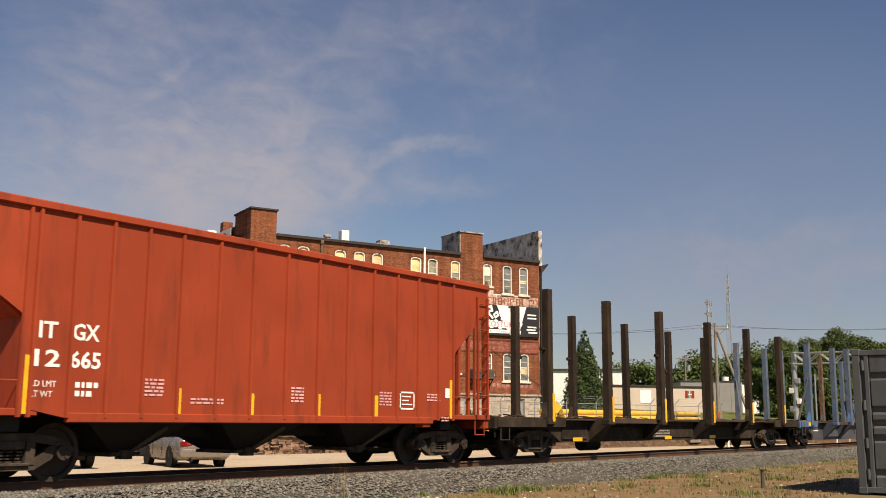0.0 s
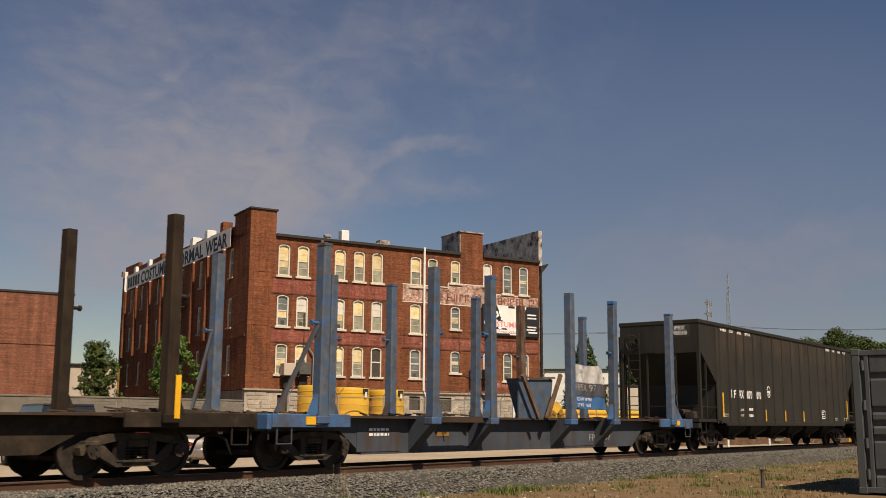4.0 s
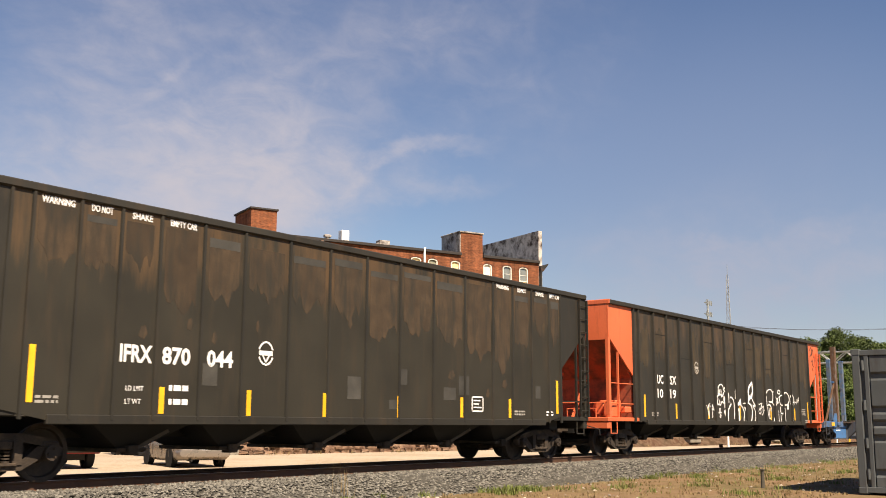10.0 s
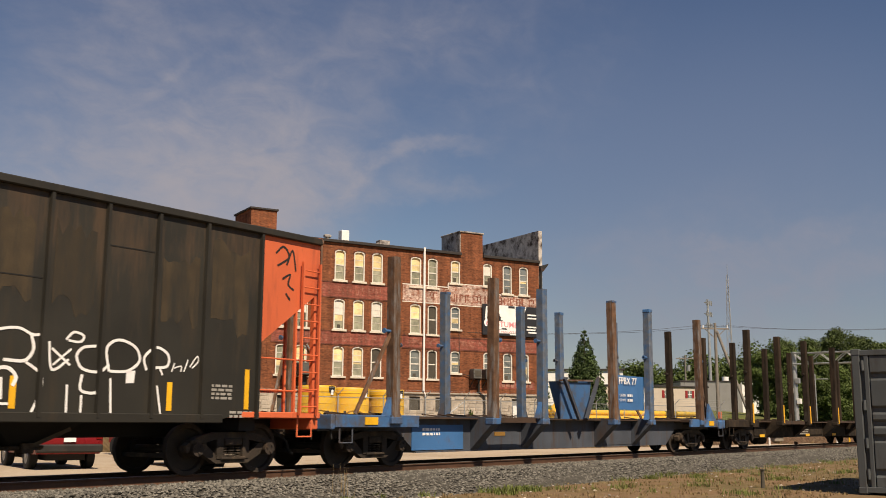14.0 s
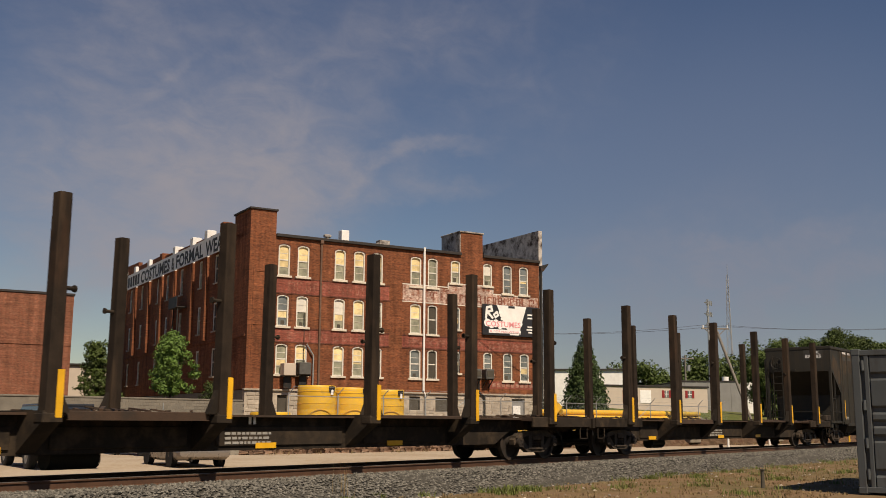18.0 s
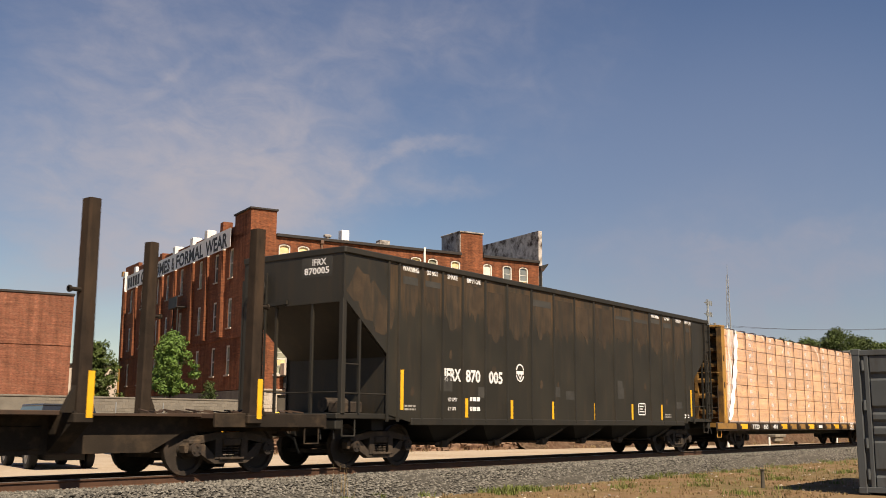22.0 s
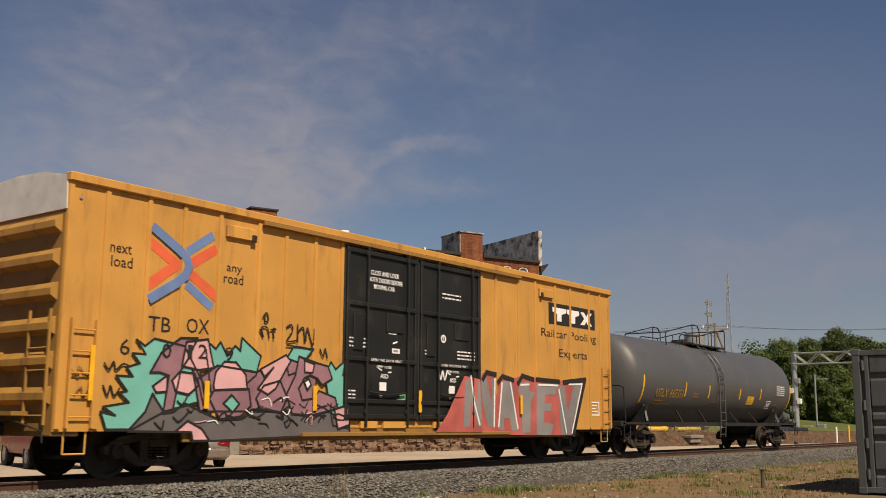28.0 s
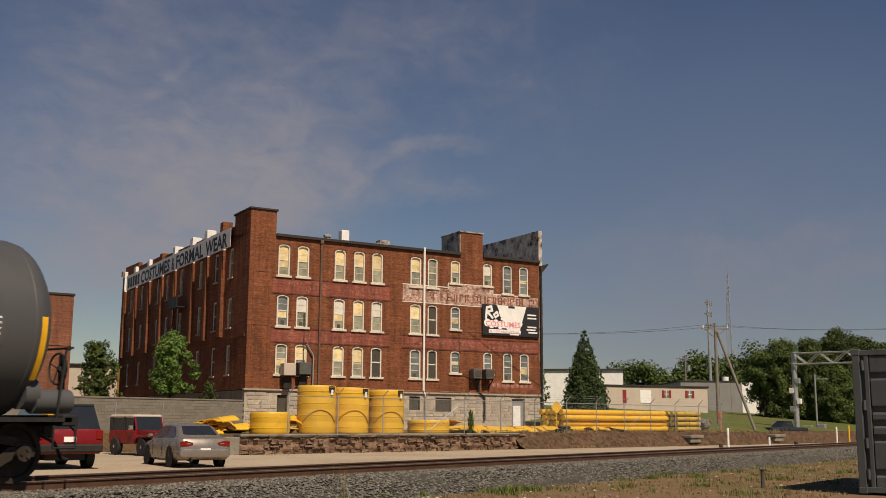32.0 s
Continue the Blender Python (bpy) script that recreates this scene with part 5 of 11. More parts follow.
def truck_meshes():
    if MESH:
        return
    r = WHEEL_R
    g = G().cyl((0, -1.12, 0), (0, 1.12, 0), 0.075, 10)
    for s in (-1, 1):
        y = s * 0.755
        prof = [(0.12, -0.09), (0.16, -0.09), (0.17, -0.03), (0.38, -0.02), (0.40, -0.065), (r, -0.065), (r, 0.045), (r + 0.028, 0.06), (r + 0.02, 0.085), (0.40, 0.085), (0.38, 0.03), (0.17, 0.02), (0.16, 0.09), (0.12, 0.09)]
        g.lathe([(a, -s * -b if s < 0 else -b) for a, b in prof], (0, y, 0), "y", 32)
        g.cyl((0, s * 0.98, 0), (0, s * 1.17, 0), 0.125, 14)
        for k in range(3):
            a = 2.1 * k
            g.cyl((0.07 * math.cos(a), s * 1.16, 0.07 * math.sin(a)), (0.07 * math.cos(a), s * 1.195, 0.07 * math.sin(a)), 0.022, 6)
    MESH["wheelset"] = g.mesh("wheelset", M_WHEEL)
    ring = G()
    for s in (-1, 1):
        ring.lathe([(r + 0.001, -0.06), (r + 0.001, 0.04)], (0, s * 0.755, 0), "y", 32)
    for s, key in ((-1, "side_near"), (1, "side_far")):
        g = G()
        a, b = s * 0.93, s * 1.09
        g.prism([(-1.12, 0.53), (-0.86, 0.69), (-0.40, 0.77), (0.40, 0.77), (0.86, 0.69), (1.12, 0.53), (1.1, 0.40), (1.04, 0.40), (1.0, 0.56), (0.80, 0.56), (0.36, 0.64), (-0.36, 0.64), (-0.80, 0.56), (-1.0, 0.56), (-1.04, 0.40), (-1.1, 0.40)], "y", a, b)
        g.prism([(-0.80, 0.56), (-0.72, 0.36), (-0.40, 0.19), (0.40, 0.19), (0.72, 0.36), (0.80, 0.56), (0.66, 0.56), (0.34, 0.29), (-0.34, 0.29), (-0.66, 0.56)], "y", a, b)
        g.prism([(-0.40, 0.28), (-0.24, 0.28), (-0.24, 0.65), (-0.40, 0.65)], "y", a, b + s * 0.02).prism([(0.24, 0.28), (0.40, 0.28), (0.40, 0.65), (0.24, 0.65)], "y", a, b + s * 0.02)
        g.box(-0.3, 0.3, a, b + s * 0.05, 0.26, 0.31, 0.01)
        for x in (-0.16, 0.0, 0.16):
            for k in range(4):
                g.cyl((x, s * 1.03, 0.315 + k * 0.05), (x, s * 1.03, 0.34 + k * 0.05), 0.065, 8)
        g.box(-0.22, 0.22, s * 0.75, s * 1.13, 0.52, 0.66, 0.02)
        for x in (-0.889, 0.889):
            g.box(x - 0.14, x + 0.14, a - s * 0.02, b + s * 0.03, 0.55, 0.64, 0.02)
        MESH[key] = g.mesh("side_frame", M_TRUCK)
    MESH["bolster"] = G().box(-0.22, 0.22, -0.9, 0.9, 0.46, 0.74, 0.03).cyl((0, 0, 0.74), (0, 0, 0.86), 0.2, 12).box(-1.2, -1.1, -0.7, 0.7, 0.3, 0.38).box(1.1, 1.2, -0.7, 0.7, 0.3, 0.38).mesh("truck", M_TRUCK)
    g = G()
    g.box(-0.9, 0.0, -0.12, 0.12, 0.72, 0.92, 0.02).box(0.0, 0.16, -0.16, 0.16, 0.66, 0.98, 0.04).box(0.1, 0.36, -0.2, -0.05, 0.68, 0.96, 0.04).box(0.1, 0.26, 0.06, 0.18, 0.68, 0.96, 0.04)
    MESH["coupler"] = g.mesh("coupler", M_TRUCK)
    g = G().tube([(-0.1, -0.35, 0.78), (0.25, -0.36, 0.6), (0.45, -0.28, 0.34), (0.62, -0.2, 0.3)], 0.03, 6)
    MESH["hose"] = g.mesh("brake_hose", M_TYRE)


def running_gear(car, xa, xb, ea, eb):
    """Two trucks with their wheelsets, and a coupler at each end; all in the car's space."""
    truck_meshes()
    for x in (xa, xb):
        t = part("truck", MESH["bolster"], None, car, "grimy cast steel truck")
        t.location = (x, 0, 0)
        part("side_frame", MESH["side_near"], None, t)
        part("side_frame", MESH["side_far"], None, t)
        for dx in (-0.889, 0.889):
            w = part("wheelset", MESH["wheelset"], None, t)
            w.location = (dx, 0, WHEEL_R)
            WHEELSETS.append((w, dx, WHEEL_R))
    for x, turn in ((ea, 180), (eb, 0)):
        c = part("coupler", MESH["coupler"], None, car)
        c.matrix_basis = pose(x, 0, 0, 0, 0, turn)
        h = part("brake_hose", MESH["hose"], None, car)
        h.matrix_basis = pose(x, 0, 0, 0, 0, turn)
        d = 1 if turn == 0 else -1
        part("uncoupling_lever", G().tube([(x - d * 0.05, 1.35, 0.85), (x + d * 0.1, 0.2, 0.95), (x + d * 0.1, -0.9, 0.95), (x - d * 0.05, -1.4, 0.8), (x - d * 0.05, -1.42, 0.62)], 0.016, 5), M_DARKSTEEL, car)


def ladder(car, x0, x1, y, z0, z1, n, mat, name="ladder"):
    g = G().box(x0 - 0.03, x0 + 0.01, y - 0.03, y + 0.03, z0, z1).box(x1 - 0.01, x1 + 0.03, y - 0.03, y + 0.03, z0, z1)
    for i in range(n):
        z = z0 + (i + 0.5) * (z1 - z0) / n
        g.cyl((x0, y, z), (x1, y, z), 0.014, 6)
    return part(name, g, mat, car)


def stirrup(car, x, z, mat, y=-1.5):
    part("sill_step", G().tube([(x - 0.2, y, z), (x - 0.2, y, z - 0.36), (x + 0.2, y, z - 0.36), (x + 0.2, y, z)], 0.018, 5), mat, car)


def bars(car, name, x, z, w, rows, mat, y, h=0.045, gap=0.03, seed=0):
    """Small unreadable lettering as plain bars, row under row."""
    rng = random.Random(seed + int(abs(x) * 100))
    g = G()
    for i in range(rows):
        u, zz = x, z - i * (h + gap)
        while u < x + w:
            k = min(rng.uniform(0.05, 0.16), x + w - u)
            if k > 0.02:
                g.box(u, u + k, y, y - 0.003, zz, zz + h)
            u += k + 0.035
    return part(name, g, mat, car)


def stencil_box(car, x, z, w, h, y, mat):
    g = G()
    t = 0.035
    g.box(x, x + w, y, y - 0.004, z, z + t).box(x, x + w, y, y - 0.004, z + h - t, z + h).box(x, x + t, y, y - 0.004, z, z + h).box(x + w - t, x + w, y, y - 0.004, z, z + h)
    for i in range(3):
        g.box(x + 0.08, x + w * (0.85, 0.6, 0.75)[i], y, y - 0.004, z + h * (0.25 + 0.22 * i), z + h * (0.25 + 0.22 * i) + 0.03)
    return part("test_stencil", g, mat, car, "white stencilled inspection box")


def round_mark(car, x, z, r, y, mat):
    g = G()
    n = 16
    for i in range(n):
        if i % 8 in (0, 7):
            continue
        a, b = 2 * math.pi * i / n, 2 * math.pi * (i + 1) / n
        stroke(g, [(x + r * 0.85 * math.cos(a), z + r * math.sin(a)), (x + r * 0.85 * math.cos(b), z + r * math.sin(b))], y, 0.035)
    g.box(x - r * 0.8, x + r * 0.8, y, y - 0.004, z - 0.04, z + 0.05)
    stroke(stroke(g, [(x - r * 0.35, z - 0.05), (x, z - r * 0.75)], y, 0.03), [(x + r * 0.35, z - 0.05), (x, z - r * 0.75)], y, 0.03)
    return part("round_emblem", g, mat, car)


def reflectors(car, rows, y):
    for x, z0, z1 in rows:
        part("reflector_strip", G().box(x - 0.055, x + 0.055, y, y - 0.006, z0, z1), M_REFLECT, car, "yellow reflective strip")


def hopper_shell(car, e0, e1, s0, s1, ztop, zs, body, endmat, posts, half=1.6, post_w=0.11, post_d=0.07, slope=3.62, knee=2.45, endside=None, sheet=None, under=None):
    """Sides with sloping ends, posts, chords, end sheets, end cages and platforms."""
    y1 = half - post_d
    for s in (-1, 1):
        mid = [(s0, ztop), (s1, ztop), (s1, zs + 0.18), (s1 - 0.9, zs), (s0 + 0.9, zs), (s0, zs + 0.18)]
        part("side_sheet", G().prism(mid, "y", s * (y1 - 0.05), s * y1), sheet or body, car)
        for d, e in ((-1, s0), (1, s1)):
            ee = e0 if d < 0 else e1
            part("end_gusset", G().prism([(e, ztop), (ee, ztop), (ee, slope), (e, knee)], "y", s * (y1 - 0.045), s * (y1 + 0.004)), endside or body, car)
        for x in posts:
            part("side_post", G().prism([(x - post_w / 2, s * y1), (x - post_w / 3.2, s * half), (x + post_w / 3.2, s * half), (x + post_w / 2, s * y1)], "z", zs + 0.02, ztop - 0.02), body, car)
        part("top_chord", G().box(e0, e1, s * (y1 - 0.05), s * (half + 0.02), ztop - 0.09, ztop + 0.05, 0.02), body, car)
        part("side_sill", G().box(s0 + 0.85, s1 - 0.85, s * (y1 - 0.08), s * (half - 0.01), zs - 0.06, zs + 0.1, 0.015), body, car)
    for d, ee, se in ((-1, e0, s0), (1, e1, s1)):
        i = -d       # inwards
        part("end_sheet", G().box(ee, ee + i * 0.05, -y1 + 0.05, y1 - 0.05, slope - 0.1, ztop), endmat, car)
        part("end_chord", G().box(ee - i * 0.02, ee + i * 0.1, -half, half, ztop - 0.09, ztop + 0.06, 0.02), endmat, car)
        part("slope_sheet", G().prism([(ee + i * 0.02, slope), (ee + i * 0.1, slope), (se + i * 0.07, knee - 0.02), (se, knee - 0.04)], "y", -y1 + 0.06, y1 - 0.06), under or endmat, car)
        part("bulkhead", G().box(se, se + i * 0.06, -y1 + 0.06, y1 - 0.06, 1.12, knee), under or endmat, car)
        mid = ee + (se - ee) * 0.38
        for s in (-1, 1):
            part("corner_post", G().box(ee, ee + i * 0.12, s * (y1 - 0.12), s * y1, 1.15, slope + 0.1, 0.01), endmat, car)
            part("cage_post", G().box(mid - 0.025, mid + 0.025, s * (y1 - 0.06), s * y1, 1.15, slope - (slope - knee) * 0.38 + 0.02), endmat, car)
        for q in (-0.62, 0.5):
            part("end_post", G().box(ee + i * 0.02, ee + i * 0.07, q - 0.03, q + 0.03, 1.15, slope), endmat, car)
        for z, far in ((1.58, se), (2.2, mid + (se - mid) * (1.0 if under else 0.0))):
            part("cage_rail", G().cyl((ee, -y1 + 0.02, z), (far, -y1 + 0.02, z), 0.016, 6), endmat, car)
        part("end_rail", G().cyl((ee + i * 0.03, -y1 + 0.05, 1.6), (ee + i * 0.03, 0.5, 1.6), 0.016, 6), endmat, car)
        part("end_platform", G().box(ee - i * 0.12, se + i * 0.35, -half + 0.06, half - 0.06, 1.04, 1.16, 0.015), endmat, car)
        part("end_sill", G().box(ee - i * 0.1, ee + i * 0.12, -half + 0.1, half - 0.1, 0.82, 1.04, 0.02), endmat, car)
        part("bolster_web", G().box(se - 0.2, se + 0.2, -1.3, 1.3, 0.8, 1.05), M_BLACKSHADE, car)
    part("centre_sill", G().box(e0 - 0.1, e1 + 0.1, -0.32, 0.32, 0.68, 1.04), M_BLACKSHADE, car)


def gates(car, xs, zt, body, w=1.05, zb=0.5, half=1.25, foot=0.85):
    """Discharge hoppers below the floor, drawn in on all sides, with their gate gear."""
    for x in xs:
        vs = [(x + i * w, j * half, zt) for i, j in ((-1, -1), (1, -1), (1, 1), (-1, 1))] + [(x + i * 0.24, j * foot, zb) for i, j in ((-1, -1), (1, -1), (1, 1), (-1, 1))]
        h = part("hopper_chute", G().add(vs, [(0, 1, 2, 3), (4, 5, 6, 7), (0, 1, 5, 4), (1, 2, 6, 5), (2, 3, 7, 6), (3, 0, 4, 7)]), body, car)
        g = G().box(x - 0.3, x + 0.3, -foot - 0.06, foot + 0.06, zb - 0.07, zb, 0.01).box(x - 0.1, x + 0.12, -foot - 0.14, -foot + 0.1, zb - 0.12, zb + 0.05, 0.015)
        g.cyl((x - 0.28, -foot - 0.05, zb - 0.02), (x + 0.32, -foot - 0.05, zb - 0.02), 0.03, 6)
        part("gate_gear", g, M_TRUCK, h, "rusty gate rack and handle")
        part("chute_brace", G().bar((x + 0.08, -foot - 0.06, zb - 0.02), (x + 0.5, -half - 0.04, zt - 0.12), 0.045, 0.06), M_DUSTY, h, "dusty diagonal brace")


def brake_gear(car, x, y, z, mat):
    g = G()
    n = 14
    for i in range(n):
        a, b = 2 * math.pi * i / n, 2 * math.pi * (i + 1) / n
        g.cyl((x, y + 0.27 * math.cos(a), z + 0.27 * math.sin(a)), (x, y + 0.27 * math.cos(b), z + 0.27 * math.sin(b)), 0.02, 5)
    for k in range(4):
        a = k * math.pi / 2 + 0.4
        g.cyl((x, y, z), (x, y + 0.27 * math.cos(a), z + 0.27 * math.sin(a)), 0.014, 5)
    g.cyl((x, y, z), (x + 0.12, y, z), 0.05, 8)
    part("brake_wheel", g, mat, car)


def bulk_hopper(x0, x1, marks, rust, seed):
    """The sooty black open hoppers with fourteen panels a side."""
    car, xc = start_car("hopper_car", x0, x1, "black steel open-top hopper car with white lettering%s" % (" and rust-stained upper panels" if rust else ""), "hopper car")
    L = (x1 - x0) / 2
    s = L - 1.48
    posts = [-s, -7.95, -7.1, -6.3, -5.48, -4.5, -3.5, -2.3, -1.13, 0.04, 1.2, 2.45, 3.72, 4.94, 5.87, 6.8, 7.7, s]
    hopper_shell(car, -L, L, -s, s, 4.66, 0.97, M_BLACKCAR, M_BLACKCAR, posts, post_w=0.075, post_d=0.035, sheet=M_RUSTYBLACK if rust else M_WORNBLACK)
    running_gear(car, -L + 1.85, L - 1.85, -L - 0.1, L + 0.1)
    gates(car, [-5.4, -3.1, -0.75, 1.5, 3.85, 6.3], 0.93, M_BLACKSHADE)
    y = -1.566
    if rust:
        rng = random.Random(seed)
        for k in range(3 if seed == 3 else 0):
            u = -L + 0.25 + k * 0.35
            edge = [(u + 0.5 * math.cos(q * 0.7) * rng.uniform(0.5, 1.0) + 0.3, 3.9 - 0.25 * k + 0.55 * math.sin(q * 0.7) * rng.uniform(0.5, 1.0)) for q in range(9)]
            part("flaked_panel", G().prism(edge, "y", -1.569, -1.5702 - 0.0004 * k), M_RUSTPATCH, car, "brown weathered patch where the paint has gone")
        for i, (a, b) in enumerate(zip(posts, posts[1:])):
            if b - a < 0.5:
                continue
            lo = rng.uniform(3.0, 3.55) if seed == 3 else rng.uniform(2.2, 3.5)
            hi = rng.uniform(4.28, 4.42)
            n = 9
            u0, u1 = a + rng.uniform(0.08, 0.16), b - rng.uniform(0.08, 0.16)
            edge = [(u0 + (u1 - u0) * q / n, lo + rng.uniform(-0.16, 0.2) + 0.25 * abs(2 * q / n - 1)) for q in range(n + 1)]
            part("flaked_panel", G().prism([(u1, hi), (u0, hi)] + edge, "y", -1.566, -1.5675), M_RUSTPATCH, car, "brown weathered patch where the paint has gone")
            if rng.random() < 0.45:
                part("paint_patch", G().box(u0, u1, -1.566, -1.569, hi - rng.uniform(0.1, 0.2), hi), M_PATCHGREY, car, "grey touch-up patch")
            if rng.random() < 0.5:
                g = G()
                for q in range(1):
                    z = rng.uniform(1.3, lo - 0.1)
                    w = rng.uniform(0.08, 0.3)
                    u = rng.uniform(u0, max(u0 + 0.01, u1 - w))
                    g.prism([(u, z), (u + w * 0.6, z - 0.05), (u + w, z + 0.06), (u + w * 0.7, z + 0.2), (u + w * 0.2, z + 0.16)], "y", -1.566, -1.5672)
                part("rust_stain", g, M_RUSTPATCH, car)
        for _ in range(7):
            a, z = rng.uniform(-s + 0.5, s - 1), rng.uniform(1.15, 1.9)
            part("paint_patch", G().box(a, a + rng.uniform(0.25, 0.5), y, y - 0.002, z, z + rng.uniform(0.2, 0.5)), M_PATCHGREY, car, "grey touch-up patch")
    spaced = (("I", -6.93, 0.07), ("F", -6.66, 0.2), (marks[0][2:], -6.09, 0.44), (marks[1], -5.33, 0.58), (marks[2], -4.28, 0.48))
    close = ((marks[0], -6.2, 0.66), (marks[1], -5.33, 0.62), (marks[2], -4.33, 0.62))
    for word, x, w in (close if rust else spaced):
        lettering("car_mark", word, x, y, 1.97, 0.30, M_LABELWHITE, car, w, bold=0.012)
    round_mark(car, -2.88, 2.28, 0.22, y, M_LABELWHITE)
    for k0 in (1, 13):
        for i, wd in enumerate(("WARNING", "DO NOT", "SHAKE", "EMPTY CAR")):
            w = 0.6 if len(wd) > 6 else 0.42
            lettering("warning_text", wd, (posts[k0 + i] + posts[k0 + i + 1]) / 2 - w / 2, y - 0.003, 4.43, 0.12, M_LABELWHITE, car, w, bold=0.004)
    reflectors(car, [(-7.76, 1.24, 2.13), (-3.28, 1.1, 1.56), (-0.95, 1.1, 1.55), (1.44, 1.1, 1.55), (5.9, 1.1, 1.58), (8.12, 1.23, 2.14)] if not rust else [(-7.8, 1.25, 2.15), (-5.3, 1.1, 1.56), (-3.28, 1.08, 1.56), (-1.2, 1.08, 1.56), (1.2, 1.08, 1.56), (3.6, 1.1, 1.58), (5.73, 1.1, 1.59), (8.12, 1.23, 2.14)], y)
    stencil_box(car, 4.02, 1.24, 0.5, 0.38, y, M_LABELWHITE)
    lettering("weight_mark", "LD LMT", -6.05, y, 1.48, 0.09, M_LABELWHITE, car, 0.36)
    lettering("weight_mark", "LT WT", -6.05, y, 1.26, 0.09, M_LABELWHITE, car, 0.32)
    bars(car, "small_stencil", -5.15, 1.5, 0.42, 1, M_LABELWHITE, y, 0.1)
    bars(car, "small_stencil", -5.15, 1.26, 0.42, 1, M_LABELWHITE, y, 0.1)
    bars(car, "small_stencil", -7.7, 1.32, 0.4, 2, M_GREYINK, y)
    bars(car, "small_stencil", 5.95, 1.25, 0.5, 2, M_GREYINK, y)
    bars(car, "small_stencil", 7.55, 1.25, 0.35, 2, M_LABELWHITE, y)
    # end lettering, ladders, brake gear
    part("mark_panel", G().box(-L - 0.003, -L, -1.22, -0.3, 4.1, 4.56), M_PATCHGREY, car, "grey patch behind the end mark")
    lettering("end_mark", marks[0], -L - 0.004, -0.62, 4.36, 0.15, M_LABELWHITE, car, 0.42, "end", bold=0.004)
    lettering("end_mark", marks[1] + marks[2], -L - 0.004, -0.38, 4.17, 0.15, M_LABELWHITE, car, 0.75, "end", bold=0.004)
    ladder(car, L - 0.45, L - 0.03, -1.62, 1.15, 4.55, 9, M_BLACKCAR)
    ladder(car, -L + 0.05, -L + 0.5, 1.62, 1.15, 4.2, 9, M_BLACKCAR)
    g = G()
    for q in (0.75, 1.2):
        g.box(-L - 0.09, -L - 0.05, q - 0.02, q + 0.02, 1.15, 4.3)
    for i in range(9):
        g.cyl((-L - 0.07, 0.75, 1.3 + i * 0.33), (-L - 0.07, 1.2, 1.3 + i * 0.33), 0.014, 5)
    part("end_ladder", g, M_BLACKCAR, car)
    part("end_brace", G().bar((-L - 0.04, 1.25, 3.55), (-L - 0.04, 0.1, 3.6), 0.05, 0.08), M_BLACKCAR, car)
    brake_gear(car, -L - 0.14, 1.0, 3.95, M_BLACKCAR)
    part("brake_cylinder", G().cyl((-L + 0.55, -0.5, 1.35), (-L + 1.25, -0.5, 1.35), 0.16, 12).box(-L + 0.5, -L + 1.2, -1.1, -0.7, 1.16, 1.42, 0.03), M_TRUCK, car)
    for x in (-L + 0.3, L - 0.3):
        stirrup(car, x, 1.04, M_BLACKCAR)
    return car


def graffiti_curve(g, pts, y, w):
    """A smooth sprayed line through points."""
    out = []
    n = len(pts)
    for i in range(n - 1):
        p0, p1, p2, p3 = pts[max(i - 1, 0)], pts[i], pts[i + 1], pts[min(i + 2, n - 1)]
        for k in range(5):
            t = k / 5
            out.append(tuple(0.5 * (2 * p1[j] + (p2[j] - p0[j]) * t + (2 * p0[j] - 5 * p1[j] + 4 * p2[j] - p3[j]) * t * t + (3 * p1[j] - p0[j] - 3 * p2[j] + p3[j]) * t ** 3) for j in (0, 1)))
    out.append(pts[-1])
    return stroke(g, out, y, w)


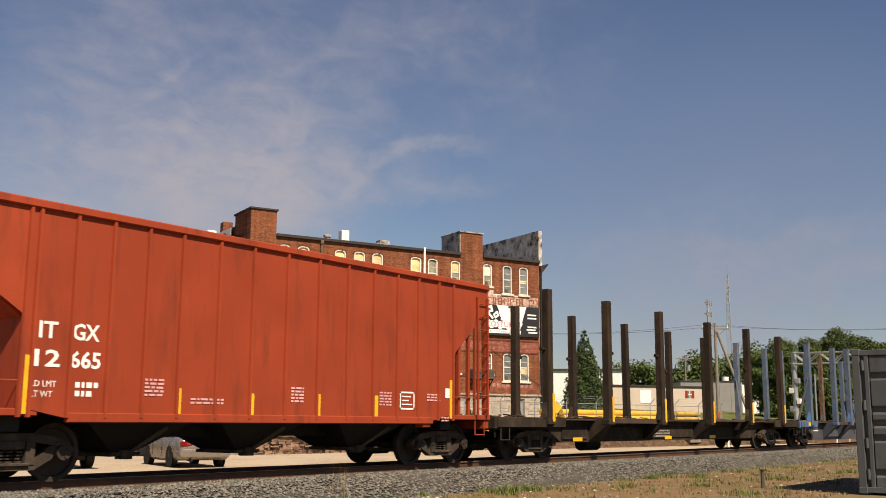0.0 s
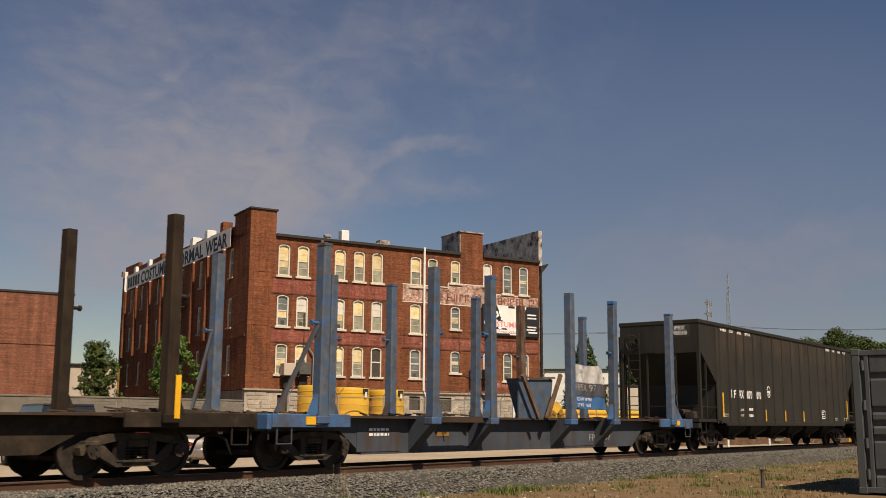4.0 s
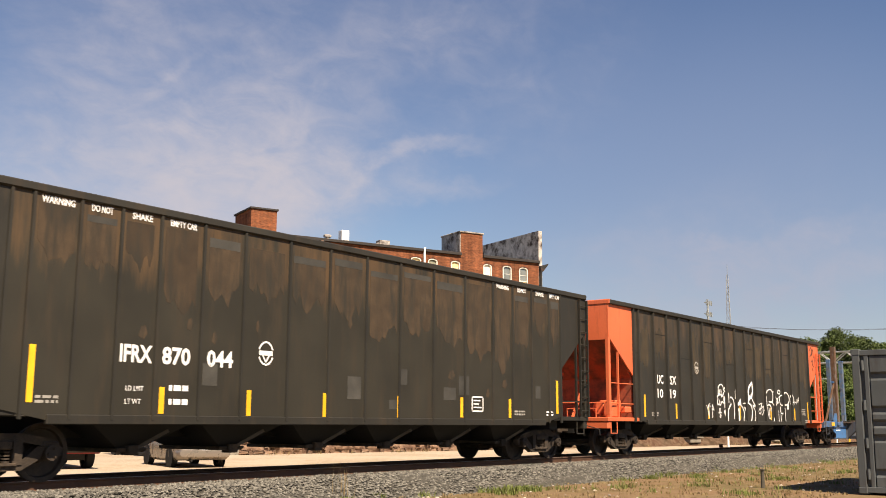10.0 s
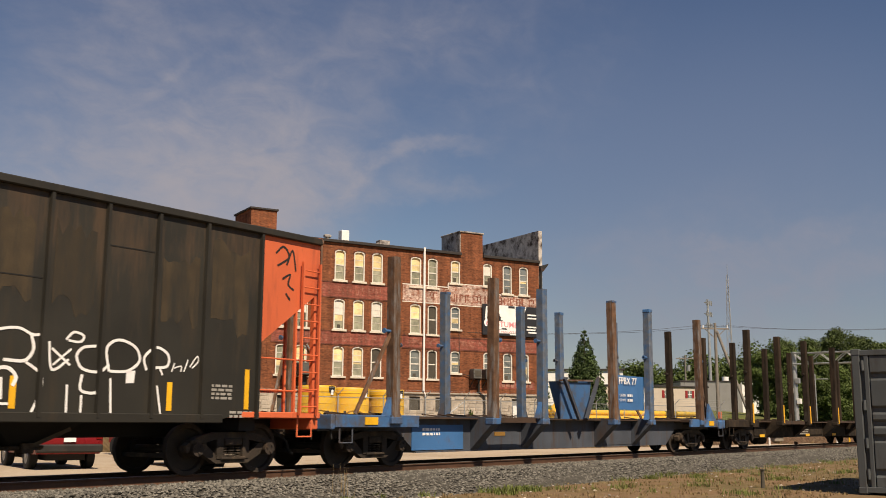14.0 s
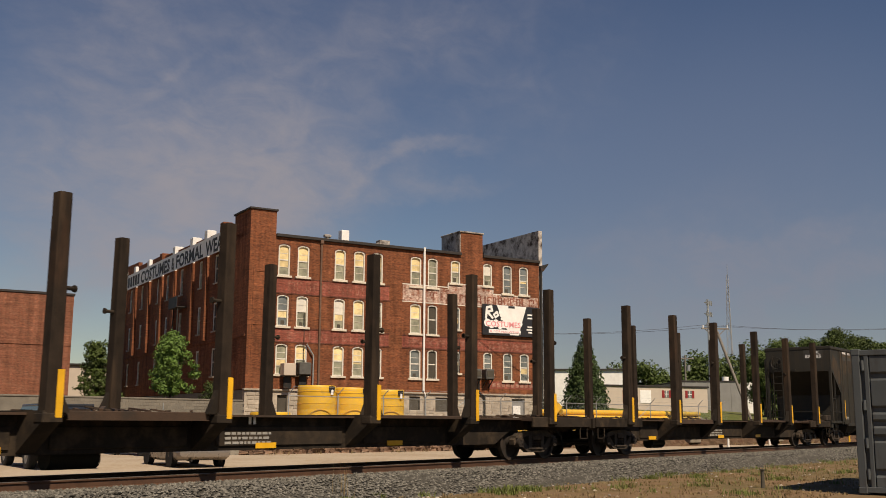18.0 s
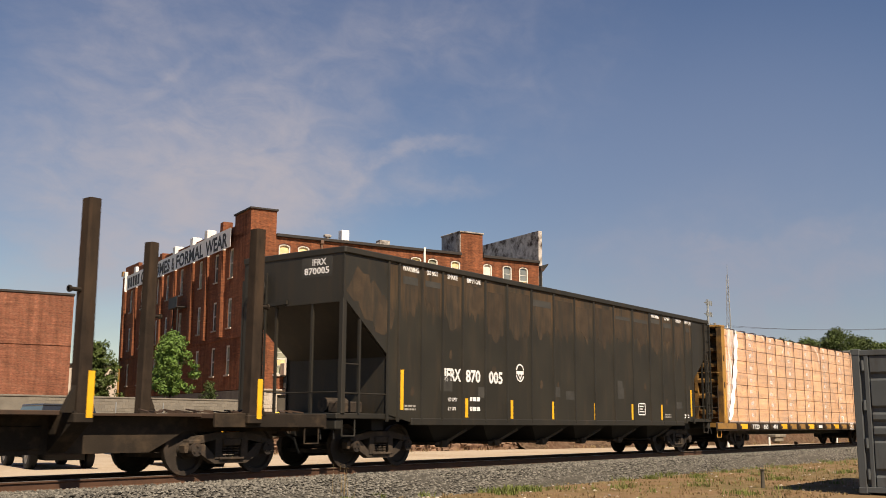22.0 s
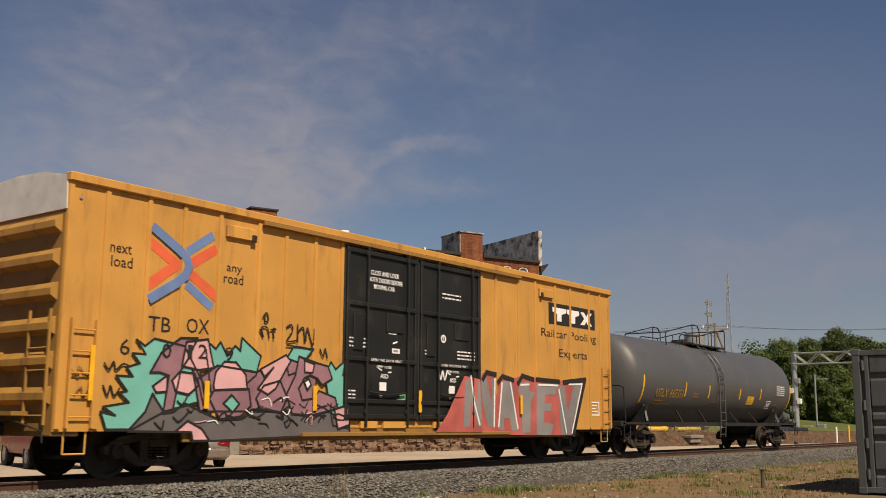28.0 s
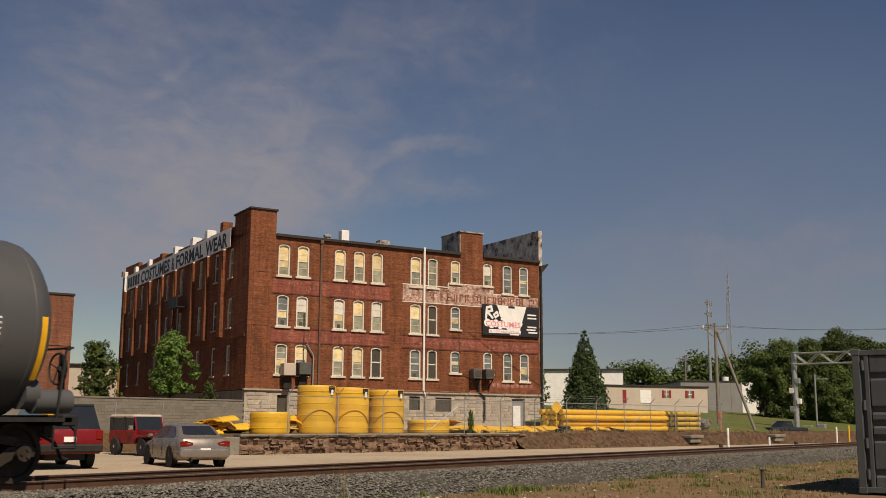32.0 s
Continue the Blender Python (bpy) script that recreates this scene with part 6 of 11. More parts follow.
def orange_end_hopper():
    x0, x1 = -23.4, -1.65
    car, xc = start_car("hopper_car", x0, x1, "black hopper car with bright orange ends and white sprayed scrawls", "hopper car")
    L = (x1 - x0) / 2
    s0, s1 = -20.65 - xc, -3.3 - xc
    posts = [x - xc for x in (-20.65, -20.3, -19.2, -18.19, -17.19, -16.19, -15.19, -14.18, -13.13, -12.09, -11.08, -10.02, -8.97, -7.87, -6.8, -5.75, -4.65, -3.3)]
    e0 = -22.28 - xc
    hopper_shell(car, e0, L, s0, s1, 4.7, 1.0, M_BLACKCAR, M_ORANGE, posts, post_w=0.09, post_d=0.07, endside=M_ORANGE, sheet=M_WORNBLACK, slope=3.62, knee=2.44, under=M_ORANGESHADEDIRT)
    running_gear(car, -20.75 - xc, -3.45 - xc, e0 - 0.5, L + 0.05)
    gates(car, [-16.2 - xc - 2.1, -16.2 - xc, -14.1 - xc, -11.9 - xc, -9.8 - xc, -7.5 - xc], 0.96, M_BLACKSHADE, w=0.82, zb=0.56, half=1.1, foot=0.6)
    y = -1.531
    for word, x, z, w in (("UC", -18.93, 2.29, 0.46), ("SX", -17.95, 2.29, 0.5), ("10", -18.93, 1.83, 0.42), ("19", -17.95, 1.83, 0.46)):
        lettering("car_mark", word, x - xc, y, z, 0.3, M_LABELWHITE, car, w, bold=0.006)
    round_mark(car, -15.7 - xc, 2.94, 0.2, y, M_GREYINK)
    reflectors(car, [(-19.9 - xc, 1.2, 1.9), (-17.5 - xc, 1.15, 1.65), (-14.75 - xc, 1.15, 1.65), (-11.7 - xc, 1.15, 1.65), (-8.3 - xc, 1.15, 1.65), (-5.35 - xc, 1.15, 1.65), (-3.55 - xc, 1.2, 1.95)], y)
    for i in range(0, 16, 2):
        z = 3.9 if i % 4 else 3.2
        part("panel_seam", G().box(posts[i] + 0.06, posts[i + 1] - 0.06, y, y - 0.006, z, z + 0.02), M_BLACKSHADE, car)
    # white sprayed scrawls: abstract loops, no readable words
    k = lambda pts: [(x - xc, z) for x, z in pts]
    g = G()
    graffiti_curve(g, [(-2.41, 1.64), (-2.32, 1.52), (-2.25, 1.3)], y - 0.004, 0.036)
    graffiti_curve(g, [(-2.32, 1.52), (-2.21, 1.65)], y - 0.004, 0.036)
    graffiti_curve(g, [(-2.23, 1.61), (-2.16, 1.2)], y - 0.004, 0.036)
    graffiti_curve(g, [(-2.12, 1.71), (-2.09, 1.59)], y - 0.004, 0.036)
    graffiti_curve(g, [(-1.89, 1.21), (-1.88, 1.66), (-1.75, 1.5)], y - 0.004, 0.036)
    graffiti_curve(g, [(-1.93, 1.53), (-1.75, 1.48)], y - 0.004, 0.036)
    graffiti_curve(g, [(-1.3, 2.09), (-1.25, 2.33), (-1.03, 2.43), (-0.83, 2.37), (-0.79, 2.25)], y - 0.004, 0.0432)
    graffiti_curve(g, [(-1.27, 2.01), (-1.18, 2.23), (-1.14, 2.02)], y - 0.004, 0.0432)
    graffiti_curve(g, [(-1.02, 2.23), (-0.98, 1.98), (-0.82, 2.07)], y - 0.004, 0.0504)
    graffiti_curve(g, [(-1.39, 1.96), (-1.21, 2.06), (-0.88, 2.03), (-0.76, 2.12)], y - 0.004, 0.0504)
    graffiti_curve(g, [(-1.33, 1.92), (-1.39, 1.71), (-1.26, 1.7)], y - 0.004, 0.0432)
    graffiti_curve(g, [(-1.17, 1.85), (-1.16, 1.66), (-0.94, 1.79), (-0.75, 1.73)], y - 0.004, 0.0432)
    graffiti_curve(g, [(-0.76, 2.23), (-0.63, 2.32), (-0.53, 2.24), (-0.72, 2.18)], y - 0.004, 0.0576)
    graffiti_curve(g, [(-0.68, 1.8), (-0.71, 1.58)], y - 0.004, 0.0504)
    graffiti_curve(g, [(-1.24, 1.55), (-1.24, 1.42)], y - 0.004, 0.036)
    graffiti_curve(g, [(-1.13, 1.55), (-1.14, 1.43)], y - 0.004, 0.036)
    graffiti_curve(g, [(-1.31, 1.38), (-1.03, 1.39)], y - 0.004, 0.036)
    graffiti_curve(g, [(-1.22, 1.26), (-1.15, 1.32), (-1.09, 1.28), (-1.15, 1.22), (-1.22, 1.26)], y - 0.004, 0.0324)
    graffiti_curve(g, [(-0.4, 1.04), (-0.37, 1.44), (-0.28, 1.57), (-0.07, 1.73)], y - 0.004, 0.0648)
    graffiti_curve(g, [(-0.29, 2.12), (-0.28, 1.77)], y - 0.004, 0.0504)
    graffiti_curve(g, [(-0.15, 1.97), (-0.01, 1.97), (0.17, 1.87), (0.24, 1.67), (0.21, 1.19)], y - 0.004, 0.0504)
    g.prism([(-0.75, 2.03), (-0.55, 1.91), (-0.62, 1.78), (-0.71, 1.75), (-0.81, 1.86)], "y", y, y - 0.005)
    g.prism([(-0.77, 1.43), (-0.67, 1.52), (-0.47, 1.48), (-0.43, 1.05), (-0.63, 1.04), (-0.66, 1.31), (-0.74, 1.35)], "y", y, y - 0.005)
    graffiti_curve(g, [(0.39, 1.94), (0.41, 2.26), (0.49, 2.36)], y - 0.004, 0.0504)
    graffiti_curve(g, [(0.5, 1.66), (0.81, 1.72), (1.11, 1.59), (1.24, 1.37), (1.17, 1.1)], y - 0.004, 0.0504)
    graffiti_curve(g, [(1.14, 1.77), (1.53, 1.79)], y - 0.004, 0.036)
    graffiti_curve(g, [(2.16, 2.59), (1.82, 2.37), (1.78, 2.11), (2.02, 2.01), (2.22, 2.28), (2.16, 2.59)], y - 0.004, 0.108)
    graffiti_curve(g, [(2.02, 2.12), (2.19, 1.9), (2.47, 1.68), (2.2, 1.7), (2.41, 1.51), (2.46, 1.28), (2.38, 1.09)], y - 0.004, 0.0504)
    graffiti_curve(g, [(1.71, 1.8), (2.0, 1.7), (2.11, 1.44), (1.98, 1.08)], y - 0.004, 0.0648)
    graffiti_curve(g, [(2.91, 1.58), (2.83, 1.46), (2.96, 1.38), (3.07, 1.5), (2.95, 1.62)], y - 0.004, 0.0252)
    graffiti_curve(g, [(2.86, 1.75), (3.2, 1.81), (3.03, 1.58), (3.21, 1.65)], y - 0.004, 0.0252)
    graffiti_curve(g, [(3.24, 1.65), (3.38, 1.7), (3.3, 1.51), (3.47, 1.53)], y - 0.004, 0.0252)
    graffiti_curve(g, [(3.13, 1.43), (3.22, 1.34), (3.35, 1.46)], y - 0.004, 0.0252)
    g.prism([(0.53, 1.69), (0.92, 1.96), (0.96, 1.72)], "y", y, y - 0.005)
    g.prism([(0.46, 1.57), (0.89, 1.58), (0.78, 1.45), (0.77, 1.1), (0.67, 1.09), (0.68, 1.45)], "y", y, y - 0.005)
    g.prism([(1.26, 1.63), (1.66, 1.64), (1.53, 1.47), (1.52, 1.21), (1.67, 1.08), (1.36, 1.08), (1.46, 1.21), (1.42, 1.46)], "y", y, y - 0.005)
    g.prism([(1.73, 2.05), (2.02, 2.09), (1.75, 1.77), (1.71, 1.85)], "y", y, y - 0.005)
    graffiti_curve(g, [(3.79, 2.24), (3.92, 2.34), (4.24, 2.39), (4.49, 2.3), (4.66, 2.32)], y - 0.004, 0.0432)
    graffiti_curve(g, [(3.78, 2.1), (3.77, 1.87), (3.8, 1.71)], y - 0.004, 0.0432)
    graffiti_curve(g, [(4.48, 2.27), (4.52, 2.06), (4.38, 1.89), (4.05, 1.89)], y - 0.004, 0.0504)
    graffiti_curve(g, [(3.82, 1.72), (4.1, 1.77), (4.26, 1.64), (4.22, 1.51)], y - 0.004, 0.0576)
    graffiti_curve(g, [(4.42, 1.86), (4.68, 1.68), (4.68, 1.41), (4.54, 1.06)], y - 0.004, 0.0432)
    graffiti_curve(g, [(3.84, 1.66), (3.95, 1.27), (4.15, 1.22)], y - 0.004, 0.0396)
    graffiti_curve(g, [(4.02, 1.61), (4.04, 1.3)], y - 0.004, 0.0396)
    graffiti_curve(g, [(4.79, 2.2), (4.86, 1.77), (5.14, 1.94)], y - 0.004, 0.0396)
    graffiti_curve(g, [(4.85, 2.1), (5.17, 1.86)], y - 0.004, 0.0396)
    graffiti_curve(g, [(5.18, 2.11), (4.88, 1.85)], y - 0.004, 0.0324)
    graffiti_curve(g, [(5.09, 2.27), (5.22, 2.39), (5.4, 2.34), (5.34, 2.24), (5.14, 2.25)], y - 0.004, 0.0396)
    graffiti_curve(g, [(5.63, 2.19), (5.4, 2.15), (5.29, 2.0), (5.41, 1.81), (5.72, 1.77), (5.9, 1.89)], y - 0.004, 0.0468)
    graffiti_curve(g, [(5.41, 1.7), (5.39, 1.48), (5.55, 1.42), (5.71, 1.43)], y - 0.004, 0.0468)
    graffiti_curve(g, [(5.15, 1.53), (5.16, 1.07)], y - 0.004, 0.0396)
    graffiti_curve(g, [(5.42, 1.37), (5.42, 1.07)], y - 0.004, 0.0396)
    graffiti_curve(g, [(5.91, 1.8), (5.85, 2.17), (6.08, 2.32), (6.41, 2.22), (6.51, 1.99), (6.28, 1.81), (5.95, 1.79)], y - 0.004, 0.0468)
    graffiti_curve(g, [(5.95, 1.66), (5.99, 1.07)], y - 0.004, 0.0396)
    graffiti_curve(g, [(6.66, 1.85), (6.61, 2.06), (6.85, 2.24), (7.1, 2.13), (7.1, 1.93), (6.85, 1.89)], y - 0.004, 0.0468)
    graffiti_curve(g, [(6.95, 1.86), (7.0, 1.78)], y - 0.004, 0.0396)
    graffiti_curve(g, [(6.9, 1.57), (7.0, 1.08)], y - 0.004, 0.0396)
    graffiti_curve(g, [(7.2, 1.84), (7.25, 1.98)], y - 0.004, 0.0216)
    graffiti_curve(g, [(7.25, 1.9), (7.4, 1.94), (7.4, 1.85)], y - 0.004, 0.0216)
    graffiti_curve(g, [(7.47, 1.85), (7.55, 2.06)], y - 0.004, 0.0216)
    graffiti_curve(g, [(7.6, 1.94), (7.75, 2.13), (7.78, 2.04), (7.65, 1.92)], y - 0.004, 0.0216)
    g.prism([(6.26, 1.81), (6.44, 1.82), (6.42, 1.61), (6.26, 1.6)], "y", y, y - 0.005)
    part("sprayed_scrawl", g, M_LABELWHITE, car, "white spray-paint scrawl")
    g = G()
    for pts in ([(-2.9, 4.3), (-2.7, 4.45), (-2.55, 4.25), (-2.85, 4.05)], [(-2.6, 4.1), (-2.45, 4.4), (-2.35, 4.0)], [(-2.7, 3.8), (-2.5, 3.9), (-2.55, 3.7), (-2.4, 3.6)], [(-2.6, 3.5), (-2.5, 3.4)]):
        graffiti_curve(g, k(pts), -1.535, 0.04)
    part("black_scrawl", g, M_BLACKINK, car)
    ladder(car, L - 0.55, L - 0.08, -1.62, 1.1, 4.2, 9, M_ORANGE)
    ladder(car, e0 + 0.08, e0 + 0.55, 1.62, 1.1, 4.2, 9, M_ORANGE)
    brake_gear(car, e0 - 0.14, 0.9, 3.0, M_ORANGE)
    part("brake_cylinder", G().cyl((e0 + 0.45, -0.9, 1.45), (e0 + 1.1, -0.9, 1.45), 0.2, 12).box(e0 + 1.05, e0 + 1.4, -1.2, -0.6, 1.16, 1.7, 0.03), M_ORANGE, car)
    part("valve_box", G().box(e0 + 0.3, e0 + 0.62, -1.45, -1.15, 1.16, 1.62, 0.03).box(e0 + 1.1, e0 + 1.5, -1.5, -1.3, 1.3, 1.5, 0.03), M_ORANGE, car)
    for q in (-0.2, 0.75):
        part("end_brace", G().bar((e0 + 0.05, q, 1.16), (e0 + 1.1, q, 2.6), 0.06, 0.08), M_ORANGE, car)
    part("end_step", G().tube([(e0 - 0.08, -1.1, 1.16), (e0 - 0.1, -1.1, 1.42), (e0 - 0.1, -0.1, 1.42), (e0 - 0.08, -0.1, 1.16)], 0.018, 6), M_ORANGE, car)
    # brown weathering on the side panels
    rng = random.Random(9)
    for i, (u0, u1) in enumerate(zip(posts[1:], posts[2:])):
        if i % 5 == 3:
            continue
        hi, lo = rng.uniform(3.7, 4.4), rng.uniform(2.6, 3.3)
        a, b, n = u0 + rng.uniform(0.12, 0.25), u1 - rng.uniform(0.12, 0.3), 7
        up = [(b - (b - a) * q / n, hi + rng.uniform(-0.18, 0.12)) for q in range(n + 1)]
        down = [(a + (b - a) * q / n, lo + rng.uniform(-0.15, 0.25)) for q in range(n + 1)]
        part("flaked_panel", G().prism(up + down, "y", y + 0.001, y - 0.0015), M_BROWNWEAR, car, "brown weathered patch on the black paint")
    bars(car, "small_stencil", -19.4 - xc, 1.3, 0.5, 2, M_GREYINK, y)
    bars(car, "small_stencil", -3.95 - xc, 1.12, 0.55, 2, M_GREYINK, y)
    bars(car, "small_stencil", -4.4 - xc, 1.6, 0.5, 4, M_GREYINK, y)
    for x in (e0 + 0.3, L - 0.3):
        stirrup(car, x, 1.04, M_ORANGE)


def red_covered_hopper():
    x0, x1 = -123.95, -109.35
    car, xc = start_car("covered_hopper_car", x0, x1, "brick-red covered hopper car with white lettering and a rounded roof", "covered hopper")
    L = (x1 - x0) / 2
    s0, s1 = -122.07 - xc, -110.8 - xc
    posts = [x - xc for x in (-122.07, -121.9, -121.23, -120.53, -119.81, -119.07, -118.2, -117.36, -116.45, -115.54, -114.65, -113.8, -112.98, -112.22, -111.44, -110.85)]
    hopper_shell(car, -L, L, s0, s1, 4.4, 1.0, M_RED, M_RED, posts, post_w=0.075, post_d=0.05, slope=3.8, knee=2.6)
    roof = [(-1.6, 4.43)] + [(-1.6 + 3.2 * i / 12, 4.43 + 0.1 * math.sin(math.pi * i / 12)) for i in range(1, 12)] + [(1.6, 4.43)]
    part("roof", G().prism(roof, "x", -L, L), M_REDROOF, car)
    for i in range(6):
        part("roof_hatch", G().box(-L + 0.9 + i * 2.25, -L + 2.6 + i * 2.25, -0.4, 0.4, 4.5, 4.58, 0.03), M_REDROOF, car)
    running_gear(car, -120.9 - xc - 1.3 + 0.35, -110.7 - xc, -L - 0.05, L + 0.05)
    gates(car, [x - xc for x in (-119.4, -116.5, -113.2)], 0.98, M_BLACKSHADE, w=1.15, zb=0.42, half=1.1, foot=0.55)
    y = -1.556
    for word, x, z, w in (("IT", -121.8, 2.27, 0.33), ("GX", -121.2, 2.27, 0.5), ("12", -121.85, 1.82, 0.45), ("665", -121.22, 1.82, 0.57)):
        lettering("car_mark", word, x - xc, y, z, 0.27, M_LABELWHITE, car, w, bold=0.008)
    lettering("weight_mark", "LD LMT", -121.88 - xc, y, 1.5, 0.1, M_LABELWHITE, car, 0.44)
    lettering("weight_mark", "LT WT", -121.88 - xc, y, 1.34, 0.1, M_LABELWHITE, car, 0.38)
    for i, (x, z, w, n) in enumerate(((-121.1, 1.5, 0.42, 1), (-121.1, 1.36, 0.36, 1), (-119.75, 1.66, 0.4, 5), (-118.75, 1.35, 0.8, 2), (-116.25, 1.62, 0.35, 5), (-113.55, 1.6, 0.4, 5), (-111.85, 1.6, 0.5, 3), (-111.3, 1.07, 0.3, 2))):
        bars(car, "small_stencil", x - xc, z, w, n, M_LABELWHITE if i < 2 else M_PINK, y, 0.09 if i < 2 else 0.035)
    reflectors(car, [(-121.95 - xc, 1.07, 1.98), (-119.02 - xc, 1.06, 1.55), (-117.29 - xc, 1.05, 1.5), (-115.47 - xc, 1.03, 1.54), (-113.66 - xc, 1.05, 1.55), (-110.92 - xc, 1.07, 1.98)], y)
    stencil_box(car, -112.85 - xc, 1.26, 0.52, 0.4, y, M_LABELWHITE)
    part("paper_label", G().box(-111.15 - xc, -110.98 - xc, y, y - 0.004, 1.55, 1.78), M_LABELWHITE, car)
    ladder(car, L - 0.5, L - 0.1, -1.6, 1.15, 4.1, 9, M_RED)
    for x in (L - 0.75, L - 1.15):
        part("cage_post", G().box(x - 0.04, x + 0.04, -1.5, -1.42, 1.15, 3.6), M_RED, car)
    stirrup(car, L - 0.3, 1.04, M_RED)
    part("jacking_pad", G().box(-112.0 - xc, -111.7 - xc, -1.55, -1.3, 0.86, 1.0, 0.02), M_RED, car)


def log_car(x0, x1, stakes, trucks, scheme, seed):
    """A stake flat car for logs: deep centre sill, cantilever bunks, tall paired stakes."""
    rng = random.Random(seed)
    blue = scheme == "blue"
    label = "empty log car in worn blue paint with tall steel stakes" if blue else "empty sooty black log car with tall stakes and yellow reflectors"
    car, xc = start_car("log_car", x0, x1, label, "log car")
    L = (x1 - x0) / 2
    st = [x - xc for x in stakes]
    ta, tb = trucks[0] - xc, trucks[1] - xc
    frame_mat, deck = (M_BLUEGREY if blue else M_LOGCAR), M_DECK
    running_gear(car, ta, tb, -L + 0.05, L - 0.05)
    m0, m1 = ta + 1.75, tb - 1.75
    part("centre_sill", G().prism([(-L + 0.2, 0.78), (ta + 1.0, 0.78), (m0, 0.26 if blue else 0.42), (m1, 0.26 if blue else 0.42), (tb - 1.0, 0.78), (L - 0.2, 0.78), (L - 0.2, 1.06), (-L + 0.2, 1.06)], "y", -0.9, 0.9), frame_mat, car)
    part("deck_plate", G().box(-L + 0.15, L - 0.15, -1.15, 1.15, 1.06, 1.1), deck, car, "rusty steel deck")
    for a, b in ((-L + 0.1, st[0] + 0.9), (st[5] - 0.9, L - 0.1)):
        part("end_deck", G().box(a, b, -1.5, 1.5, 1.02, 1.12, 0.015), deck, car, "rusty end deck")
        part("end_sill_side", G().box(a, b, -1.54, -1.46, 0.86, 1.13, 0.015), M_BLUE if blue else frame_mat, car)
        part("end_sill_side", G().box(a, b, 1.46, 1.54, 0.86, 1.13, 0.015), frame_mat, car)
    for x in (-L + 0.06, L - 0.06):
        part("end_sill", G().box(x - 0.06, x + 0.06, -1.5, 1.5, 0.82, 1.13, 0.02), M_BLUE if blue else frame_mat, car)
    for i, x in enumerate(st):
        bunk = [(-1.6, 1.13), (1.95, 1.13), (1.95, 0.97), (0.9, 0.3 if blue else 0.45), (-0.9, 0.3 if blue else 0.45), (-1.6, 0.97)] if m0 < x < m1 else [(-1.6, 1.13), (1.95, 1.13), (1.95, 0.93), (-1.6, 0.93)]
        part("bunk", G().prism(bunk, "x", x - 0.17, x + 0.17), frame_mat, car)
        for s in (-1, 1):
            y = -1.49 if s < 0 else 1.84
            mat = rng.choice((M_STAKEWORN, M_STAKEWORN, M_RUSTSTAKE) if seed == 31 else (M_RUSTSTAKE, M_STAKEWORN, M_STAKEWORN)) if blue else M_STAKEBLACK
            g = G()
            top = (4.68 if s < 0 else 4.76) + rng.uniform(-0.03, 0.03)
            dx = rng.uniform(-0.03, 0.03)
            w = 0.115
            n = len(g.v)
            vs = []
            for z, k in ((0.95, 1.15), (1.5, 1.08), (top, 0.98)):
                q = dx * (z - 1) / 3
                vs += [(x + q - w * k, y - 0.1, z), (x + q - w * k * 0.75, y - 0.13, z), (x + q + w * k * 0.75, y - 0.13, z), (x + q + w * k, y - 0.1, z), (x + q + w * k, y + 0.1, z), (x + q - w * k, y + 0.1, z)]
            fs = [tuple(range(6)), tuple(range(12, 18))] + [(r * 6 + j, r * 6 + (j + 1) % 6, (r + 1) * 6 + (j + 1) % 6, (r + 1) * 6 + j) for r in (0, 1) for j in range(6)]
            g.add(vs, fs)
            stake = part("stake", g, mat, car)
            d = -1 if i % 2 == 0 else 1
            part("stake_gusset", G().prism([(x + d * 0.12, 1.1), (x + d * 0.34, 1.1), (x + d * 0.12, 1.55)], "y", y - 0.06, y + 0.06), M_BLUE if blue and s < 0 else frame_mat, stake)
            part("stake_foot", G().box(x - 0.18, x + 0.18, y - 0.14, y + 0.12, 0.93, 1.1, 0.02), M_BLUE if blue and s < 0 else frame_mat, stake)
            if blue and rng.random() < 0.4:
                part("stake_cap", G().box(x + dx - 0.12, x + dx + 0.12, y - 0.136, y + 0.106, top - rng.choice((0.05, 0.08)), top + 0.02, 0.01), M_BLUE, stake, "bright blue painted top")
            part("chain_peg", G().cyl((x + dx * 0.7 + d * 0.1, y, 3.0 + 0.1 * (i % 3)), (x + dx * 0.7 + d * 0.34, y, 3.0 + 0.1 * (i % 3)), 0.035, 8).cyl((x + dx * 0.7 + d * 0.3, y, 3.0 + 0.1 * (i % 3)), (x + dx * 0.7 + d * 0.34, y, 3.0 + 0.1 * (i % 3)), 0.06, 8), M_BLUE if blue else M_LOGCAR, stake)
            if s < 0 and not blue:
                part("reflector_strip", G().box(x + 0.03, x + 0.15, y - 0.145, y - 0.135, 1.02, 1.78), M_REFLECT, stake, "yellow reflective strip")
    if blue:
        for a, b, mat in ((m0 - 0.2, st[1] - 0.5, M_BLUECLEAN if seed == 32 else M_BLUEGREY), (st[1] + 0.3, st[2] - 0.4, M_BLUEGREY), (st[3] + 0.6, st[4] - 0.2, M_BLUEGREY)):
            part("sill_panel", G().box(a, b, -0.915, -0.9, 0.32, 0.92), mat, car, "blue painted sill panel")
        part("gold_plate", G().box(st[1] + 0.9, st[1] + 1.4, -0.93, -0.915, 0.64, 0.74), M_OCHRE, car)
        bars(car, "small_stencil", m0 + 0.2, 0.78, 0.7, 2, M_LABELWHITE, -0.918, 0.06, 0.05)
        for ra in (-L + 1.0, L - 1.6):
            part("reflector_plate", G().box(ra, ra + 0.42, -1.56, -1.54, 0.92, 1.08), M_REFLECT, car, "orange reflector plate")
        # cross-wise cradle and the upright plate with the car's mark
        vb = (st[2] + st[3]) / 2 + (0.5 if seed == 32 else 0.80)
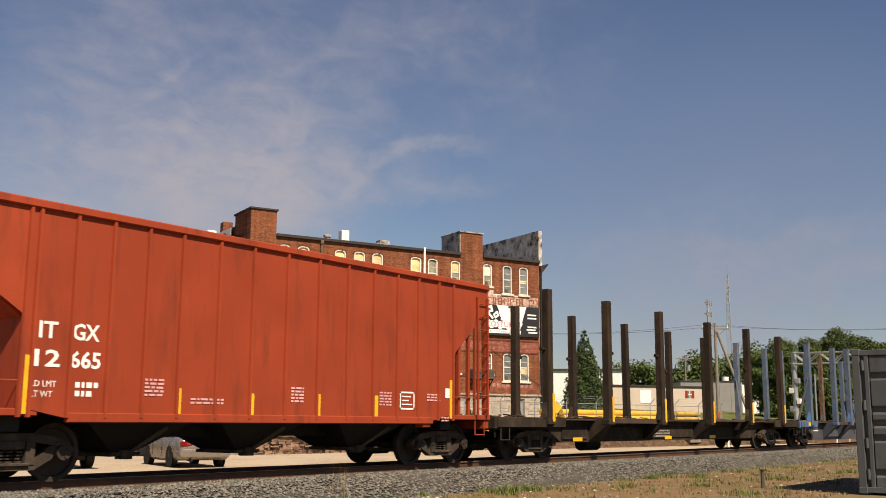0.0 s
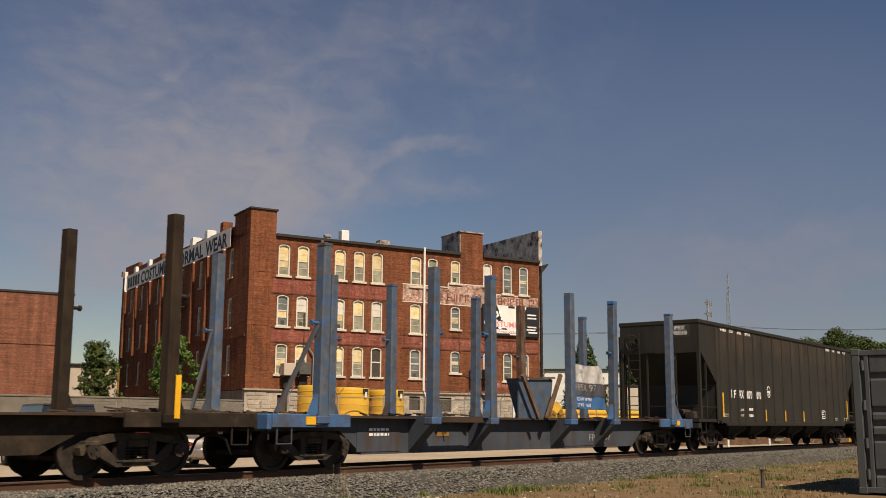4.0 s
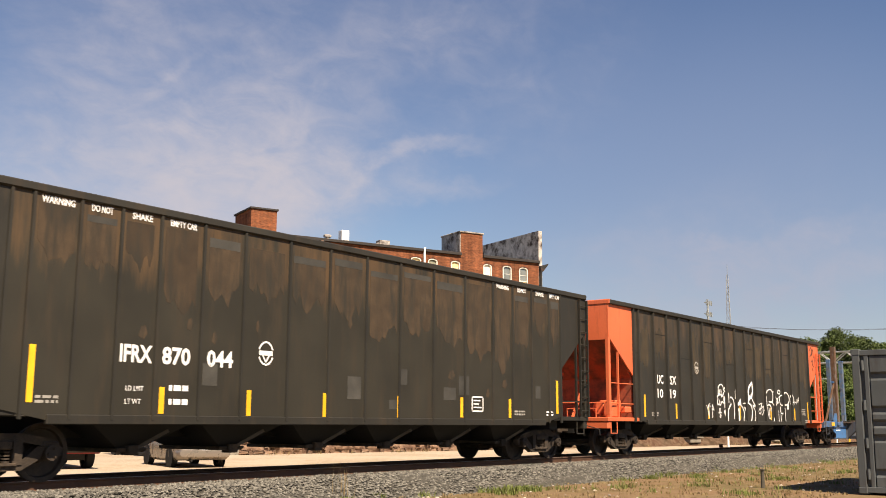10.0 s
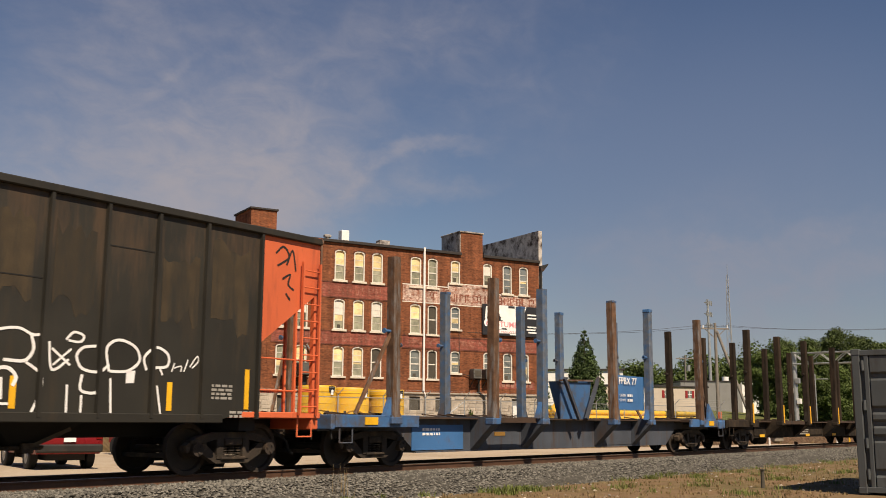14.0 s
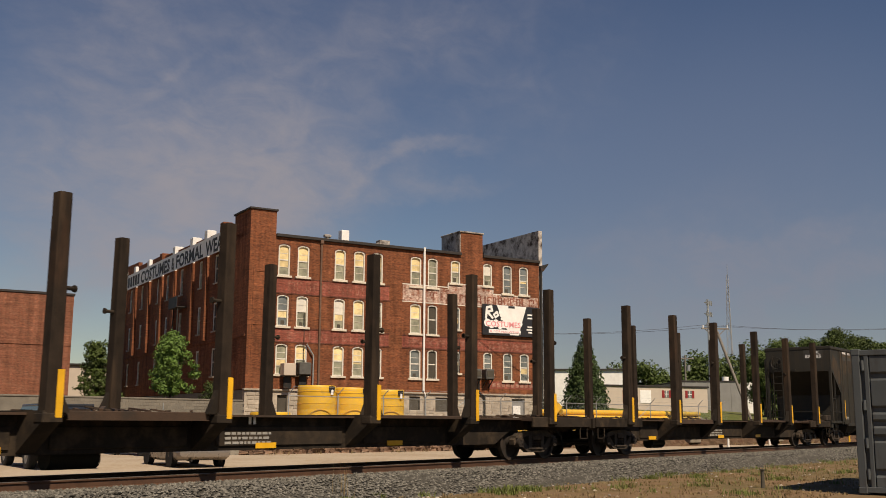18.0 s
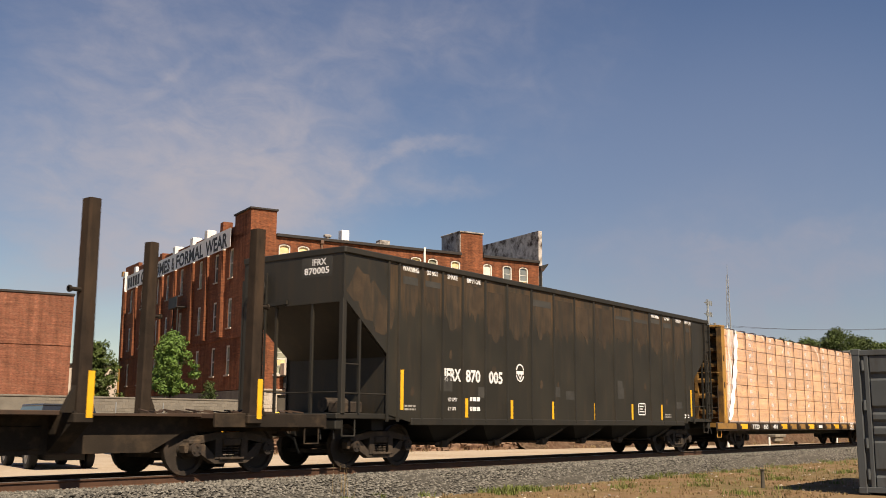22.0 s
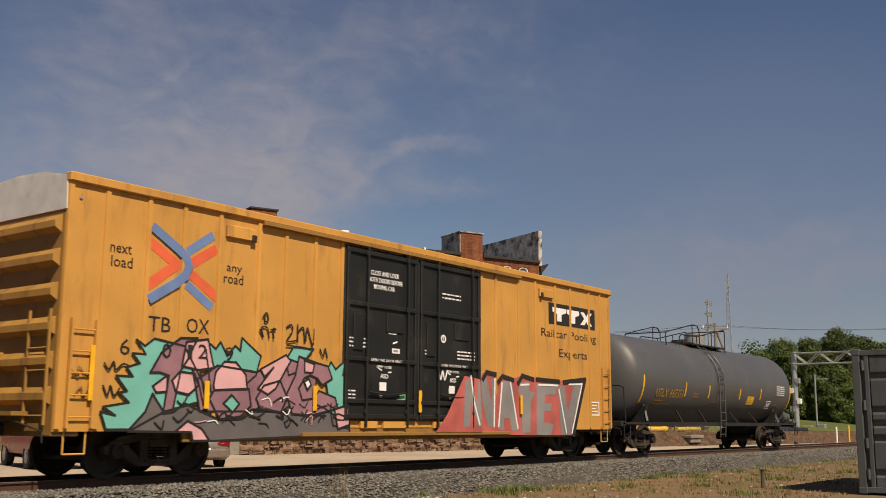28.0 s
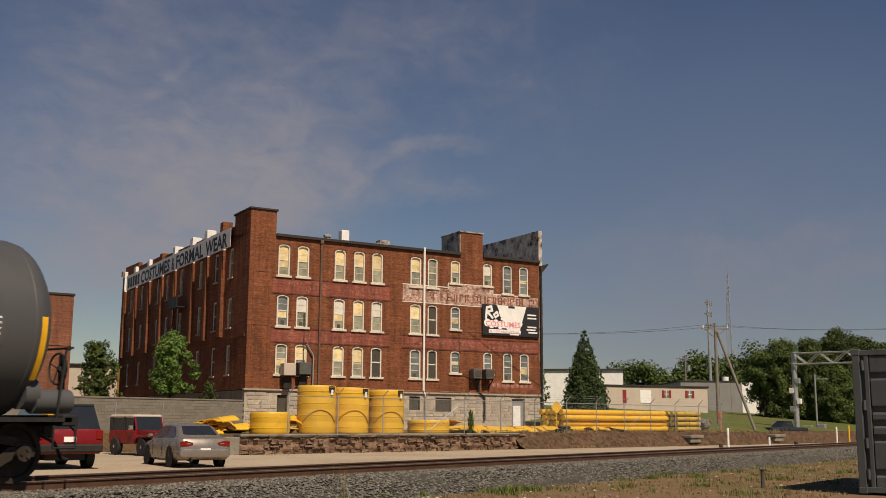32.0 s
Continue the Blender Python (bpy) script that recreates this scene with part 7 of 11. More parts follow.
        v0, v1 = vb - 1.03, vb + 1.0
        cr = part("cradle", G().prism([(v0 + 0.12, 2.14), (v1 - 0.12, 2.2), (v1 - 0.3, 1.1), (v0 + 0.12, 1.1)], "y", -1.1, -1.06).prism([(v0 + 0.1, 2.18), (v0 + 0.18, 2.18), (vb - 0.3, 1.1), (vb - 0.4, 1.1)], "y", -1.06, -0.7).prism([(v1 - 0.1, 2.24), (v1 - 0.18, 2.24), (vb + 0.3, 1.1), (vb + 0.4, 1.1)], "y", -1.06, -0.7), M_STAKEWORN if seed == 31 else M_BLUE, car, "V-shaped steel cradle")
        part("cradle_strut", G().bar((v0, -1.3, 2.26), (vb - 0.22, -1.3, 1.1), 0.09, 0.1), M_RUSTSTAKE if seed == 31 else M_BLUEGREY, cr)
        part("cradle_strut", G().bar((v1, -1.3, 2.34), (vb + 0.22, -1.3, 1.1), 0.09, 0.1), M_RUSTSTAKE if seed == 31 else M_BLUEGREY, cr)
        part("cradle_lip", G().bar((v0 + 0.08, -1.12, 2.2), (v1 - 0.08, -1.12, 2.25), 0.1, 0.05), M_RUSTSTAKE, cr)
        p0 = st[3] + 0.42 if seed == 31 else st[3] + 0.54
        dent = (lambda u, z: 0.03 * math.sin(u * 4.1 + z * 2.3) + 0.02 * math.sin(u * 9.7 - z * 6.1) + 0.05 * (z - 1.9)) if seed == 31 else (lambda u, z: 0.008 * math.sin(u * 3 + z * 2))
        sag = (lambda u: -0.01 * u) if seed == 31 else (lambda u: 0.0)

        def sheet(u0, u1, low, high, out, nu=16, nz=8):
            """A piece of the dented plate: low and high edges as functions along it."""
            g = G()
            for i in range(nu + 1):
                u = u0 + (u1 - u0) * i / nu
                for j in range(nz + 1):
                    z = low(u) + (high(u) - low(u)) * j / nz
                    g.v.append((p0 + u, -1.35 + dent(u, z) - out, z + sag(u)))
            m = nz + 1
            g.f = [(i * m + j, (i + 1) * m + j, (i + 1) * m + j + 1, i * m + j + 1) for i in range(nu) for j in range(nz)]
            n = len(g.v)
            g.v += [(x, y + 0.012, z) for x, y, z in g.v]
            g.f += [tuple(n + q for q in reversed(f)) for f in g.f]
            for i in range(nu):
                for j in (0, nz):
                    g.f.append((i * m + j, (i + 1) * m + j, n + (i + 1) * m + j, n + i * m + j))
            for j in range(nz):
                for i in (0, nu):
                    g.f.append((i * m + j, i * m + j + 1, n + i * m + j + 1, n + i * m + j))
            return g

        def on_sheet(ob):
            for v in ob.data.vertices:
                u = v.co.x - p0
                v.co.y = -1.35 + dent(u, v.co.z) - 0.026 + (0.004 if v.co.y > -1.388 else 0.0)
                v.co.z += sag(u)

        ragged = lambda base, amp: (lambda u: base + amp * math.sin(u * 5.3) + amp * 0.6 * math.sin(u * 13.1 + 1.0))
        pl = part("mark_plate", sheet(0.0, 1.86, ragged(1.4, 0.012), ragged(2.69 if seed == 31 else 2.47, 0.012 if seed == 31 else 0.0), 0.0), M_BLUECLEAN, car, "dented upright blue plate with white lettering" if seed == 31 else "upright blue plate with white lettering")
        if seed == 31:
            part("bare_patch", sheet(0.01, 1.85, ragged(2.16, 0.008), ragged(2.68, 0.012), 0.014), M_BARESTEEL, pl, "bare whitish patch of worn paint")
            part("grey_patch", sheet(0.01, 1.85, ragged(1.77, 0.01), ragged(2.16, 0.008), 0.0135), M_BLUEGREY, pl)
            for words, u, z, h, w, mat in (("FPBX 97", 0.08, 1.92, 0.21, 1.2, M_GREYINK), ("LD LMT 197800", 0.1, 1.63, 0.1, 0.95, M_LABELWHITE), ("LT WT   65200", 0.1, 1.46, 0.1, 0.92, M_LABELWHITE)):
                on_sheet(lettering("car_mark", words, p0 + u, -1.388, z, h, mat, pl, w))
            lettering("sill_mark", "FPBX 97", -71.35 - xc, -0.935, 0.46, 0.2, M_GREYINK, car, 1.35)
        else:
            lettering("car_mark", "FPBX 77", p0 + 0.06, -1.388, 2.2, 0.22, M_LABELWHITE, pl, 1.22, bold=0.005)
            lettering("car_mark", "LD LMT", p0 + 0.1, -1.388, 1.81, 0.085, M_LABELWHITE, pl, 0.4)
            lettering("car_mark", "LT WT", p0 + 0.1, -1.388, 1.66, 0.085, M_LABELWHITE, pl, 0.38)
            bars(pl, "small_stencil", p0 + 0.62, 1.81, 0.34, 2, M_LABELWHITE, -1.388, 0.08, 0.07)
        for d, x in ((-1, st[0]), (1, st[5])):
            for s in (-1, 1):
                part("stake_strut", G().bar((x + d * 0.1, -1.49 if s < 0 else 1.84, 3.0), (x + d * 1.05, s * 1.3, 1.15), 0.06, 0.08), M_RUSTSTAKE if seed == 32 else M_BLUEGREY, car)
        part("corner_bracket", G().prism([(L - 1.6, 1.13), (L - 0.9, 1.13), (L - 1.5, 1.7)], "y", -1.52, -1.44).box(L - 0.75, L - 0.35, -1.58, -1.5, 0.8, 1.08, 0.02), M_BLUE, car)
    else:
        for a, b in ((m0, st[1] - 0.3), (st[1] + 0.4, st[2] - 0.3), (st[2] + 0.4, st[3] - 0.3), (st[3] + 0.4, st[4] - 0.3)):
            part("sill_panel", G().box(a, b, -0.94, -0.9, 0.5, 0.88, 0.015), M_LOGCAR, car)
        part("wide_deck", G().box(st[1] + 0.3, st[2] - 0.2, -1.45, 1.45, 1.05, 1.13, 0.012), deck, car).location = (0, 0, 0.004)
        part("wide_deck", G().box(st[3] + 0.3, st[4] - 0.3, -1.45, 1.45, 1.05, 1.13, 0.012), deck, car).location = (0, 0, 0.004)
        for k, x in enumerate((m0 + 0.6, st[2] + 1.4, st[3] + 1.2)):
            part("reflector_plate", G().box(x, x + 0.55, -0.95, -0.94, 0.45, 0.56), M_REFLECT, car, "yellow reflector plate")
        bars(car, "small_stencil", st[2] + 0.6, 0.72, 1.2, 3, M_GREYINK, -0.945, 0.05, 0.04)
        bars(car, "small_stencil", st[1] + 0.7, 1.0, 0.7, 1, M_GREYINK, -1.46, 0.06)
        part("white_mark", G().box(st[2] + 1.2, st[2] + 1.26, -0.95, -0.94, 0.92, 1.06).box(st[2] + 1.32, st[2] + 1.38, -0.95, -0.94, 0.92, 1.06), M_LABELWHITE, car)
        part("brake_tank", G().cyl((st[1] + 0.9, 0, 0.32), (st[1] + 1.9, 0, 0.32), 0.2, 12), M_BLACKSHADE, car)
    for a, b in ((-L + 0.4, st[0] + 0.5), (st[1] + 0.5, st[2] - 0.4), (st[5] - 0.6, L - 0.5)):
        g = G()
        for _ in range(26):
            u, w, k = rng.uniform(a, b), rng.uniform(-1.35, 1.3), rng.uniform(0.06, 0.32)
            q = rng.uniform(0, 3.14)
            g.bar((u - k * math.cos(q), w - k * math.sin(q), 1.15), (u + k * math.cos(q), w + k * math.sin(q), 1.15 + rng.uniform(0.0, 0.06)), rng.uniform(0.03, 0.09), 0.03)
        tagged(part("bark_litter", g, M_DECK, car, "shreds of bark left on the deck"), kind="stuff")
    part("deck_lip", G().box(st[1] + 0.35, st[2] - 0.25, -1.47, -1.452, 0.98, 1.12), deck, car, "rusty deck edge")
    for x in (-L + 0.45, L - 0.45):
        stirrup(car, x, 0.9, frame_mat)


def centrebeam():
    x0, x1 = 87.25, 112.0
    car, xc = start_car("centrebeam_car", x0, x1, "yellow centrebeam flat car stacked with plastic-wrapped lumber bundles", "flat car")
    L = (x1 - x0) / 2
    running_gear(car, 91.6 - xc - 0.9, 108.4 - xc, -L, L)
    part("deck", G().box(-L + 0.3, L - 0.3, -1.5, 1.5, 0.86, 1.02), M_OCHRE, car)
    part("centre_sill", G().box(-L, L, -0.35, 0.35, 0.55, 0.86), M_BLACKSHADE, car)
    cols = [88.75, 89.6, 90.75, 91.9, 93.04, 94.17, 95.32, 96.52, 97.7, 98.95, 100.24, 101.47, 102.7, 103.98, 105.2, 106.47, 107.75, 109.0, 110.29, 110.95]
    part("side_sill", G().box(-L + 0.3, L - 0.3, -1.55, -1.5, 0.76, 1.04, 0.015), M_SOOTBROWN, car)
    part("sill_lip", G().box(-L + 0.3, L - 0.3, -1.6, -1.5, 0.735, 0.765, 0.008), M_SOOTBROWN, car)
    part("side_sill", G().box(-L + 0.3, L - 0.3, 1.5, 1.57, 0.72, 1.04, 0.015), M_OCHRE, car)
    part("sill_plate", G().box(-L + 0.32, 89.35 - xc, -1.585, -1.55, 0.79, 1.0, 0.01), M_OCHRE, car)
    for c, (a, b) in enumerate(zip(cols, cols[1:])):
        tone = M_BLACKSHADE if c in (2, 3, 4, 9) else M_REFLECT if c in (1, 5, 8, 11, 14, 17) else M_OCHRE
        gap = 0.06 if c in (2, 3, 4) else 0.24
        part("sill_plate", G().box(a - xc + gap, b - xc - gap, -1.585, -1.55, 0.79, 0.985, 0.01), tone, car)
        winch = part("winch", G().cyl((b - xc - 0.09, -1.6, 0.86), (b - xc + 0.09, -1.6, 0.86), 0.075, 10), M_SOOTBROWN, car)
        part("winch_bracket", G().prism([(-1.55, 1.03), (-1.66, 0.97), (-1.66, 0.8), (-1.55, 0.74)], "x", b - xc - 0.13, b - xc - 0.1), M_SOOTBROWN, winch)
    for words, u, w in (("TTZX", 91.0, 0.85), ("855", 92.25, 0.5), ("401", 93.35, 0.5)):
        lettering("car_mark", words, u - xc, -1.592, 0.8, 0.17, M_LABELWHITE, car, w, bold=0.004)
    part("mark_shape", G().box(99.35 - xc, 99.85 - xc, -1.592, -1.586, 0.82, 0.95), M_LABELWHITE, car)
    stencil_box(car, 104.3 - xc, 0.72, 0.5, 0.32, -1.592, M_LABELWHITE)
    for d in (-1, 1):
        ex = d * (L - 0.9)
        e = part("end_bulkhead", G().box(ex - d * 0.42, ex - d * 0.37, -1.5, 1.5, 1.02, 4.6), M_BULKHEAD, car, "dark ribbed yellow end bulkhead")
        for y in (-1.5, 1.5):
            post = part("bulkhead_post", G().box(ex - d * 0.42, ex, y - 0.07, y + 0.07, 1.0, 4.62, 0.02), M_BULKPOST, e)
            part("edge_flange", G().box(ex - d * 0.02, ex + d * 0.015, y - 0.1, y + 0.1, 1.0, 4.6, 0.006), M_BULKHEAD, post)
            if y < 0:
                part("lashing_hole", G().box(ex - d * 0.27, ex - d * 0.17, -1.576, -1.568, 2.3, 2.52, 0.03), M_RUSTBLACK, post)
                part("dust_streak", G().box(ex - d * 0.24, ex - d * 0.2, -1.574, -1.569, 1.25, 2.28), M_REFLECT, post, "yellow reflective strip")
                part("notice_outline", G().box(ex - d * 0.28, ex - d * 0.14, -1.573, -1.569, 3.3, 3.52), M_BULKHEAD, post)
        for y in (-0.52, 0.52):
            part("bulkhead_post", G().prism([(ex - d * 0.37, 1.0), (ex - d * 0.02, 1.0), (ex - d * 0.1, 4.58), (ex - d * 0.37, 4.58)], "y", y - 0.06, y + 0.06), M_BULKHEAD, e)
        part("bulkhead_cap", G().box(ex - d * 0.44, ex + d * 0.03, -1.58, 1.58, 4.57, 4.66, 0.02), M_OCHRE, e)
        for k in range(6):
            z = 1.3 + k * 0.58
            part("bulkhead_rib", G().prism([(ex - d * 0.37, z), (ex - d * 0.06, z + 0.06), (ex - d * 0.06, z + 0.16), (ex - d * 0.37, z + 0.3)], "y", -1.43, 1.43), M_BULKHEAD, e)
        lad = part("end_ladder", G().cyl((ex + d * 0.1, -1.42, 1.1), (ex + d * 0.1, -1.42, 2.4), 0.017, 6), M_SOOTBROWN, e, "sooty end ladder")
        part("ladder_stile", G().cyl((ex + d * 0.1, -0.98, 1.1), (ex + d * 0.1, -0.98, 2.4), 0.017, 6), M_SOOTBROWN, lad)
        for k in range(4):
            part("rung", G().cyl((ex + d * 0.1, -1.42, 1.2 + k * 0.38), (ex + d * 0.1, -0.98, 1.2 + k * 0.38), 0.014, 6), M_SOOTBROWN, lad)
        part("crossover_rail", G().tube([(ex + d * 0.04, -1.5, 2.85), (ex + d * 0.2, -1.45, 2.87), (ex + d * 0.2, 0.3, 2.87)], 0.018, 6), M_BULKHEAD, e)
        part("brake_stand", G().box(ex + d * 0.12, ex + d * 0.26, 0.1, 0.24, 1.0, 2.6, 0.01), M_BULKHEAD, e)
    part("centre_beam", G().box(-L + 0.8, L - 0.8, -0.08, 0.08, 1.02, 4.4), M_TTXYELLOW, car)
    # the load: one bundle by another on each side
    rng = random.Random(4)
    rows = [1.06, 1.55, 2.01, 2.47, 2.94, 3.41, 3.87, 4.29, 4.55]
    for c, (a, b) in enumerate(zip(cols, cols[1:])):
        for r, (p, q) in enumerate(zip(rows, rows[1:])):
            j = rng.uniform(-0.008, 0.008)
            ob = part("lumber_package", G().box(a - xc + 0.003, b - xc - 0.003, -1.5 + j, -0.1, p + 0.008, q - 0.008, 0.012), M_LUMBER, car)
            if c % 2 == 0 and 1 < c < 18:
                m = (a + b) / 2 - xc + rng.uniform(-0.06, 0.06)
                mz, tilt = (p + q) / 2 + rng.uniform(-0.05, 0.04), rng.uniform(-0.03, 0.03)
                corners = [(m - 0.115, mz - 0.06 - tilt), (m + 0.115, mz - 0.06 + tilt), (m + 0.115, mz + 0.065 + tilt), (m - 0.115, mz + 0.065 - tilt)]
                tag = part("paper_label", G().prism([(u, v) for u, v in corners], "y", -1.506 + j, -1.502 + j), M_LABELWHITE, ob, "white paper bundle label")
                part("barcode", G().box(m - 0.04, m + 0.05, -1.509 + j, -1.506 + j, mz - 0.015, mz + 0.012), M_GREYINK, tag)
        part("lumber_stack", G().box(a - xc + 0.008, b - xc - 0.008, 0.1, 1.5, 1.06, 4.55, 0.03), M_LUMBER, car)
        part("load_strap", G().tube([(b - xc, -1.56, 0.9), (b - xc, -1.55, 4.45), (b - xc + 0.01, -1.45, 4.6), (b - xc, 0.0, 4.64)], 0.012, 5), M_STRAP, car)
        part("corner_guard", G().prism([(-1.57, 4.4), (-1.55, 4.59), (-1.36, 4.64), (-1.36, 4.62), (-1.53, 4.56), (-1.55, 4.4)], "x", b - xc - 0.025, b - xc + 0.03), M_RUSTBLACK, car)
    for r, (p, q) in enumerate(zip(rows, rows[1:])):
        for j in range(2):
            z0 = p + 0.03 + j * (q - p) / 2
            board = part("board_end", G().box(88.57 - xc + 0.04 * ((r + j) % 2), 88.78 - xc, -1.47, -0.2, z0, z0 + (q - p) / 2 - 0.06, 0.008), M_LUMBER, car)
        part("end_label", G().box(88.6 - xc, 88.75 - xc, -1.476, -1.471, p + 0.14, p + 0.3), M_LABELWHITE, board, "torn white paper label")
    n = 30
    g = G()
    for i in range(n + 1):
        z = 1.1 + 3.45 * i / n
        w = 0.12 + 0.85 * max(0.0, (i / n - 0.12) / 0.88) ** 1.1
        for k in range(10):
            u = 88.62 + 0.16 * (i / n) - xc + w * k / 9
            g.v.append((u - g.ox, -1.56 - 0.03 * math.sin(k * 2.1 + i * 0.23) - 0.02 * math.sin(k * 0.9 + i * 0.6), z))
    g.f = [(i * 10 + k, i * 10 + k + 1, (i + 1) * 10 + k + 1, (i + 1) * 10 + k) for i in range(n) for k in range(9)]
    part("loose_wrap", g, M_FILM, car, "crumpled loose plastic wrap")
    # the gathered edge of the loose sheet, a bright crumpled fold
    g = G()
    for i in range(n + 1):
        h = i / n
        z = 1.12 + 3.3 * h
        u = 88.64 + 0.95 * h ** 0.85 + 0.12 * math.sin(h * 3.1) - xc
        w = 0.07 + 0.05 * math.sin(h * 9) ** 2 + 0.06 * (1 - h) * math.sin(h * 3.1)
        for k in range(6):
            g.v.append((u + w * (k / 2.5 - 1) - g.ox, -1.6 - 0.045 * (k % 2) - 0.02 * math.sin(i * 1.3 + k), z))
    g.f = [(i * 6 + k, i * 6 + k + 1, (i + 1) * 6 + k + 1, (i + 1) * 6 + k) for i in range(n) for k in range(5)]
    part("wrap_fold", g, M_FOLD, car, "bright gathered fold of plastic wrap")
    # the clear sheet drawn over the face and the top of the whole load
    g = G()
    nu, nv = 230, 34
    for i in range(nu + 1):
        u = 88.95 + 22.02 * i / nu
        near_strap = min(abs(u - q) for q in cols)
        puff = 0.07 * min(1.0, near_strap / 0.35)
        for k in range(nv + 1):
            h = k / nv
            wob = noise.noise((u * 1.3, h * 5, 3.0)) + 0.6 * noise.noise((u * 4.1, h * 11, 9.0))
            if h < 0.8:
                crease = math.exp(-(((u - 101.7) * 0.62 + (h * 4.3 - 2.9)) / 0.08) ** 2) * (1 if 98.9 < u < 105.0 else 0)
                g.v.append((u - xc - g.ox, -1.522 - max(0.0, 0.012 * wob + 0.008) - 0.03 * crease, 1.05 + 3.4 * h / 0.8))
            else:
                q = (h - 0.8) / 0.2
                a = q * math.pi / 2
                y = -1.52 + 0.2 * (1 - math.cos(a)) + 1.3 * q * q
                g.v.append((u - xc - g.ox, y - 0.01, 4.45 + (0.13 + puff) * math.sin(a) + 0.03 * wob * q * (1 - 0.3 * q)))
    g.f = [(i * (nv + 1) + k, (i + 1) * (nv + 1) + k, (i + 1) * (nv + 1) + k + 1, i * (nv + 1) + k + 1) for i in range(nu) for k in range(nv)]
    part("clear_sheet", g, M_SHEET, car, "clear crinkled plastic sheet over the load")
    part("crease", stroke(G(), [(-0.67, 4.44), (0.67, 3.72), (1.47, 3.05), (2.48, 2.37), (3.65, 1.61)], -1.552, 0.018), M_HEM, car, "diagonal crease in the plastic sheet")
    # glints on folds of the sheet, painted as pale flat strokes
    for pts, wide in (([(2.99, 1.2), (3.16, 1.42)], 0.06), ([(3.63, 1.06), (3.8, 1.36)], 0.05), ([(-0.17, 4.44), (0.25, 4.2), (0.42, 3.79)], 0.05), ([(-7.09, 4.56), (-6.76, 4.37)], 0.03), ([(-4.41, 4.19), (-4.65, 3.96)], 0.03)):
        part("fold_edge", stroke(G(), pts, -1.555, wide), M_FOLD, car)
    for c in range(2, 18, 2):
        m = (cols[c] + cols[c + 1]) / 2 - xc
        part("seam_band", G().box(m - 0.27, m + 0.27, -1.546, -1.545, 1.08, 4.42), M_SEAM, car, "pale overlapped seam of the plastic sheet")
    part("hem", G().box(88.7 - xc, 110.95 - xc, -1.54, -1.5, 1.04, 1.1, 0.01), M_HEM, car, "grey gathered hem of the plastic sheet")
    for x in (-L + 0.6, L - 0.6):
        stirrup(car, x, 0.86, M_TTXYELLOW)


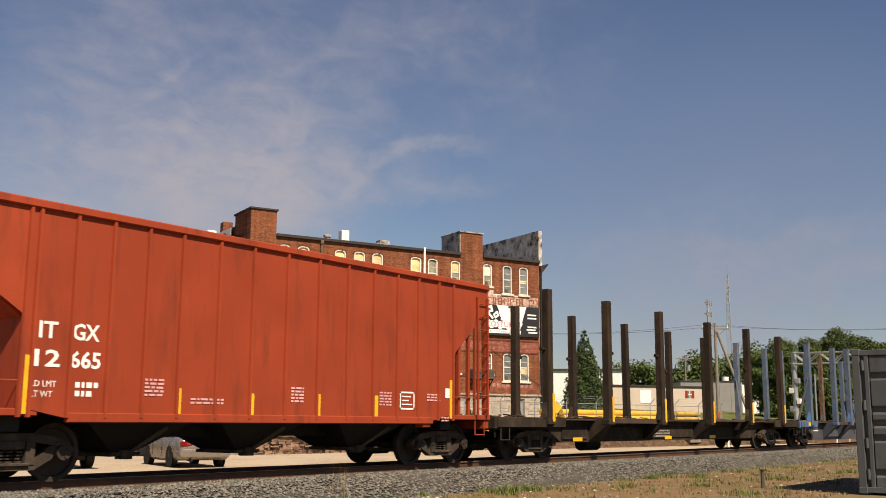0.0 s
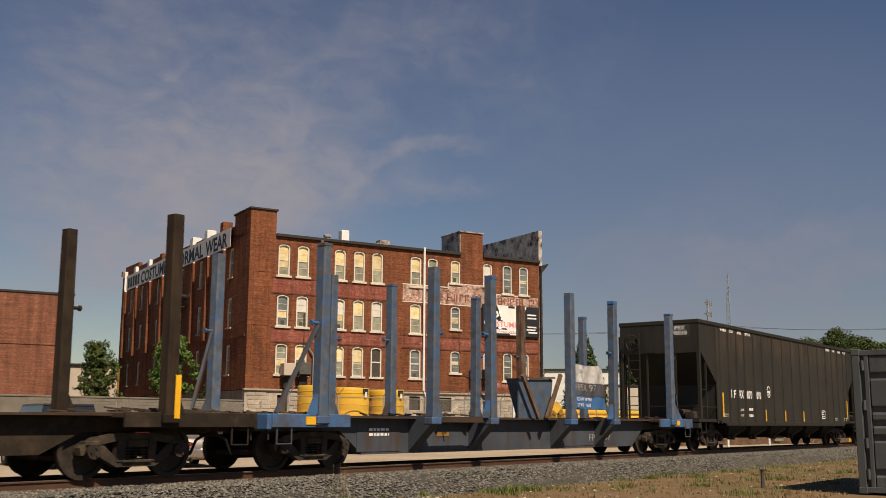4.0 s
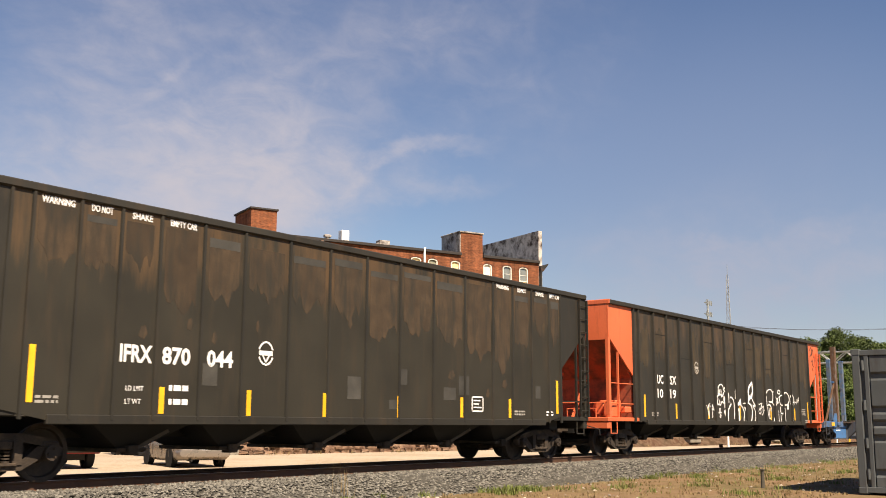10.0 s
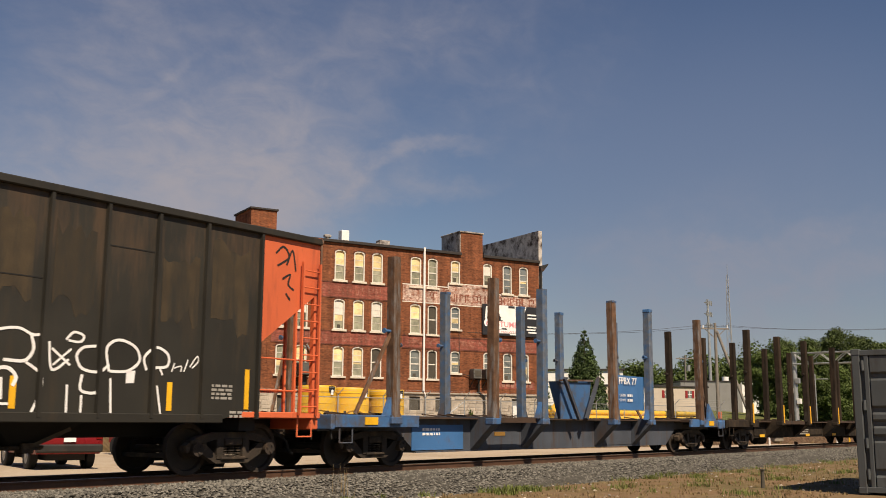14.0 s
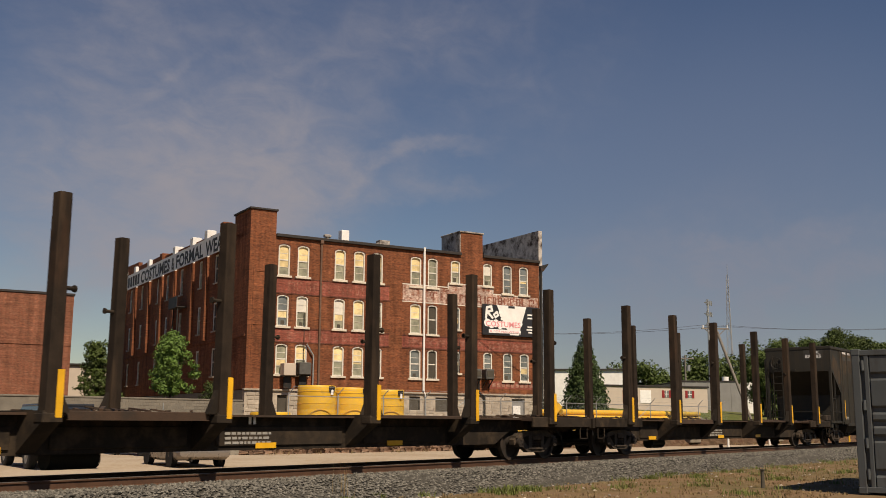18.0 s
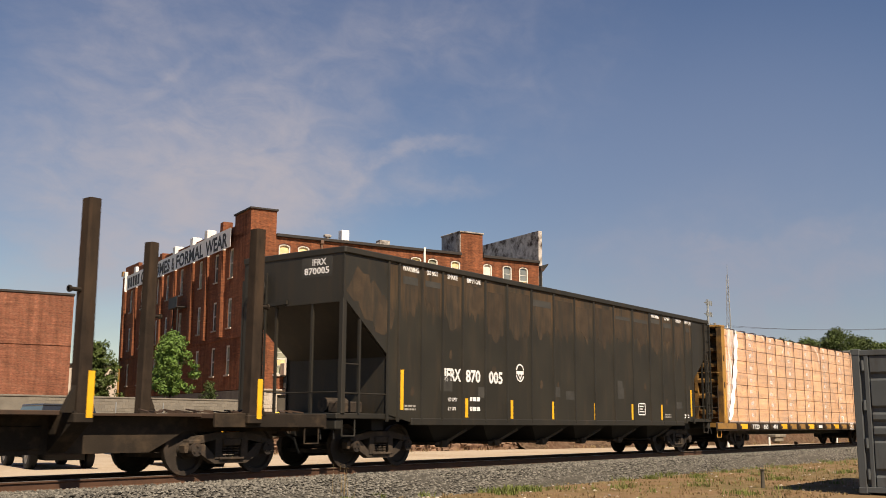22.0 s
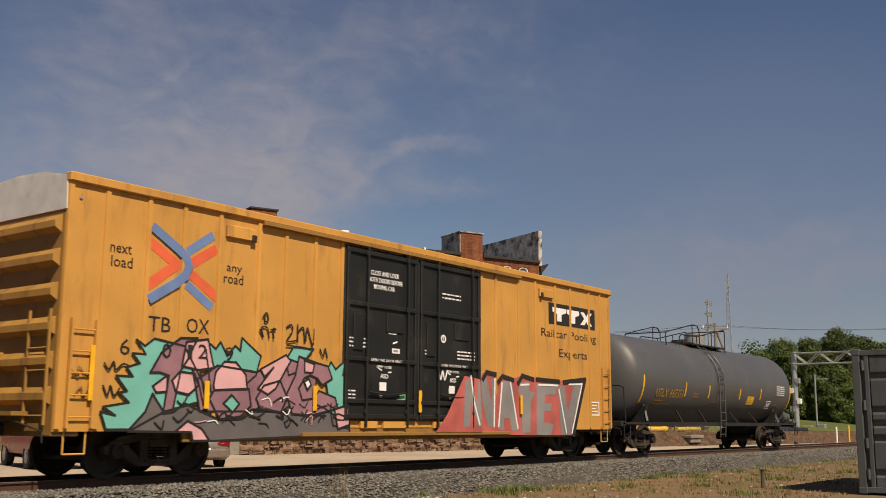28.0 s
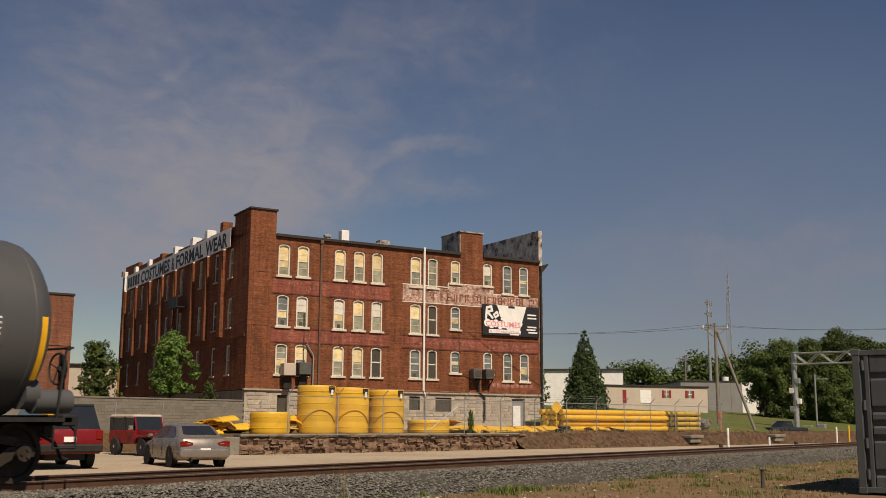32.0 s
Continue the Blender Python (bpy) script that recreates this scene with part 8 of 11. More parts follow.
def boxcar():
    x0, x1 = 113.15, 131.85
    car, xc = start_car("boxcar", x0, x1, "yellow high-cube boxcar with black plug doors and colourful sprayed graffiti", "boxcar")
    L = (x1 - x0) / 2
    running_gear(car, 115.55 - xc, 129.8 - xc, -L - 0.15, L + 0.15)
    d0, d1 = 119.8 - xc, 124.9 - xc
    y = -1.54
    for s in (-1, 1):
        for a, b in ((-L, d0), (d1, L)):
            part("side_wall", G().box(a, b, s * 1.48, s * 1.54, 0.8, 4.9), M_TTXYELLOW, car)
        part("side_wall_band", G().box(d0, d1, s * 1.48, s * 1.53, 4.72, 4.9).box(d0, d1, s * 1.48, s * 1.52, 0.86, 1.0), M_TTXYELLOW, car)
        part("eave", G().box(-L - 0.02, L + 0.02, s * 1.46, s * 1.62, 4.86, 5.02, 0.02), M_TTXYELLOW, car)
        part("side_sill", G().box(-L + 2.6, L - 2.6, s * 1.42, s * 1.5, 0.6, 0.82, 0.015), M_OCHRE, car)
        part("lower_sill", G().prism([(-L + 3.3, 0.84), (L - 3.0, 0.84), (L - 3.2, 0.66), (-L + 4.2, 0.66)], "y", s * 1.46, s * 1.55), M_OCHRE, car)
        for x in (113.2, 113.9, 114.76, 115.53, 116.37, 117.36, 118.09, 118.93, 119.75, 124.95, 125.6, 126.67, 127.53, 128.58, 129.43, 130.53, 131.2, 131.78):
            u = x - xc
            part("side_rib", G().prism([(u - 0.05, s * 1.535), (u - 0.04, s * 1.571), (u + 0.04, s * 1.571), (u + 0.044, s * 1.535)], "z", 0.84, 4.87), M_TTXYELLOW, car)
    # plug doors
    for side, (a, b) in enumerate(((d0, (d0 + d1) / 2), ((d0 + d1) / 2, d1))):
        w = b - a
        dr = part("plug_door", G().box(a + 0.015, b - 0.015, -1.58, -1.5, 1.0, 4.76, 0.02), M_DOORBLACK, car, "black plug door with lock rods")
        for z in (1.04, 1.36, 2.26, 3.45, 4.6):
            part("door_rail", G().box(a + 0.05, b - 0.05, -1.63, -1.58, z, z + 0.11, 0.02), M_DOORBLACK, dr)
        for u in (a + 0.06, b - 0.16):
            part("door_stile", G().box(u, u + 0.1, -1.625, -1.58, 1.02, 4.72, 0.02), M_DOORBLACK, dr)
        for u in (0.27, 0.82):
            rod = part("lock_rod", G().cyl((a + w * u, -1.66, 0.86), (a + w * u, -1.66, 4.78), 0.028, 8), M_DOORBLACK, dr)
            for z in (1.2, 2.31, 3.5, 4.64):
                part("rod_guide", G().box(a + w * u - 0.06, a + w * u + 0.06, -1.675, -1.63, z - 0.05, z + 0.05, 0.012), M_DOORBLACK, rod)
        part("door_handle_plate", G().box(a + w * 0.36, a + w * 0.74, -1.6, -1.58, 1.5, 2.2, 0.02), M_DOORBLACK, dr)
        part("operating_lever", G().tube([(a + w * 0.3, -1.65, 1.62), (a + w * 0.55, -1.66, 1.56), (a + w * 0.8, -1.65, 1.62)], 0.022, 6), M_DOORBLACK, dr)
        part("door_bulge", G().box(a + w * 0.12, a + w * 0.24, -1.61, -1.58, 2.5, 3.3, 0.03), M_DOORBLACK, dr)
        part("door_bulge", G().box(a + w * 0.55, a + w * 0.78, -1.61, -1.58, 2.95, 3.38, 0.03), M_DOORBLACK, dr)
        part("door_track_plate", G().box(a + 0.6, a + 1.15, -1.6, -1.52, 0.84, 0.99, 0.01), M_TTXYELLOW, dr)
        part("door_track_plate", G().box(a + 1.35, b - 0.45, -1.6, -1.52, 0.84, 0.99, 0.01), M_TTXYELLOW, dr)
        y = -1.584
        if side == 0:
            for r, (words, lead, wide) in enumerate((("CLOSE AND LOCK", 0.06, 0.98), ("BOTH DOORS BEFORE", 0.0, 1.16), ("MOVING CAR", 0.17, 0.72))):
                lettering("door_notice", words, a + w * 0.31 + lead, y, 4.2 - r * 0.155, 0.105, M_LABELWHITE, dr, wide, bold=0.002)
            for u, z in ((0.58, 2.92), (0.63, 2.5)):
                tag = part("paper_notice", G().box(a + w * u, a + w * u + 0.27, y, y - 0.004, z, z + 0.11), M_LABELWHITE, dr)
                part("barcode", G().box(a + w * u + 0.05, a + w * u + 0.2, y - 0.004, y - 0.006, z + 0.03, z + 0.08), M_GREYINK, tag)
            part("paper_notice", G().prism([(a + w * 0.64, 2.7), (a + w * 0.7, 2.74), (a + w * 0.7, 2.78), (a + w * 0.64, 2.74)], "y", y, y - 0.004), M_LABELWHITE, dr)
            bars(dr, "small_stencil", a + 0.16, 2.74, 0.62, 3, M_LABELWHITE, y, 0.035, 0.05, 3)
            bars(dr, "small_stencil", a + 0.16, 1.62, 0.25, 3, M_LABELWHITE, y, 0.03, 0.05, 6)
            part("inspection_notice", G().box(a + w * 0.7, a + w * 0.82, y, y - 0.006, 1.42, 1.62), M_GREENTAG, dr, "small green printed notice")
        else:
            bars(dr, "small_stencil", a + w * 0.36, 4.02, 0.75, 2, M_LABELWHITE, y, 0.035, 0.06, 8)
            ring = part("round_notice", G().lathe([(0.1, 0), (0.1, -0.005), (0, -0.005)], (a + w * 0.38, y, 2.95), "y", 16), M_LABELWHITE, dr)
            part("ring_centre", G().lathe([(0.06, 0), (0.06, -0.003), (0, -0.003)], (a + w * 0.38, y - 0.005, 2.95), "y", 14), M_DOORBLACK, ring)
            part("ring_bar", G().box(a + w * 0.38 - 0.012, a + w * 0.38 + 0.012, y - 0.008, y - 0.011, 2.89, 3.01), M_LABELWHITE, ring)
            bars(dr, "small_stencil", a + w * 0.6, 2.66, 0.75, 3, M_LABELWHITE, y, 0.035, 0.05, 9)
            bars(dr, "small_stencil", a + w * 0.1, 2.62, 0.35, 2, M_LABELWHITE, y, 0.03, 0.05, 7)
            g = graffiti_curve(G(), [(a + w * 0.3, 2.2), (a + w * 0.33, 1.98), (a + w * 0.36, 2.18), (a + w * 0.39, 1.98), (a + w * 0.43, 2.2)], y - 0.02, 0.035)
            part("white_scrawl", g, M_LABELWHITE, dr, "white sprayed scrawl")
        lettering("door_notice", "OPEN THIS DOOR FIRST", a + w * 0.33, -1.634, 2.29, 0.06, M_LABELWHITE, dr, 1.05)
        lettering("door_notice", "OPEN CLOSE", a + w * 0.42, y - 0.018, 2.15, 0.06, M_LABELWHITE, dr, 0.5)
        for tilt in (-1, 1):
            u = a + w * 0.53 + tilt * 0.17
            part("turn_arrow", G().prism([(u - 0.06, 2.09 - 0.04 * tilt), (u + 0.06, 2.09 + 0.0 * tilt - 0.03 * (tilt > 0)), (u + 0.06, 2.12 - 0.03 * (tilt > 0)), (u - 0.06, 2.12 - 0.04 * tilt)], "y", y - 0.016, y - 0.02), M_LABELWHITE, dr)
        lettering("door_notice", "ASD", a + w * 0.47, y - 0.018, 1.93, 0.1, M_LABELWHITE, dr, 0.27, bold=0.002)
        part("lever_notice", G().box(a + w * 0.46, a + w * 0.55, y - 0.016, y - 0.021, 1.66, 1.84), M_LABELWHITE, dr)
        part("lever_notice", G().lathe([(0.05, 0), (0.05, -0.004), (0, -0.004)], (a + w * 0.48, y - 0.018, 1.55), "y", 12), M_GREYINK, dr)
    y = -1.54
    for u in (116.5, 127.72):
        hatch = part("inspection_box", G().box(u - xc, u - xc + 0.72, -1.61, -1.54, 4.42, 4.66, 0.015), M_TTXYELLOW, car)
        part("box_latch", G().box(u - xc + 0.6 if u < 120 else u - xc + 0.02, u - xc + 0.72 if u < 120 else u - xc + 0.13, -1.64, -1.61, 4.4, 4.54, 0.01), M_RUSTBLACK, hatch)
    part("door_track", G().box(d0 - 1.2, d1 + 1.2, -1.66, -1.56, 0.68, 0.76, 0.01).box(d0 - 2.4, d1 + 1.8, -1.66, -1.56, 4.78, 4.86, 0.01), M_OCHRE, car)
    # roof and ends
    part("roof", G().prism([(-1.56, 4.96), (-0.8, 5.12), (0, 5.16), (0.8, 5.12), (1.56, 4.96)], "x", -L, L), M_ROOFPALE, car, "pale galvanised roof")
    for k in range(16):
        x = -L + 0.6 + k * (2 * L - 1.2) / 15
        part("roof_rib", G().prism([(-1.56, 4.97), (-0.8, 5.15), (0, 5.19), (0.8, 5.15), (1.56, 4.97)], "x", x - 0.04, x + 0.04), M_ROOFPALE, car)
    for d in (-1, 1):
        e = part("end_wall", G().box(d * L, d * (L - 0.06), -1.5, 1.5, 0.8, 4.5), M_OCHRE, car)
        part("end_top", G().prism([(-1.54, 4.4), (1.54, 4.4), (1.5, 4.98), (0, 5.14), (-1.5, 4.98)], "x", d * (L + 0.02), d * (L - 0.06)), M_ROOFPALE, e, "whitish upper end panel")
        for k in range(6):
            z = 1.35 + k * 0.56
            part("end_rib", G().prism([(d * L, z - 0.13), (d * (L + 0.13), z - 0.05), (d * (L + 0.13), z + 0.06), (d * L, z + 0.17)], "y", -1.42, 1.42), M_BULKPOST, e)
        part("end_platform", G().box(d * L, d * (L + 0.35), -0.9, 0.9, 1.05, 1.12), M_OCHRE, e)
        lad = part("end_ladder", G().box(d * (L + 0.08), d * (L + 0.12), -1.44, -1.4, 0.9, 2.75), M_BULKPOST, e)
        part("ladder_stile", G().box(d * (L + 0.08), d * (L + 0.12), -0.85, -0.81, 0.9, 2.75), M_BULKPOST, lad)
        for k in range(5):
            part("rung", G().cyl((d * (L + 0.1), -1.4, 1.05 + k * 0.36), (d * (L + 0.1), -0.85, 1.05 + k * 0.36), 0.016, 5), M_BULKPOST, lad)
        part("end_sill", G().box(d * L, d * (L - 0.5), -1.5, 1.5, 0.72, 0.98, 0.02), M_OCHRE, e)
        u = d * (L - 0.42)
        ladder(car, u - 0.22, u + 0.22, -1.6, 0.85, 2.62, 5, M_TTXYELLOW)
        stirrup(car, u, 0.8, M_TTXYELLOW)
    brake_gear(car, -L - 0.22, 0.9, 2.2, M_OCHRE)
    part("brake_box", G().box(-L - 0.2, -L, 0.0, 0.7, 1.75, 2.1, 0.03), M_OCHRE, car)
    bars(car, "end_stencil", -L + 0.2, 4.6, 0.1, 1, M_GREYINK, -1.56)
    k = lambda x: x - xc
    # lettering
    y = -1.5445
    lettering("slogan", "next", k(114.0), y, 3.80, 0.2, M_BLACKINK, car, 0.43)
    lettering("slogan", "load", k(114.03), y, 3.56, 0.2, M_BLACKINK, car, 0.43)
    lettering("slogan", "any", k(116.56), y, 3.78, 0.17, M_BLACKINK, car, 0.38)
    lettering("slogan", "road", k(116.5), y, 3.55, 0.2, M_BLACKINK, car, 0.48)
    lettering("car_mark", "TB", k(114.85), y, 2.52, 0.28, M_BLACKINK, car, 0.48)
    lettering("car_mark", "OX", k(115.68), y, 2.55, 0.28, M_BLACKINK, car, 0.52)
    lettering("car_mark", "6", k(114.3), y, 2.08, 0.28, M_BLACKINK, car, 0.2)
    for digit, u, z in (("0", 115.14, 2.07), ("1", 115.70, 2.08), ("2", 115.94, 2.10), ("9", 116.57, 2.09)):
        lettering("car_mark", digit, k(u), -1.5895, z, 0.27, M_BLACKINK, car, 0.1 if digit == "1" else 0.2)
    lettering("slogan", "Railcar Pooling", k(127.85), y, 3.35, 0.24, M_BLACKINK, car, 3.1)
    lettering("slogan", "Experts", k(128.8), y, 2.82, 0.24, M_BLACKINK, car, 1.6)
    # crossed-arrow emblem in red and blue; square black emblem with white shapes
    for mat, pts in (
            (M_SIGNBLUE, [(-7.63, 4.33), (-7.08, 4.02), (-6.92, 3.91), (-6.85, 3.75), (-6.92, 3.57), (-7.08, 3.43), (-7.64, 3.09)]),
            (M_SIGNBLUE, [(-6.86, 4.02), (-6.34, 4.37)]),
            (M_SIGNBLUE, [(-6.82, 3.39), (-6.31, 3.08)]),
            (M_SIGNRED, [(-7.7, 4.08), (-7.1, 3.75), (-7.68, 3.33)]),
            (M_SIGNRED, [(-6.25, 4.13), (-6.74, 3.83)]),
            (M_SIGNRED, [(-6.74, 3.59), (-6.2, 3.28)]),
    ):
        part("emblem_shape", stroke(G(), pts, -1.541, 0.17 if mat is M_SIGNBLUE else 0.19, 0.032 if len(pts) > 3 else 0.004), mat, car)
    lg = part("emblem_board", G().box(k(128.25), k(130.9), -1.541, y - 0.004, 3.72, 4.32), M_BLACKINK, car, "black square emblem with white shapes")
    part("emblem_shape", G().prism([(k(a), b) for a, b in ((130.02, 4.2), (130.25, 4.2), (130.38, 4.08), (130.5, 4.2), (130.72, 4.2), (130.5, 4.01), (130.72, 3.82), (130.48, 3.82), (130.38, 3.94), (130.26, 3.82), (130.02, 3.82), (130.25, 4.01))], "y", y - 0.005, y - 0.008), M_LABELWHITE, lg)
    for a, b in ((128.45, 129.2), (129.25, 129.95)):
        part("emblem_shape", G().prism([(k(a), 4.2), (k(b), 4.2), (k(b), 4.08), (k((a + b) / 2) + 0.12, 4.02), (k((a + b) / 2) + 0.12, 3.82), (k((a + b) / 2) - 0.12, 3.82), (k((a + b) / 2) - 0.12, 4.02), (k(a), 4.08)], "y", y - 0.005, y - 0.008), M_LABELWHITE, lg)
    stencil_box(car, k(130.55), 1.2, 0.52, 0.4, y, M_LABELWHITE)
    reflectors(car, [(k(113.75), 1.3, 2.2), (k(116.15), 1.2, 1.7), (k(118.95), 1.2, 1.7), (k(122.4), 1.2, 1.7), (k(126.7), 1.2, 1.7)], -1.62)
    # graffiti: colour fields with black edges
    rng = random.Random(12)
    g = G()
    paint = {"field": "jagged teal spray-paint field", "shade": "grey sprayed base", "letter": "pink and mauve sprayed shape"}
    depth = -1.572
    for kind, mat, pts in (
            ("field", M_TEAL, [(-7.89, 2.35), (-7.69, 2.11), (-7.96, 2.11), (-7.8, 1.95), (-8.06, 1.87), (-7.93, 1.72), (-8.26, 1.72), (-8.03, 1.47), (-8.18, 1.44), (-7.98, 1.28), (-8.48, 1.2), (-8.23, 1.06), (-8.52, 1.12), (-8.4, 0.83), (-7.89, 0.83), (-7.23, 1.14), (-6.22, 1.38), (-6.87, 2.3), (-7.52, 2.39), (-7.71, 2.25)]),
            ("field", M_TEAL, [(-6.38, 2.27), (-6.27, 2.37), (-6.15, 2.29), (-6.04, 2.43), (-5.87, 2.18), (-5.68, 2.38), (-5.55, 2.29), (-5.52, 2.54), (-5.02, 2.22), (-5.13, 1.85), (-5.75, 1.4), (-6.22, 1.5)]),
            ("field", M_TEAL, [(-4.35, 2.19), (-4.16, 2.45), (-3.58, 2.44), (-3.88, 2.15), (-4.01, 1.96), (-4.27, 1.88)]),
            ("field", M_TEAL, [(-3.23, 1.92), (-3.06, 2.21), (-2.91, 2.06), (-2.62, 2.26), (-2.69, 1.95), (-2.44, 1.82), (-2.62, 1.67), (-2.35, 1.56), (-2.52, 1.41), (-2.35, 1.26), (-2.53, 1.15), (-2.48, 0.84), (-2.96, 0.9), (-3.13, 1.54)]),
            ("letter", M_MAUVE, [(-6.54, 1.73), (-6.09, 1.99), (-5.12, 1.91), (-4.25, 2.2), (-3.5, 2.04), (-3.47, 1.18), (-6.35, 1.15)]),
            ("shade", M_SPRAYGREY, [(-7.98, 0.8), (-7.64, 1.13), (-7.51, 1.44), (-7.26, 1.14), (-7.02, 1.14), (-6.81, 1.29), (-6.35, 1.12), (-6.0, 1.0), (-5.44, 1.02), (-5.0, 1.26), (-4.47, 1.14), (-3.99, 1.43), (-3.23, 1.25), (-2.45, 0.92), (-2.44, 0.73), (-6.17, 0.62), (-6.59, 0.63), (-6.63, 0.78)]),
            ("letter", M_PINK, [(-6.99, 0.79), (-6.72, 0.98), (-6.4, 0.84), (-6.21, 0.63), (-6.59, 0.63), (-6.63, 0.78)]),
            ("letter", M_PINK, [(-7.51, 1.57), (-7.21, 1.77), (-7.21, 1.48), (-7.44, 1.46)]),
            ("letter", M_MAUVE, [(-7.58, 1.8), (-7.36, 2.16), (-6.96, 2.44), (-6.58, 2.46), (-6.78, 2.07), (-6.93, 1.86), (-7.07, 1.13), (-7.27, 1.1), (-7.18, 1.76), (-7.38, 1.81)]),
            ("letter", M_PINK, [(-6.91, 1.94), (-6.83, 2.38), (-6.34, 2.46), (-6.18, 1.94), (-6.52, 1.89)]),
            ("letter", M_PINK, [(-7.11, 1.68), (-6.95, 1.84), (-6.62, 1.82), (-6.52, 1.61), (-6.73, 1.44), (-7.02, 1.49)]),
            ("letter", M_MAUVE, [(-6.67, 1.89), (-6.5, 1.89), (-6.3, 1.21), (-6.46, 1.14)]),
            ("letter", M_MAUVE, [(-6.26, 1.38), (-6.15, 1.54), (-5.31, 1.59), (-5.24, 1.27), (-5.55, 1.02), (-6.0, 1.02)]),
            ("letter", M_PINK, [(-6.17, 1.62), (-6.13, 1.87), (-5.93, 2.07), (-5.65, 2.07), (-5.4, 1.85), (-5.35, 1.58), (-6.15, 1.54)]),
            ("letter", M_TEAL, [(-5.92, 1.3), (-5.73, 1.46), (-5.53, 1.3), (-5.69, 1.14)]),
            ("letter", M_MAUVE, [(-5.12, 1.41), (-4.93, 1.66), (-4.5, 1.77), (-4.29, 1.43), (-4.46, 1.16), (-5.0, 1.21)]),
            ("letter", M_PINK, [(-5.03, 1.97), (-4.36, 2.28), (-4.23, 2.17), (-4.62, 1.61), (-4.82, 1.49), (-5.08, 1.6), (-4.69, 2.02), (-4.92, 1.82)]),
            ("letter", M_MAUVE, [(-4.0, 2.27), (-3.46, 2.16), (-3.15, 2.11), (-3.02, 1.86), (-3.31, 1.72), (-3.46, 1.85), (-3.67, 1.91), (-3.83, 1.85), (-3.99, 1.63), (-3.88, 1.4), (-3.58, 1.44), (-3.4, 1.6), (-2.91, 1.47), (-2.84, 1.25), (-3.62, 1.1), (-4.15, 1.13), (-4.32, 1.51), (-4.09, 1.89)]),
            ("letter", M_PINK, [(-3.84, 2.2), (-3.55, 2.14), (-3.6, 1.96), (-3.83, 1.96)]),
            ("letter", M_LABELWHITE, [(-3.84, 1.76), (-3.72, 1.84), (-3.64, 1.72), (-3.74, 1.61)]),
            ("letter", M_PINK, [(-2.93, 1.24), (-2.5, 1.33), (-2.46, 0.92), (-2.81, 0.83)]),
    ):
        part("graffiti_" + kind, G().prism(pts, "y", -1.541, depth), mat, car, paint[kind])
        stroke(g, pts + pts[:1], depth, 0.04)
        depth -= 0.0007
    for n in range(40):
        cx, cz = k(114.9 + 4.7 * rng.random()), 0.95 + 0.45 * rng.random() ** 1.5
        line = [(cx, cz), (cx + rng.uniform(0.06, 0.2), cz + rng.uniform(-0.12, 0.16)), (cx + rng.uniform(0.15, 0.36), cz + rng.uniform(-0.14, 0.14))]
        if n % 5 == 0:
            part("graffiti_highlight", graffiti_curve(G(), line, -1.588, 0.02), rng.choice((M_PINK, M_LABELWHITE)), car)
        else:
            graffiti_curve(g, line, -1.588, rng.uniform(0.018, 0.035))
    part("graffiti_outline", g, M_BLACKINK, car, "black spray outline")
    g, gw = G(), G()
    pts = [(0.45, 0.76), (0.87, 1.16), (1.57, 2.1), (2.23, 2.04), (2.3, 0.75)]
    part("graffiti_field", G().prism(pts, "y", -1.668, -1.672), M_GRAFRED, car, "dull red sprayed field over the door")
    pts = [(2.38, 2.1), (2.47, 2.21), (2.94, 2.23), (3.1, 1.66), (3.36, 2.2), (3.94, 2.13), (4.24, 2.2), (5.1, 2.18), (6.21, 2.12), (6.74, 2.21), (7.69, 2.25), (6.97, 0.64), (2.46, 0.68)]
    part("graffiti_field", G().prism(pts, "y", -1.541, -1.573), M_GRAFRED, car, "dull red sprayed field")
    pts = [(1.58, 1.95), (1.84, 2.1), (2.08, 1.43), (2.14, 1.98), (2.23, 1.99), (2.29, 0.88), (2.14, 0.88), (1.83, 1.52), (1.79, 0.88), (1.53, 0.88)]
    part("graffiti_letter", G().prism(pts, "y", -1.672, -1.676), M_SILVERSPRAY, car, "blocky grey sprayed shape")
    pts = [(2.41, 2.05), (2.64, 2.14), (2.87, 1.45), (2.89, 2.07), (3.05, 2.08), (3.01, 0.88), (2.71, 0.88), (2.47, 1.44)]
    part("graffiti_letter", G().prism(pts, "y", -1.541, -1.577), M_SILVERSPRAY, car, "blocky grey sprayed shape")
    pts = [(3.15, 0.83), (3.36, 2.04), (3.8, 2.06), (4.12, 0.78), (3.78, 0.78), (3.7, 1.1), (3.44, 1.09), (3.4, 0.78)]
    part("graffiti_letter", G().prism(pts, "y", -1.541, -1.577), M_SILVERSPRAY, car, "blocky grey sprayed shape")
    pts = [(4.1, 1.81), (4.24, 2.03), (4.63, 2.05), (4.64, 1.83), (4.96, 1.78), (4.73, 1.55), (4.69, 0.72), (4.3, 0.72), (4.26, 1.59)]
    part("graffiti_letter", G().prism(pts, "y", -1.541, -1.577), M_SILVERSPRAY, car, "blocky grey sprayed shape")
    pts = [(5.03, 2.01), (6.12, 2.06), (6.01, 1.76), (5.45, 1.74), (5.42, 1.51), (5.79, 1.52), (5.77, 1.31), (5.38, 1.28), (5.39, 1.0), (5.9, 0.94), (5.74, 0.65), (5.0, 0.66)]
    part("graffiti_letter", G().prism(pts, "y", -1.541, -1.577), M_SILVERSPRAY, car, "blocky grey sprayed shape")
    pts = [(6.14, 2.0), (6.48, 2.01), (6.69, 1.3), (7.02, 2.04), (7.54, 2.12), (6.79, 0.65), (6.29, 0.65)]
